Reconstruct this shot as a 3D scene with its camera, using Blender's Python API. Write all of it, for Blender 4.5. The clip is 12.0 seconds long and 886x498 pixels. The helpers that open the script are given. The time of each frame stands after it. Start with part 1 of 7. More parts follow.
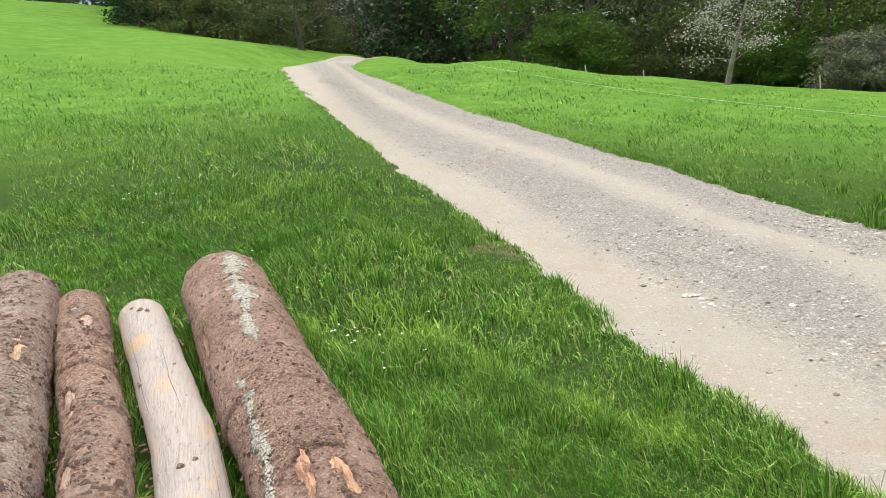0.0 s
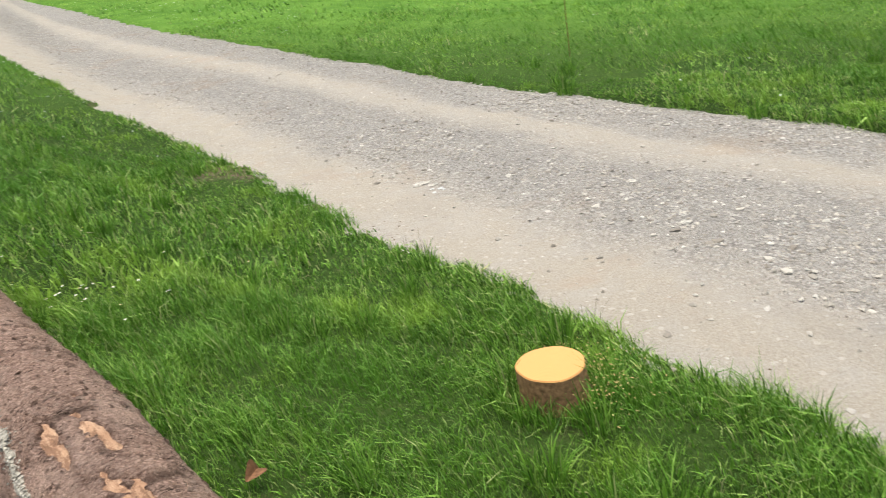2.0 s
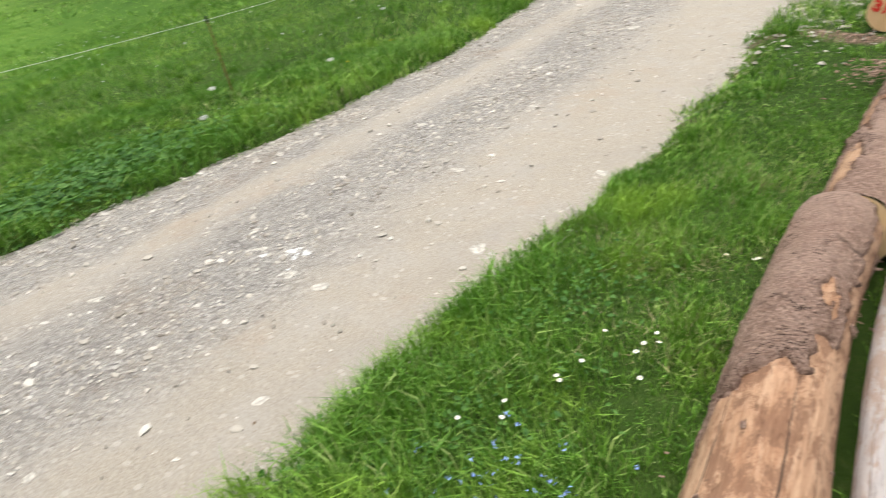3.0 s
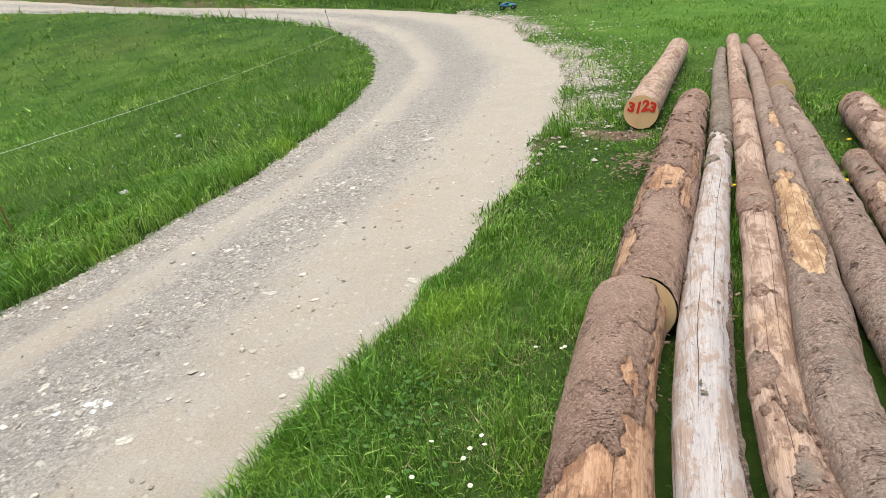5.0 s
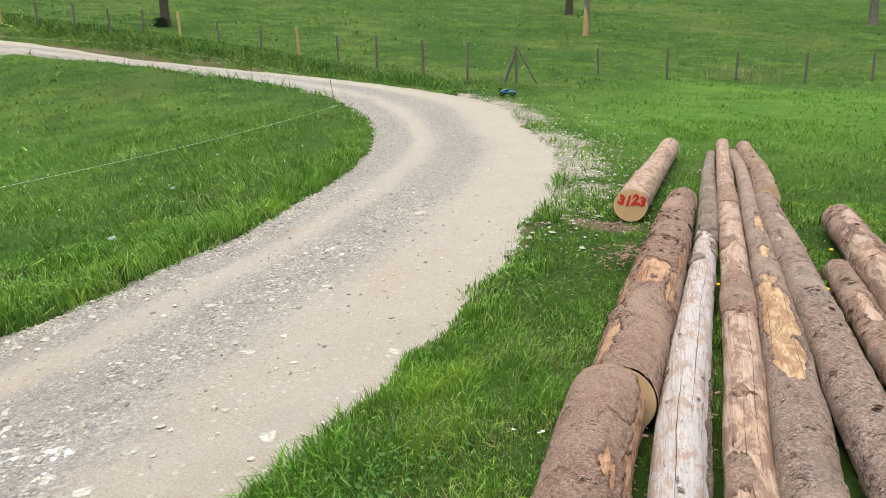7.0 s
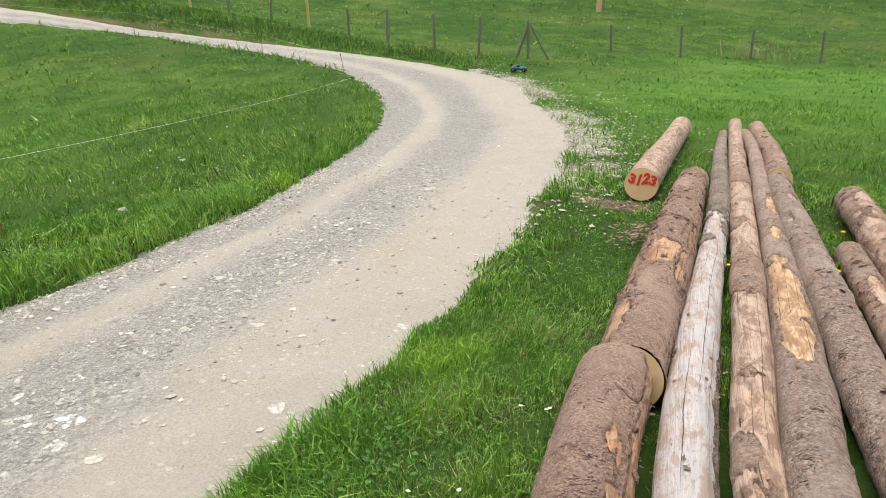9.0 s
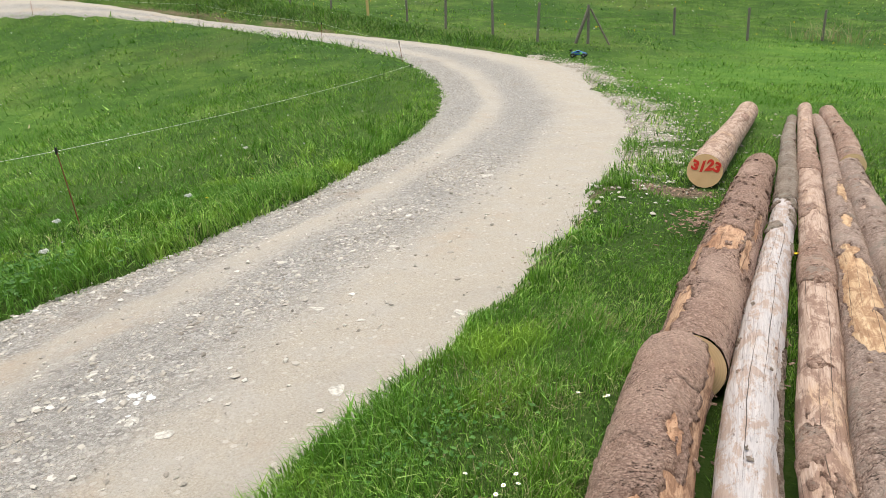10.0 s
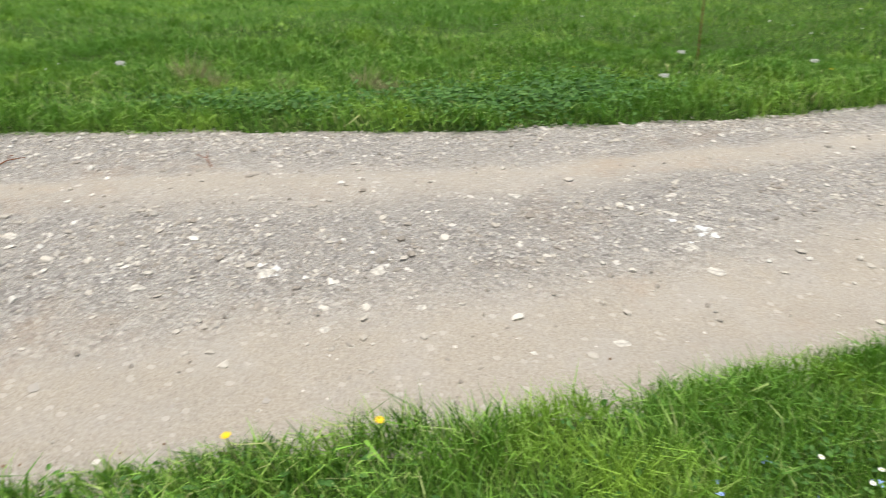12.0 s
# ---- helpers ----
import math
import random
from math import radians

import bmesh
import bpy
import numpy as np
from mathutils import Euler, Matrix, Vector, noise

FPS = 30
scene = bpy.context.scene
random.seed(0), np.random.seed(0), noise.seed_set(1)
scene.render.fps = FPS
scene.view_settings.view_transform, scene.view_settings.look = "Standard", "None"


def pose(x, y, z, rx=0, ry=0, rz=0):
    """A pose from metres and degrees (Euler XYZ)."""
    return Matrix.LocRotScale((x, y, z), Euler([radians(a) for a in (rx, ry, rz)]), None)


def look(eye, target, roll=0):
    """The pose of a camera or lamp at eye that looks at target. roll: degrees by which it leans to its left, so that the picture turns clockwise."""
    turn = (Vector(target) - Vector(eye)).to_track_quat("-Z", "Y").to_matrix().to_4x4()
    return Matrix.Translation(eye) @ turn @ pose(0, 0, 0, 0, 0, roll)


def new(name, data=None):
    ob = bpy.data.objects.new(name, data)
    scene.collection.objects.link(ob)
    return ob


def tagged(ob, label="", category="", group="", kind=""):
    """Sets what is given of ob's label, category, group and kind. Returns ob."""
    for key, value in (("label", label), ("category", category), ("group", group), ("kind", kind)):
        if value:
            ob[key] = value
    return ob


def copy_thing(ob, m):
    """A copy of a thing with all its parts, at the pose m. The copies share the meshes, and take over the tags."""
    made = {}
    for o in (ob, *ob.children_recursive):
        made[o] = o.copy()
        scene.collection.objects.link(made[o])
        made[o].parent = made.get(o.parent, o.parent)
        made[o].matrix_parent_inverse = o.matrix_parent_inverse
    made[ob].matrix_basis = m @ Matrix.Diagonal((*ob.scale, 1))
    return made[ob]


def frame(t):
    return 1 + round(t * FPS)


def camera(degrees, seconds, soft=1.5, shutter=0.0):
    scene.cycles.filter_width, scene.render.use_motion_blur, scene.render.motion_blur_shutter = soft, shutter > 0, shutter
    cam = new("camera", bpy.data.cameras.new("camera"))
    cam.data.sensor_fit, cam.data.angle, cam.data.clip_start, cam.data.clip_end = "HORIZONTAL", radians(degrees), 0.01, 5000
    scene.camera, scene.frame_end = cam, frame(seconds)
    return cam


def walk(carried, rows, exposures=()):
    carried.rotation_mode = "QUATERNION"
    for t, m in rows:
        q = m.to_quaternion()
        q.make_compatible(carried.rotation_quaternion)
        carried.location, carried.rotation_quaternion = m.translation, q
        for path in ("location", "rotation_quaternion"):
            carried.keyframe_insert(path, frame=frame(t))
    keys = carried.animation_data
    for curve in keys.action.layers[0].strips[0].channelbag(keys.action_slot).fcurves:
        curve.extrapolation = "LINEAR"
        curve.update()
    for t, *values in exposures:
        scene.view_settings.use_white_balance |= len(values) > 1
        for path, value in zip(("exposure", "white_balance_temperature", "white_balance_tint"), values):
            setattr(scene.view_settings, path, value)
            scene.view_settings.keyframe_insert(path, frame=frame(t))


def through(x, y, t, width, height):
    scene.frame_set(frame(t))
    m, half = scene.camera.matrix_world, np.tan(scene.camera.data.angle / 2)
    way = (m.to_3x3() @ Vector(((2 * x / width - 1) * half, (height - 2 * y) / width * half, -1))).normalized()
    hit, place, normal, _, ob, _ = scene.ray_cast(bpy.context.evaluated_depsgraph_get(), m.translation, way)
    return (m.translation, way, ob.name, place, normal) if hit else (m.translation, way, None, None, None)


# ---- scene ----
EXPOSURE = 0.33
cam = camera(62.1, 12.0, 0.7, 0.08)
PATH = [  # seconds, eye, target, roll
    (0, (0.222, 0.342, 1.392), (-0.258, 4.240, 0.632), -8.3),
    (0.5, (0.224, 0.341, 1.388), (-0.206, 4.227, 0.542), -8.3),
    (1, (0.220, 0.322, 1.388), (-0.154, 4.180, 0.402), -9.2),
    (1.5, (0.231, 0.328, 1.382), (0.125, 4.156, 0.226), -11.3),
    (2, (0.264, 0.316, 1.371), (1.006, 3.962, -0.093), -14.5),
    (2.2, (0.260, 0.336, 1.386), (1.402, 2.796, 0.104), -15.8),
    (2.3, (0.305, 0.297, 1.374), (1.846, 2.475, 0.001), -15.9),
    (2.4, (0.353, 0.257, 1.364), (2.266, 2.064, -0.077), -15.5),
    (2.5, (0.412, 0.219, 1.349), (2.628, 1.570, -0.157), -14.7),
    (2.6, (0.460, 0.159, 1.345), (2.908, 0.987, -0.179), -13.0),
    (2.7, (0.505, 0.088, 1.332), (3.073, 0.357, -0.196), -11.3),
    (2.8, (0.539, 0.038, 1.327), (3.109, -0.266, -0.190), -9.6),
    (2.9, (0.551, -0.030, 1.340), (3.007, -0.894, -0.151), -8.0),
    (3, (0.552, -0.084, 1.351), (2.780, -1.471, -0.101), -6.6),
    (3.1, (0.560, -0.119, 1.354), (2.599, -1.806, -0.059), -4.7),
    (3.2, (0.567, -0.136, 1.351), (2.453, -2.003, -0.048), -3.4),
    (4.8, (0.538, -0.135, 1.368), (2.994, -2.893, -0.168), -6.8),
    (5, (0.539, -0.137, 1.366), (3.023, -2.886, -0.140), -6.6),
    (5.5, (0.532, -0.124, 1.365), (3.040, -2.917, -0.013), -4.6),
    (6, (0.534, -0.118, 1.370), (3.038, -3.000, 0.172), -2.2),
    (6.5, (0.534, -0.113, 1.373), (3.032, -3.033, 0.257), -1.1),
    (7, (0.543, -0.111, 1.368), (3.027, -3.037, 0.240), -1.0),
    (8.8, (0.543, -0.103, 1.370), (2.967, -3.033, 0.128), -0.0),
    (9, (0.551, -0.107, 1.366), (3.043, -2.975, 0.116), -0.3),
    (9.5, (0.555, -0.100, 1.364), (3.175, -2.840, 0.090), -1.0),
    (10, (0.549, -0.095, 1.360), (3.251, -2.737, 0.052), -1.4),
    (10.5, (0.547, -0.085, 1.356), (3.327, -2.623, 0.004), -1.1),
    (11, (0.537, -0.074, 1.348), (3.431, -2.448, -0.062), -0.7),
    (11.5, (0.533, -0.031, 1.335), (3.703, -1.877, -0.259), 1.1),
    (11.8, (0.521, 0.030, 1.334), (3.087, -0.697, -0.040), 2.9),
    (12, (0.503, 0.103, 1.315), (3.094, 0.091, -0.198), 3.2),
]
walk(cam, [(t, look(eye, target, roll)) for t, eye, target, roll in PATH], [(0.0, EXPOSURE + 0.05, 6800, 5.0), (1.5, EXPOSURE - 0.08, 6800, 5.0), (2.5, EXPOSURE - 0.05, 6800, 5.0), (3.2, EXPOSURE - 0.05, 6800, 5.0), (5.0, EXPOSURE - 0.09, 6800, 5.0), (7.2, EXPOSURE - 0.06, 6800, 5.0), (8.8, EXPOSURE - 0.06, 6800, 5.0), (12.0, EXPOSURE - 0.1, 6800, 5.0)])

# ---- light: a bright, thinly overcast sky ----
world = bpy.data.worlds.new("world")
scene.world = world
world.use_nodes = True
wnt = world.node_tree
sky = wnt.nodes.new("ShaderNodeTexSky")
sky.sky_type = "NISHITA"
sky.sun_disc = False
sky.sun_elevation = radians(82)
sky.sun_rotation = radians(20)
sky.air_density, sky.dust_density, sky.ozone_density = 1.0, 4.0, 1.0
wnt.links.new(sky.outputs[0], wnt.nodes["Background"].inputs[0])
wnt.nodes["Background"].inputs[1].default_value = 0.125
sun = new("sun", bpy.data.lights.new("sun", "SUN"))
sun.data.energy, sun.data.angle, sun.data.color = 3.2, radians(75), (1.0, 0.97, 0.93)
sun.matrix_world = look((0, 0, 30), (-0.342, -0.94, 5))


# ---- helpers ----
def part(name, bm, material, parent=None, label=""):
    me = bpy.data.meshes.new(name)
    bm.to_mesh(me)
    bm.free()
    me.materials.append(material)
    ob = new(name, me)
    ob.parent = parent
    return tagged(ob, label) if label else ob


def np_mesh(name, V, F, material, smooth=False, attrs=None):
    V, F = np.asarray(V, np.float32), np.asarray(F, np.int32)
    me = bpy.data.meshes.new(name)
    me.vertices.add(len(V))
    me.vertices.foreach_set("co", V.ravel())
    m, k = F.shape
    me.loops.add(m * k)
    me.loops.foreach_set("vertex_index", F.ravel())
    me.polygons.add(m)
    me.polygons.foreach_set("loop_start", np.arange(m, dtype=np.int32) * k)
    me.polygons.foreach_set("loop_total", np.full(m, k, np.int32))
    me.polygons.foreach_set("use_smooth", np.full(m, smooth))
    me.update(calc_edges=True)
    for key, values in (attrs or {}).items():
        a = me.attributes.new(key, "FLOAT", "POINT")
        a.data.foreach_set("value", np.asarray(values, np.float32))
    me.materials.append(material)
    return me


def np_part(name, V, F, material, parent=None, label="", smooth=False, attrs=None):
    ob = new(name, np_mesh(name, V, F, material, smooth, attrs))
    ob.parent = parent
    return tagged(ob, label) if label else ob


def empty(name, m=None):
    ob = new(name)
    ob.empty_display_size = 0.1
    if m is not None:
        ob.matrix_basis = m
    return ob


def sstep(a, b, v):
    u = np.clip((np.asarray(v, float) - a) / (b - a), 0, 1)
    return u * u * (3 - 2 * u)


def cell_noise(x, y, seed):
    i, j = np.floor(x), np.floor(y)
    u, v = x - i, y - j
    u, v = u * u * (3 - 2 * u), v * v * (3 - 2 * v)

    def h(a, b):
        return np.modf(np.abs(np.sin(a * 127.1 + b * 311.7 + seed * 74.7) * 43758.5453))[0]

    return ((h(i, j) * (1 - u) + h(i + 1, j) * u) * (1 - v) + (h(i, j + 1) * (1 - u) + h(i + 1, j + 1) * u) * v) * 2 - 1


def fractal(x, y, scale, seed=0.0, octaves=4, gain=0.55):
    """Uneven noise in about -1..1 on arrays."""
    s, a, f, total = 0.0, 1.0, 1.0 / scale, 0.0
    for k in range(octaves):
        s = s + a * cell_noise(np.asarray(x) * f, np.asarray(y) * f, seed + 3.3 * k)
        total += a
        a, f = a * gain, f * 2.1
    return s / total * 1.5


def wobble(x, y, scale, seed=0.0):
    """Smooth cheap noise in -1..1 on arrays."""
    x, y = np.asarray(x) / scale, np.asarray(y) / scale
    s = (np.sin(1.7 * x + 2.3 * y + seed) + np.sin(-2.9 * x + 1.3 * y + 1.7 * seed + 1)
         + np.sin(4.1 * x + 3.7 * y + 2.3 * seed + 2) * 0.7 + np.sin(-5.3 * x + 6.1 * y + seed * 3.1 + 4) * 0.5)
    return s / 3.2


# ---- the lie of the land ----
def edge_x(y):
    return np.where(y < 40, 2.0 - 0.23 * np.maximum(0.0, y), -7.2)


def ground_z(x, y):
    x, y = np.asarray(x, float), np.asarray(y, float)
    base = -0.0938 * x - 0.0419 * y
    y0 = 4.8 - 3.6 * sstep(0.5, 2.4, edge_x(y) - x)
    rise = 1.2 * np.logaddexp(0, (y - y0) / 1.2)
    rise = rise - 4.5 * np.logaddexp(0, (y - 46.5 + 11 * (sstep(-7.5, -2, x) - sstep(4, 9, x))) / 3) * sstep(-26, -9, x)  # a crest hides the track's end
    xe = np.maximum(x, 0.0)
    north = base + 0.15 * np.minimum(rise, 75) / (1 + (xe / 12.5) ** 1.2) + 0.12 * np.maximum(0.0, -x - 8) * sstep(5, 30, y) + 0.035 * np.logaddexp(0, (y - 58) / 6) * 6 * sstep(-24, -40, x)
    north = north + 0.12 * np.maximum(0.0, x - 16) * sstep(14, 3, y)
    # the track's far bend lies level in the slope, and the meadow east of it swells
    north = north - 0.85 * np.exp(-((x + 10.4) / 1.9) ** 2 - ((y - 37) / 8.0) ** 2) + 0.22 * np.exp(-((x + 6.6) / 2.0) ** 2 - ((y - 43) / 4) ** 2)
    north = north + 0.30 * sstep(18, 34, y) * sstep(-7, -1, x) * sstep(60, 45, y)
    r = np.hypot(x, y)
    south = -0.55 + 0.07 * np.maximum(0, x - 8) - 0.06 * np.minimum(0, x) + 0.085 * np.maximum(0, r - 29)
    w = sstep(2.0, 12.0, -y)
    return north * (1 - w) + south * w


ROAD = [  # west or outer edge, east or inner edge
    ((70, 5), (68.5, 8)), ((45, -5.5), (43.7, -3)), ((31.4, -11.1), (30.3, -9.8)), ((26.7, -13), (25.6, -11.9)),
    ((21.7, -14.2), (20.5, -12.7)), ((17.4, -15.2), (16.9, -12.9)), ((14, -15.45), (14.4, -12.5)), ((11.2, -14.7), (12.5, -11.45)),
    ((8.92, -12.5), (10.9, -10.4)), ((7.0, -10.6), (9.6, -9.0)), ((5.16, -7.58), (8.1, -6.85)), ((3.7, -4.6), (6.75, -4.6)),
    ((3.05, -3.13), (6.1, -3.3)), ((2.5, -1.43), (5.6, -1.6)), ((2.15, 0.04), (5.18, 0.05)), ((1.72, 1.67), (5.1, 1.6)),
    ((1.29, 3.35), (4.75, 3.5)), ((0.94, 4.33), (4.3, 5.0)), ((0.42, 6.02), (3.55, 7.2)), ((-0.04, 7.2), (2.95, 8.3)),
    ((-0.78, 9.05), (2.25, 10.3)), ((-1.9, 11.2), (1.4, 12.2)), ((-3.5, 14.8), (-0.3, 15.7)), ((-4.4, 17.2), (-1.4, 18.4)),
    ((-6.45, 23.1), (-3.4, 23.6)), ((-9.0, 31.1), (-6.0, 30.7)), ((-9.95, 37.3), (-7.3, 35.5)), ((-9.3, 42.6), (-7.6, 41.0)),
    ((-7.2, 47.5), (-6.0, 44.3)), ((-3.0, 51.0), (-2.4, 47.6)), ((6.0, 54.0), (6.0, 50.5))]


def spline(points, n):
    """n points on a smooth curve through the given ones, spread evenly by length."""
    P = np.asarray(points, float)
    Q = np.vstack([2 * P[0] - P[1], P, 2 * P[-1] - P[-2]])
    out = []
    for i in range(len(P) - 1):
        a, b, c, d = Q[i:i + 4]
        for u in np.linspace(0, 1, 24, endpoint=False):
            out.append(0.5 * (2 * b + (c - a) * u + (2 * a - 5 * b + 4 * c - d) * u * u + (3 * b - a - 3 * c + d) * u ** 3))
    out = np.array(out + [P[-1]])
    s = np.concatenate([[0], np.cumsum(np.linalg.norm(np.diff(out[:, :2], axis=0), axis=1))])
    t = np.linspace(0, s[-1], n)
    return np.stack([np.interp(t, s, out[:, k]) for k in range(out.shape[1])], 1)


road_line = spline([(*a, *b) for a, b in ROAD], 1100)
W_EDGE, E_EDGE = road_line[:, :2], road_line[:, 2:]
road_mid = (W_EDGE + E_EDGE) / 2


def outward(edge, hand):
    t = np.gradient(edge, axis=0)
    t /= np.linalg.norm(t, axis=1)[:, None]
    return np.stack([-t[:, 1], t[:, 0]], 1) * hand


W_OUT, E_OUT = outward(W_EDGE, 1), outward(E_EDGE, -1)


def past_edge(x, y, edge, out):
    """Signed metres past an edge line of the road."""
    i = np.argmin((x[:, None] - edge[None, ::2, 0]) ** 2 + (y[:, None] - edge[None, ::2, 1]) ** 2, axis=1) * 2
    dx, dy = x - edge[i, 0], y - edge[i, 1]
    s, d = dx * out[i, 0] + dy * out[i, 1], np.hypot(dx, dy)
    return np.where(d > np.abs(s) + 1.0, d, s)


def road_side(x, y):
    """Metres outside the road (negative inside), and the place across it (0 west edge, 1 east edge)."""
    x, y = np.asarray(x, float).ravel(), np.asarray(y, float).ravel()
    far, across = np.empty(len(x)), np.empty(len(x))
    for k in range(0, len(x), 20000):
        cut = slice(k, k + 20000)
        w, e = past_edge(x[cut], y[cut], W_EDGE, W_OUT), past_edge(x[cut], y[cut], E_EDGE, E_OUT)
        far[cut] = np.maximum(w, e)
        across[cut] = np.clip(np.where(w > 0, -w / 3, np.where(e > 0, 1 + e / 3, -w / np.maximum(1e-3, -w - e))), -3, 4)
    return far, across


def gravel_spill(x, y):
    """How far stones from the road lie in the turf outside the bend and at the track's west corner."""
    a = np.exp(-(((x - 6.6) / 1.3) ** 2 + ((y + 10.6) / 2.2) ** 2))
    b = np.exp(-(((x - 9.2) / 2.2) ** 2 + ((y + 13.8) / 1.5) ** 2))
    near = np.maximum(np.maximum(a, b), 0.8 * sstep(-4.0, -7.5, y) * sstep(-17, -14.5, y) * (x > 2) * (x < 13))
    off, across = np.full(len(x), 9.0), np.zeros(len(x))
    on = near > 0.02
    off[on], across[on] = road_side(x[on], y[on])
    near = np.where(across < 0.5, near, 0)
    return near ** 0.5 * (0.95 * np.exp(-(np.maximum(off, 0) / 0.68) ** 2) + 0.16 * np.exp(-(np.maximum(off, 0) / 2.0) ** 2)) * (0.7 + 0.5 * fractal(x, y, 0.5, 3))


def ragged_edge(x, y):
    return 0.10 * fractal(x, y, 0.5, 1, 4, 0.75) + 0.035 * fractal(x, y, 0.13, 2, 3, 0.7)


def turf_z(x, y, off=None, across=None):
    """Height of the turf with its humps, the lip along the track and the bank; falls away under the track."""
    x, y = np.atleast_1d(np.asarray(x, float)), np.atleast_1d(np.asarray(y, float))
    r = np.hypot(x, y)
    if off is None:
        off, across = np.full(len(x), 50.0), np.full(len(x), 0.5)
        near = r < 75
        if near.any():
            off[near], across[near] = road_side(x[near], y[near])
    edge = off + ragged_edge(x, y)
    z = ground_z(x, y) + 0.02 * wobble(x, y, 0.9, 2) + 0.05 * wobble(x, y, 4.0, 3) * sstep(1.5, 6, off) * (r < 90)
    z -= (0.16 + 0.012 * np.clip(r - 12, 0, 40)) * (1 - sstep(-0.16, 0.12, edge))
    z += 0.02 * (1 - sstep(0.0, 0.5, np.abs(edge - 0.3)))
    bank = np.exp(-((off - 2.2) / 1.6) ** 2) * sstep(17, 24, x) * (across < 0)
    return z + 0.5 * bank


# ---- materials ----
def mat(name, rough=0.8, spec=0.3):
    m = bpy.data.materials.new(name)
    m.use_nodes = True
    nt = m.node_tree
    b = nt.nodes["Principled BSDF"]
    b.inputs["Roughness"].default_value = rough
    b.inputs["Specular IOR Level"].default_value = spec
    return m, nt, b


def node(nt, kind, links=(), **values):
    n = nt.nodes.new(kind)
    for key, v in values.items():
        n.inputs[key.replace("_", " ")].default_value = v
    for key, out in dict(links).items():
        nt.links.new(out, n.inputs[key])
    return n


def coords(nt, kind="Object"):
    return nt.nodes.new("ShaderNodeTexCoord").outputs[kind]


def scaled(nt, vec, s):
    n = nt.nodes.new("ShaderNodeMapping")
    n.inputs["Scale"].default_value = s
    nt.links.new(vec, n.inputs["Vector"])
    return n.outputs[0]


def noise_tex(nt, vec, scale, detail=4.0, rough=0.55, distort=0.0):
    n = node(nt, "ShaderNodeTexNoise", {"Vector": vec}, Scale=scale, Detail=detail, Roughness=rough, Distortion=distort)
    return n.outputs["Fac"]


def ramp(nt, fac, stops):
    n = nt.nodes.new("ShaderNodeValToRGB")
    e = n.color_ramp.elements
    while len(e) < len(stops):
        e.new(0.5)
    for el, (p, c) in zip(e, stops):
        el.position = p
        el.color = (*c, 1) if len(c) == 3 else c
    nt.links.new(fac, n.inputs[0])
    return n.outputs[0]


def grey(nt, fac, lo, hi):
    return ramp(nt, fac, [(lo, (0, 0, 0)), (hi, (1, 1, 1))])


def mix(nt, fac, a, b, mode="MIX"):
    n = nt.nodes.new("ShaderNodeMix")
    n.data_type, n.blend_type = "RGBA", mode
    for key, v in ((0, fac), (6, a), (7, b)):
        if isinstance(v, (int, float)):
            n.inputs[key].default_value = v
        elif isinstance(v, tuple):
            n.inputs[key].default_value = (*v, 1)
        else:
            nt.links.new(v, n.inputs[key])
    return n.outputs[2]


def maths(nt, op, a, b=0.0):
    n = nt.nodes.new("ShaderNodeMath")
    n.operation = op
    for k, v in ((0, a), (1, b)):
        if isinstance(v, (int, float)):
            n.inputs[k].default_value = v
        else:
            nt.links.new(v, n.inputs[k])
    return n.outputs[0]


def bump(nt, b, height, strength, distance):
    n = node(nt, "ShaderNodeBump", {"Height": height}, Strength=strength, Distance=distance)
    nt.links.new(n.outputs[0], b.inputs["Normal"])


def attr(nt, name):
    n = nt.nodes.new("ShaderNodeAttribute")
    n.attribute_name = name
    return n.outputs["Fac"]


def island(nt):
    return nt.nodes.new("ShaderNodeNewGeometry").outputs["Random Per Island"]


def leafy(name, stops, patch=None, patch_scale=0.4, through=0.35, rough=0.55, patch2=None):
    """Blades and leaves: each one its own tint, patches of another tint, some light let through."""
    m, nt, b = mat(name, rough, 0.25)
    c = ramp(nt, island(nt), stops)
    pos = coords(nt)
    if patch:
        c = mix(nt, grey(nt, noise_tex(nt, pos, patch_scale, 3), 0.42, 0.66), c, patch)
    if patch2:
        c = mix(nt, grey(nt, noise_tex(nt, pos, patch_scale * 3.1, 2), 0.55, 0.72), c, patch2)
    nt.links.new(c, b.inputs["Base Color"])
    t = nt.nodes.new("ShaderNodeBsdfTranslucent")
    nt.links.new(c, t.inputs[0])
    s = nt.nodes.new("ShaderNodeMixShader")
    s.inputs[0].default_value = through
    nt.links.new(b.outputs[0], s.inputs[1])
    nt.links.new(t.outputs[0], s.inputs[2])
    nt.links.new(s.outputs[0], nt.nodes["Material Output"].inputs[0])
    return m


def plain(name, colour, rough=0.6, spec=0.3, metal=0.0, vary=0.12, scale=20.0):
    m, nt, b = mat(name, rough, spec)
    f = noise_tex(nt, coords(nt), scale, 4)
    lo, hi = tuple(v * (1 - vary) for v in colour), tuple(min(1, v * (1 + vary)) for v in colour)
    nt.links.new(ramp(nt, f, [(0.3, lo), (0.7, hi)]), b.inputs["Base Color"])
    b.inputs["Metallic"].default_value = metal
    return m


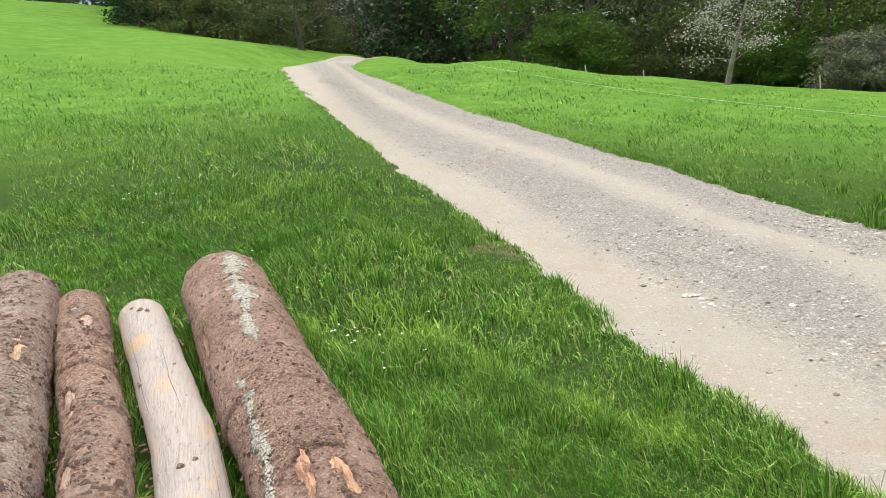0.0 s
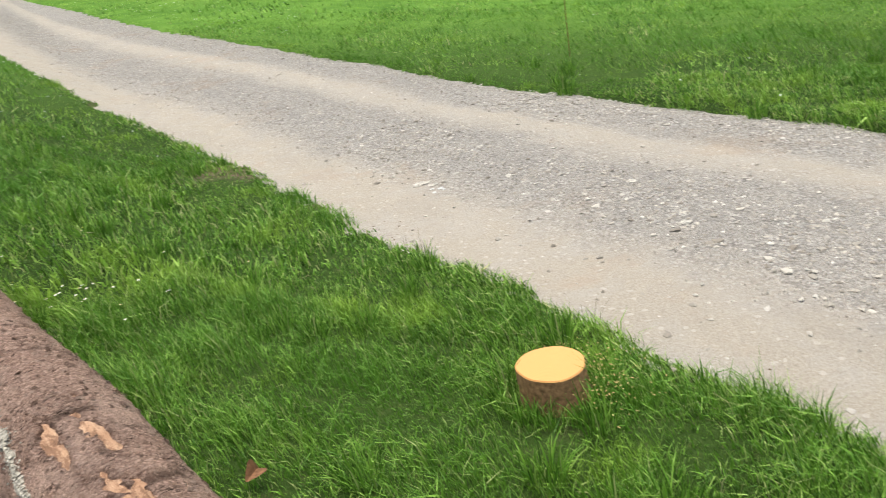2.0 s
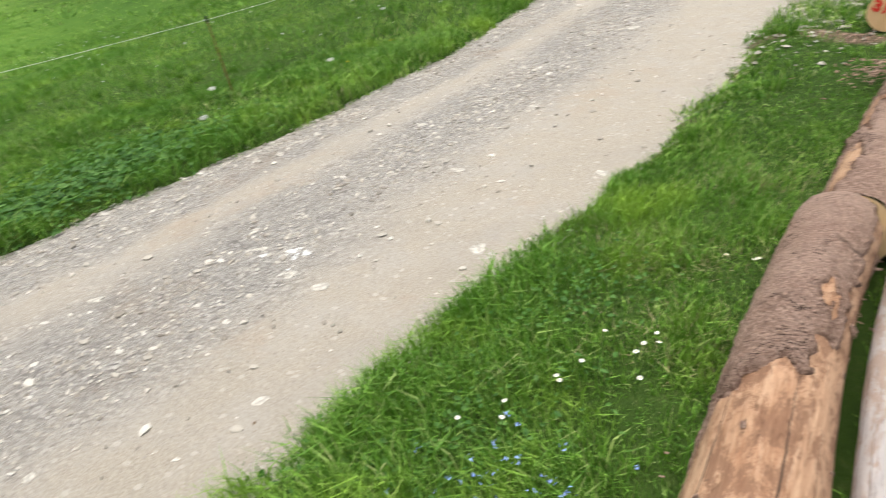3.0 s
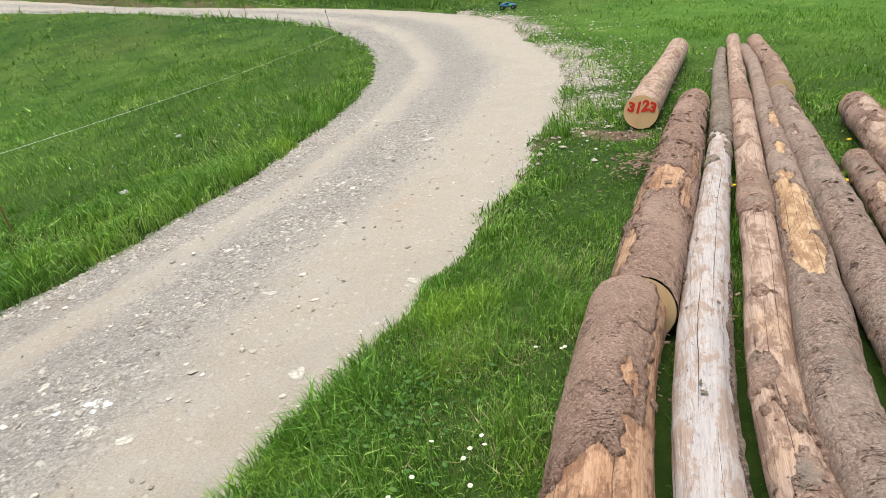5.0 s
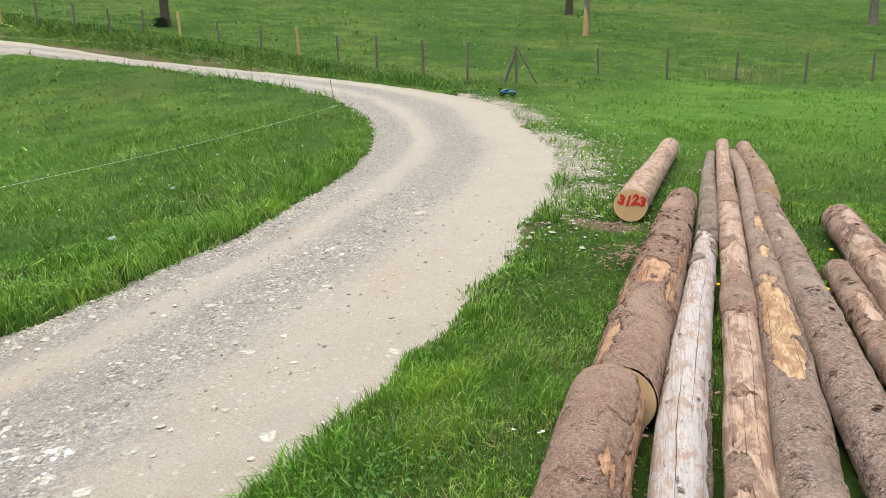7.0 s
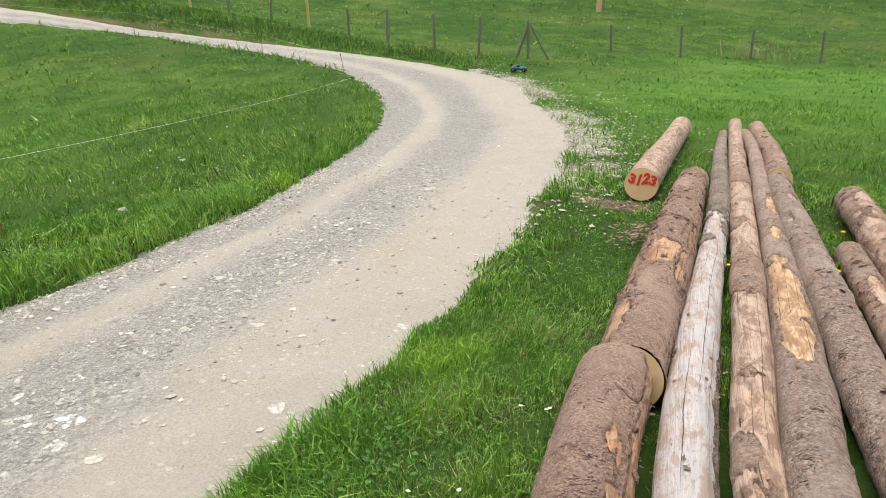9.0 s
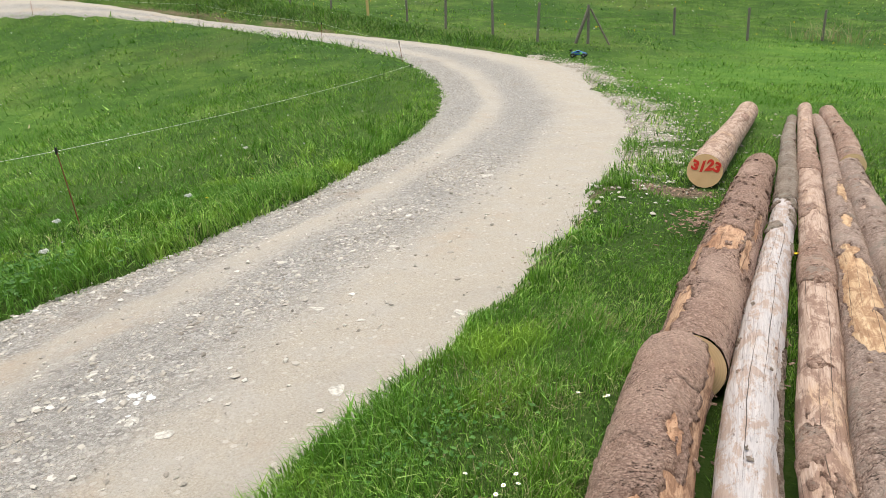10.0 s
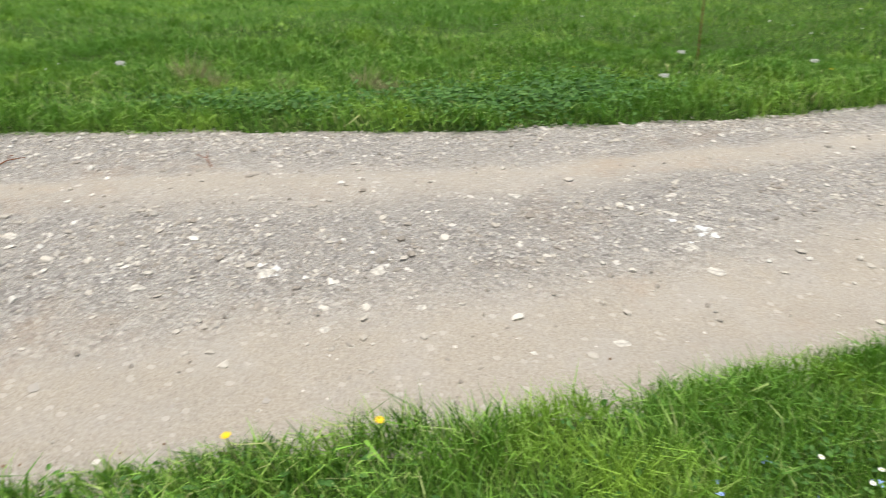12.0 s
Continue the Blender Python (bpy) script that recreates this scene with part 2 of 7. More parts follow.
def turf_material():
    m, nt, b = mat("turf", 0.95, 0.1)
    pos = coords(nt)
    # soil and thatch under the blades, colour darkened for shade in their gaps
    green = ramp(nt, noise_tex(nt, pos, 14, 6, 0.7), [(0.3, (0.020, 0.030, 0.008)), (0.55, (0.045, 0.070, 0.017)), (0.75, (0.13, 0.125, 0.055))])
    broad = ramp(nt, noise_tex(nt, pos, 0.25, 4), [(0.35, (0.028, 0.070, 0.012)), (0.65, (0.060, 0.125, 0.022))])
    green = mix(nt, 0.5, green, broad)
    tussock = noise_tex(nt, pos, 0.9, 11, 0.82)
    lush = ramp(nt, tussock, [(0.32, (0.055, 0.145, 0.02)), (0.52, (0.12, 0.255, 0.036)), (0.70, (0.21, 0.36, 0.07))])
    lush = mix(nt, maths(nt, "MULTIPLY", grey(nt, noise_tex(nt, pos, 0.09, 5, 0.6), 0.45, 0.65), 0.5), lush, (0.155, 0.30, 0.048))
    grazed = ramp(nt, tussock, [(0.34, (0.018, 0.042, 0.010)), (0.50, (0.055, 0.112, 0.020)), (0.66, (0.13, 0.20, 0.044))])
    grazed = mix(nt, maths(nt, "MULTIPLY", grey(nt, noise_tex(nt, scaled(nt, pos, (0.5, 1, 3)), 0.22, 6, 0.65), 0.48, 0.60), 0.6), grazed, (0.035, 0.085, 0.018))
    grazed = mix(nt, maths(nt, "MULTIPLY", grey(nt, noise_tex(nt, pos, 0.13, 5, 0.6), 0.52, 0.66), 0.4), grazed, (0.14, 0.165, 0.05))
    sward = mix(nt, attr(nt, "lush"), grazed, lush)
    green = mix(nt, attr(nt, "sward"), green, sward)
    soil = ramp(nt, noise_tex(nt, pos, 25, 5, 0.7), [(0.3, (0.09, 0.065, 0.04)), (0.7, (0.24, 0.19, 0.13))])
    stone = node(nt, "ShaderNodeTexVoronoi", {"Vector": pos}, Scale=28.0)
    stones = mix(nt, stone.outputs["Color"], (0.20, 0.17, 0.13), (0.52, 0.48, 0.42))
    c = mix(nt, grey(nt, maths(nt, "ADD", attr(nt, "bare"), maths(nt, "MULTIPLY", noise_tex(nt, pos, 6, 4), 0.5)), 0.55, 0.8), green, soil)
    c = mix(nt, grey(nt, maths(nt, "ADD", attr(nt, "spill"), maths(nt, "MULTIPLY", noise_tex(nt, pos, 16, 5, 0.8), 1.0)), 0.85, 0.98), c, stones)
    nt.links.new(c, b.inputs["Base Color"])
    bump(nt, b, noise_tex(nt, pos, 40, 5, 0.7), 0.8, 0.03)
    return m


def road_material():
    m, nt, b = mat("gravel_track", 0.95, 0.15)
    pos = coords(nt)
    v = attr(nt, "across")
    wav = maths(nt, "ADD", v, maths(nt, "MULTIPLY", maths(nt, "SUBTRACT", noise_tex(nt, pos, 0.8, 7, 0.7), 0.5), 0.20))
    # smooth beige wheel ways near the west edge and past the middle, grey stones between and at the east rim
    way = ramp(nt, wav, [(0.0, (0.7,) * 3), (0.05, (0.97,) * 3), (0.22, (0.92,) * 3), (0.32, (0.35,) * 3), (0.40, (0.05,) * 3), (0.57, (0.08,) * 3), (0.65, (0.6,) * 3), (0.74, (0.85,) * 3), (0.80, (0.25,) * 3), (0.88, (0.0,) * 3), (1.0, (0.1,) * 3)])
    way = grey(nt, maths(nt, "ADD", way, maths(nt, "MULTIPLY", maths(nt, "SUBTRACT", noise_tex(nt, pos, 9, 6, 0.75), 0.5), 0.9)), 0.05, 0.95)
    fine = noise_tex(nt, pos, 90, 6, 0.8)
    blotch = noise_tex(nt, pos, 3.2, 7, 0.72)
    sand = ramp(nt, fine, [(0.30, (0.275, 0.238, 0.194)), (0.5, (0.405, 0.360, 0.302)), (0.70, (0.525, 0.475, 0.41))])
    sand = mix(nt, maths(nt, "MULTIPLY", grey(nt, blotch, 0.46, 0.64), 0.5), sand, mix(nt, fine, (0.32, 0.295, 0.27), (0.53, 0.495, 0.455)))
    dirt = ramp(nt, fine, [(0.28, (0.205, 0.185, 0.160)), (0.5, (0.39, 0.358, 0.315)), (0.72, (0.53, 0.495, 0.445))])
    bent = noise_shift(nt, pos, 60, 0.012)
    cells = node(nt, "ShaderNodeTexVoronoi", {"Vector": bent}, Scale=58.0)
    cells2 = node(nt, "ShaderNodeTexVoronoi", {"Vector": bent}, Scale=130.0)
    grain = ramp(nt, cells.outputs["Color"], [(0.1, (0.20, 0.185, 0.175)), (0.5, (0.45, 0.42, 0.395)), (0.9, (0.74, 0.71, 0.675))])
    grain2 = ramp(nt, cells2.outputs["Color"], [(0.1, (0.20, 0.185, 0.172)), (0.5, (0.44, 0.41, 0.38)), (0.9, (0.72, 0.69, 0.65))])
    few = grey(nt, noise_tex(nt, pos, 7, 5, 0.7), 0.42, 0.58)
    stony = mix(nt, few, mix(nt, 0.7, dirt, grain2), mix(nt, 0.8, dirt, grain))
    seam = maths(nt, "MULTIPLY", grey(nt, mix(nt, few, cells2.outputs["Distance"], cells.outputs["Distance"]), 0.45, 0.80), 0.4)
    stony = mix(nt, seam, stony, (0.20, 0.18, 0.16))
    c = mix(nt, way, stony, sand)
    # pale stones worn flush with the surface, and small dark ones
    bed = node(nt, "ShaderNodeTexVoronoi", {"Vector": noise_shift(nt, pos, 30, 0.02)}, Scale=22.0)
    shown = maths(nt, "MULTIPLY", grey(nt, bed.outputs["Color"], 0.70, 0.74), maths(nt, "LESS_THAN", bed.outputs["Distance"], 0.30))
    c = mix(nt, maths(nt, "MULTIPLY", shown, 0.4), c, (0.62, 0.59, 0.54))
    dots = node(nt, "ShaderNodeTexVoronoi", {"Vector": pos}, Scale=75.0)
    dark = maths(nt, "MULTIPLY", grey(nt, dots.outputs["Color"], 0.74, 0.78), maths(nt, "LESS_THAN", dots.outputs["Distance"], 0.26))
    c = mix(nt, maths(nt, "MULTIPLY", dark, 0.5), c, (0.20, 0.18, 0.16))
    stain = grey(nt, noise_tex(nt, pos, 0.9, 6, 0.7), 0.57, 0.70)
    c = mix(nt, maths(nt, "MULTIPLY", stain, 0.35), c, (0.40, 0.285, 0.19))
    wet = grey(nt, noise_tex(nt, scaled(nt, pos, (1, 0.5, 1)), 1.6, 6, 0.65), 0.52, 0.70)
    c = mix(nt, maths(nt, "MULTIPLY", wet, 0.2), c, (0.27, 0.25, 0.235))
    nt.links.new(c, b.inputs["Base Color"])
    rough_h = maths(nt, "SUBTRACT", maths(nt, "MULTIPLY", fine, 0.3), maths(nt, "ADD", maths(nt, "MULTIPLY", cells.outputs["Distance"], few), maths(nt, "MULTIPLY", cells2.outputs["Distance"], 0.6)))
    h = mix(nt, way, rough_h, maths(nt, "MULTIPLY", fine, 0.35))
    h = maths(nt, "ADD", h, maths(nt, "MULTIPLY", maths(nt, "ADD", shown, dark), 0.25))
    bump(nt, b, h, 1.0, 0.018)
    return m


def noise_shift(nt, vec, scale, amount):
    """Coordinates shaken by noise, for ragged outlines."""
    n = node(nt, "ShaderNodeTexNoise", {"Vector": vec}, Scale=scale, Detail=3.0)
    sc = nt.nodes.new("ShaderNodeVectorMath")
    sc.operation = "SCALE"
    nt.links.new(n.outputs["Color"], sc.inputs[0])
    sc.inputs["Scale"].default_value = amount
    ad = nt.nodes.new("ShaderNodeVectorMath")
    nt.links.new(vec, ad.inputs[0])
    nt.links.new(sc.outputs[0], ad.inputs[1])
    return ad.outputs[0]


def bark_material(name, dark, mid, light, moss=None, scale=1.0, loose=False):
    m, nt, b = mat(name, 0.92, 0.15)
    pos = coords(nt)
    bent = noise_shift(nt, pos, 40 * scale, 0.012 / scale)
    grain = node(nt, "ShaderNodeTexVoronoi", {"Vector": bent}, Scale=135.0 * scale)
    plate = node(nt, "ShaderNodeTexVoronoi", {"Vector": scaled(nt, noise_shift(nt, pos, 16 * scale, 0.05 / scale), (1.5, 0.8, 0.8))}, Scale=30.0 * scale)
    flake = noise_tex(nt, pos, 75 * scale, 6, 0.85, 0.3)
    broad = noise_tex(nt, pos, 8 * scale, 7, 0.75, 0.3)
    c = ramp(nt, flake, [(0.27, dark), (0.47, mid), (0.70, light)])
    # granules with dark seams
    c = mix(nt, maths(nt, "MULTIPLY", grey(nt, grain.outputs["Distance"], 0.42, 0.78), 0.45), c, tuple(v * 0.5 for v in dark))
    c = mix(nt, maths(nt, "MULTIPLY", grey(nt, grain.outputs["Color"], 0.5, 0.85), 0.55), c, tuple(min(1, v * 1.3) for v in light))
    c = mix(nt, maths(nt, "MULTIPLY", grey(nt, plate.outputs["Color"], 0.2, 0.9), 0.30), c, mid)
    # broad dark and pale patches
    c = mix(nt, maths(nt, "MULTIPLY", grey(nt, broad, 0.52, 0.68), 0.4), c, tuple(v * 0.55 for v in mid))
    c = mix(nt, maths(nt, "MULTIPLY", grey(nt, noise_tex(nt, pos, 2.6, 6, 0.65), 0.48, 0.64), 0.5), c, tuple(min(1, v * 1.1) for v in light))
    # flaky ledges: plates at several levels, the crease at each rim painted dark
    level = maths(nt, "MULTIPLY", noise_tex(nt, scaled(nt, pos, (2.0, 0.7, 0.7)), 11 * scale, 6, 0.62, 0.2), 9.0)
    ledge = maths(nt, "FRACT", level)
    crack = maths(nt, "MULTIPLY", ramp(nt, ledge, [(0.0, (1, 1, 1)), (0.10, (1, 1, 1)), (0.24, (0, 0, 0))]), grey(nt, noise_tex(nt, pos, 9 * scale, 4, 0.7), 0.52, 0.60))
    # dark spots in the colour stand for shadows under lifted flakes
    flake_shade = grey(nt, noise_tex(nt, scaled(nt, pos, (1.8, 0.7, 0.7)), 26 * scale, 5, 0.75, 0.6), 0.635, 0.67)
    shaded_gap = maths(nt, "MAXIMUM", crack, flake_shade)
    c = mix(nt, maths(nt, "MULTIPLY", shaded_gap, 0.85), c, tuple(v * 0.22 for v in dark))
    if moss:
        c = mix(nt, maths(nt, "MULTIPLY", grey(nt, noise_tex(nt, pos, 6, 7, 0.8), 0.54, 0.62), 0.8), c, moss)
    rim = maths(nt, "MULTIPLY", attr(nt, "rim"), grey(nt, noise_tex(nt, pos, 45, 4, 0.7), 0.35, 0.55))
    c = mix(nt, maths(nt, "MULTIPLY", rim, 0.8), c, (0.085, 0.036, 0.022))
    c = mix(nt, maths(nt, "MULTIPLY", attr(nt, "crease"), 0.8), c, (0.05, 0.028, 0.02))
    if loose:  # each scale has its own tone
        c = mix(nt, 0.75, c, ramp(nt, island(nt), [(0.0, tuple(v * 1.1 for v in dark)), (0.25, tuple(v * 0.7 for v in mid)), (0.6, mid), (1.0, tuple(min(1, v * 1.15) for v in light))]))
    nt.links.new(c, b.inputs["Base Color"])
    hgt = maths(nt, "ADD", flake, maths(nt, "MULTIPLY", broad, 1.6))
    hgt = maths(nt, "SUBTRACT", hgt, maths(nt, "MULTIPLY", grain.outputs["Distance"], 0.45))
    hgt = maths(nt, "ADD", hgt, maths(nt, "MULTIPLY", maths(nt, "FLOOR", level), 0.35))
    bump(nt, b, maths(nt, "SUBTRACT", hgt, maths(nt, "MULTIPLY", shaded_gap, 1.0)), 1.0, 0.02)
    return m


def lengthwise_cracks(nt, pos, count, wide):
    """Drying cracks along a stem: straight, thin, coming and going. Uses the angle kept on the wood."""
    sep = nt.nodes.new("ShaderNodeSeparateXYZ")
    nt.links.new(pos, sep.inputs[0])
    along = nt.nodes.new("ShaderNodeCombineXYZ")
    nt.links.new(maths(nt, "MULTIPLY", sep.outputs[0], 1.3), along.inputs[0])
    drift = maths(nt, "MULTIPLY", maths(nt, "SUBTRACT", noise_tex(nt, along.outputs[0], 1.0, 5, 0.6), 0.5), 0.9)
    a = maths(nt, "ADD", maths(nt, "MULTIPLY", attr(nt, "round"), count), drift)
    lane = maths(nt, "FLOOR", a)
    place = nt.nodes.new("ShaderNodeCombineXYZ")
    nt.links.new(maths(nt, "MULTIPLY", sep.outputs[0], 0.8), place.inputs[0])
    nt.links.new(maths(nt, "MULTIPLY", lane, 7.31), place.inputs[1])
    here = noise_tex(nt, place.outputs[0], 1.0, 3, 0.5)
    wide_here = maths(nt, "MULTIPLY", grey(nt, here, 0.47, 0.66), wide)
    gap = maths(nt, "ABSOLUTE", maths(nt, "SUBTRACT", maths(nt, "FRACT", a), 0.5))
    return maths(nt, "LESS_THAN", gap, wide_here)


def wood_material(name, dark, mid, light, stain=None, stain_at=0.55, weathered=None, bast=None, fresh=None):
    m, nt, b = mat(name, 0.75, 0.2)
    pos = coords(nt)
    fibre = noise_tex(nt, scaled(nt, pos, (0.035, 1, 1)), 120, 6, 0.75, 0.1)
    broad = noise_tex(nt, scaled(nt, pos, (0.3, 1, 1)), 8, 6, 0.7)
    c = ramp(nt, fibre, [(0.30, dark), (0.5, mid), (0.72, light)])
    if weathered:
        c = mix(nt, maths(nt, "MULTIPLY", grey(nt, broad, 0.42, 0.62), 0.8), c, mix(nt, fibre, tuple(v * 0.6 for v in weathered), tuple(v * 1.3 for v in weathered)))
    if stain:
        c = mix(nt, maths(nt, "MULTIPLY", grey(nt, noise_tex(nt, scaled(nt, pos, (0.45, 1, 1)), 4.5, 5, 0.65), stain_at, stain_at + 0.14), 0.65), c, stain)
    if bast:  # shreds of inner bark left on the wood
        left = noise_tex(nt, scaled(nt, pos, (0.4, 1, 1)), 14, 8, 0.8, 0.4)
        c = mix(nt, maths(nt, "MULTIPLY", grey(nt, left, 0.485, 0.545), 0.8), c, mix(nt, fibre, tuple(v * 0.5 for v in bast), tuple(v * 1.4 for v in bast)))
    if fresh:  # lighter towards the thick end, greyer along the stem
        sep = nt.nodes.new("ShaderNodeSeparateXYZ")
        nt.links.new(pos, sep.inputs[0])
        part_of = maths(nt, "ADD", maths(nt, "MULTIPLY", sep.outputs[0], 0.1), maths(nt, "MULTIPLY", noise_tex(nt, pos, 2.0, 5, 0.65), 0.5))
        new_wood = ramp(nt, fibre, [(0.3, tuple(v * 0.72 for v in fresh)), (0.5, fresh), (0.7, tuple(min(1, v * 1.12) for v in fresh))])
        new_wood = mix(nt, maths(nt, "MULTIPLY", grey(nt, noise_tex(nt, scaled(nt, pos, (0.5, 1, 1)), 5.5, 5, 0.7), 0.54, 0.64), 0.6), new_wood, (0.62, 0.42, 0.22))
        c = mix(nt, grey(nt, part_of, 0.50, 0.80), new_wood, c)
    line = lengthwise_cracks(nt, pos, 1.9, 0.036)
    c = mix(nt, maths(nt, "MULTIPLY", line, 0.85), c, (0.05, 0.038, 0.03))
    dash = grey(nt, noise_tex(nt, scaled(nt, pos, (0.22, 1, 1)), 85, 5, 0.8), 0.57, 0.68)
    c = mix(nt, maths(nt, "MULTIPLY", dash, 0.5), c, tuple(v * 0.45 for v in dark))
    spot = grey(nt, noise_tex(nt, scaled(nt, pos, (0.7, 1, 1)), 34, 4, 0.7), 0.67, 0.71)
    c = mix(nt, maths(nt, "MULTIPLY", spot, 0.7), c, (0.09, 0.055, 0.04))
    nt.links.new(c, b.inputs["Base Color"])
    bump(nt, b, maths(nt, "SUBTRACT", fibre, maths(nt, "ADD", maths(nt, "MULTIPLY", line, 1.5), maths(nt, "MULTIPLY", dash, 0.4))), 0.8, 0.006)
    return m


def cut_material(name, light, dark):
    m, nt, b = mat(name, 0.7, 0.2)
    pos = coords(nt)
    wav = nt.nodes.new("ShaderNodeTexWave")
    wav.wave_type, wav.rings_direction = "RINGS", "X"
    nt.links.new(pos, wav.inputs["Vector"])
    for key, v in (("Scale", 38.0), ("Distortion", 1.2), ("Detail", 2.0), ("Detail Scale", 1.5)):
        wav.inputs[key].default_value = v
    c = mix(nt, maths(nt, "MULTIPLY", wav.outputs["Fac"], 0.35), light, dark)
    c = mix(nt, maths(nt, "MULTIPLY", grey(nt, noise_tex(nt, pos, 9, 4), 0.45, 0.7), 0.4), c, dark)
    nt.links.new(c, b.inputs["Base Color"])
    bump(nt, b, noise_tex(nt, pos, 120, 3), 0.3, 0.003)
    return m


M_TURF = turf_material()
M_ROAD = road_material()
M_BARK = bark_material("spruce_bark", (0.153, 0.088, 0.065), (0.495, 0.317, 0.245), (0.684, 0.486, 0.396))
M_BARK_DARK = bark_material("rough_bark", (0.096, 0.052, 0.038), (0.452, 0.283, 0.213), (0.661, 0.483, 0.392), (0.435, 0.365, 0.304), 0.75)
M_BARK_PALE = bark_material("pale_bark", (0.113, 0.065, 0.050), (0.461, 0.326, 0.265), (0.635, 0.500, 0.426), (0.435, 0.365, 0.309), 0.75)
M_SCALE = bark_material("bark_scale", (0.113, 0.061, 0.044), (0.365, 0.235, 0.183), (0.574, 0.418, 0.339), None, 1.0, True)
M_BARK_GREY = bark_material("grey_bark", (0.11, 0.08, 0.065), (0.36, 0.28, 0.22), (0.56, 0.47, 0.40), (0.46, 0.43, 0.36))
M_PEELED = wood_material("peeled_wood", (0.313, 0.161, 0.097), (0.515, 0.317, 0.202), (0.644, 0.446, 0.308), (0.331, 0.166, 0.092), 0.50, None, (0.230, 0.120, 0.074))
M_SPLIT = wood_material("split_wood", (0.405, 0.244, 0.138), (0.570, 0.396, 0.244), (0.681, 0.520, 0.354), (0.460, 0.258, 0.138), 0.50, None, (0.331, 0.184, 0.106))
M_PINK = wood_material("bast_wood", (0.304, 0.193, 0.147), (0.488, 0.354, 0.281), (0.616, 0.488, 0.405), (0.524, 0.350, 0.221), 0.54, None, (0.248, 0.152, 0.115))
M_WHITE = wood_material("bleached_wood", (0.29, 0.255, 0.25), (0.50, 0.455, 0.445), (0.61, 0.565, 0.55), (0.60, 0.43, 0.26), 0.60, (0.50, 0.465, 0.465), (0.40, 0.29, 0.23), (0.46, 0.405, 0.375))
M_CUT = cut_material("sawn_end", (0.78, 0.58, 0.34), (0.60, 0.41, 0.22))
M_CUT_FRESH = cut_material("fresh_sawn", (0.84, 0.56, 0.31), (0.70, 0.43, 0.21))
M_RESIN = plain("dried_resin", (0.36, 0.335, 0.285), 0.8, 0.15, 0, 0.6, 110)
M_RED = plain("red_paint", (0.72, 0.045, 0.03), 0.5, 0.4)
M_TRUNK = bark_material("tree_bark", (0.05, 0.038, 0.03), (0.115, 0.09, 0.07), (0.20, 0.165, 0.135), None, 0.4)
M_TRUNK_PALE = bark_material("pale_tree_bark", (0.12, 0.10, 0.08), (0.27, 0.23, 0.19), (0.42, 0.37, 0.31), None, 0.4)
M_POST = wood_material("weathered_post", (0.10, 0.085, 0.07), (0.20, 0.175, 0.15), (0.31, 0.28, 0.24))
M_POST_NEW = wood_material("new_post", (0.48, 0.32, 0.13), (0.66, 0.47, 0.21), (0.76, 0.58, 0.30))
M_RUST = plain("rusty_rod", (0.22, 0.09, 0.045), 0.75, 0.3, 0.2, 0.3, 60)
M_TAPE = plain("fence_tape", (0.80, 0.82, 0.76), 0.5)
M_GRASS = leafy("grass_blades", [(0.0, (0.028, 0.072, 0.012)), (0.3, (0.092, 0.220, 0.027)), (0.62, (0.225, 0.445, 0.055)), (0.86, (0.40, 0.62, 0.128)), (1.0, (0.53, 0.485, 0.26))],
                (0.12, 0.28, 0.033), 0.5, 0.16, 0.5, (0.29, 0.47, 0.062))
M_BANK = leafy("bank_grass", [(0.0, (0.03, 0.075, 0.014)), (0.5, (0.095, 0.21, 0.033)), (0.88, (0.20, 0.34, 0.065)), (1.0, (0.33, 0.28, 0.14))], (0.07, 0.15, 0.03), 0.6, 0.12)
M_DRY = leafy("dry_grass", [(0.0, (0.34, 0.28, 0.15)), (0.6, (0.52, 0.45, 0.27)), (1.0, (0.20, 0.25, 0.08))], None, 1, 0.2)
M_HERB = leafy("herb_leaves", [(0.0, (0.045, 0.13, 0.022)), (0.6, (0.075, 0.19, 0.035)), (1.0, (0.13, 0.27, 0.06))], None, 1, 0.25, 0.45)
M_PETAL = plain("white_petal", (0.85, 0.86, 0.82), 0.6)
M_YELLOW = plain("yellow_petal", (0.85, 0.58, 0.02), 0.6)
M_BLUE = plain("blue_petal", (0.30, 0.42, 0.82), 0.6)
M_SEED = plain("seed_down", (0.72, 0.72, 0.68), 0.9)
M_STUMP = plain("stump_bark", (0.33, 0.185, 0.10), 0.9, 0.15, 0, 0.5, 55)
M_SEEDHEAD = plain("seeding_grass", (0.13, 0.12, 0.05), 0.8)
M_SOIL = plain("crumbled_soil", (0.19, 0.135, 0.09), 0.95, 0.1, 0, 0.4, 40)
M_STALK = plain("flower_stalk", (0.10, 0.20, 0.04), 0.6)


# ---- ground and road ----
def lines(lo, hi, core, step, grow):
    """Grid lines: even in the core, ever wider outside."""
    out = list(np.arange(core[0], core[1], step))
    for sign, start, end in ((1, core[1], hi), (-1, core[0], lo)):
        d, s = 0.0, step
        while d < abs(end - start):
            out.append(start + sign * d)
            s *= grow
            d += s
        out.append(end)
    return np.unique(np.round(out, 4))


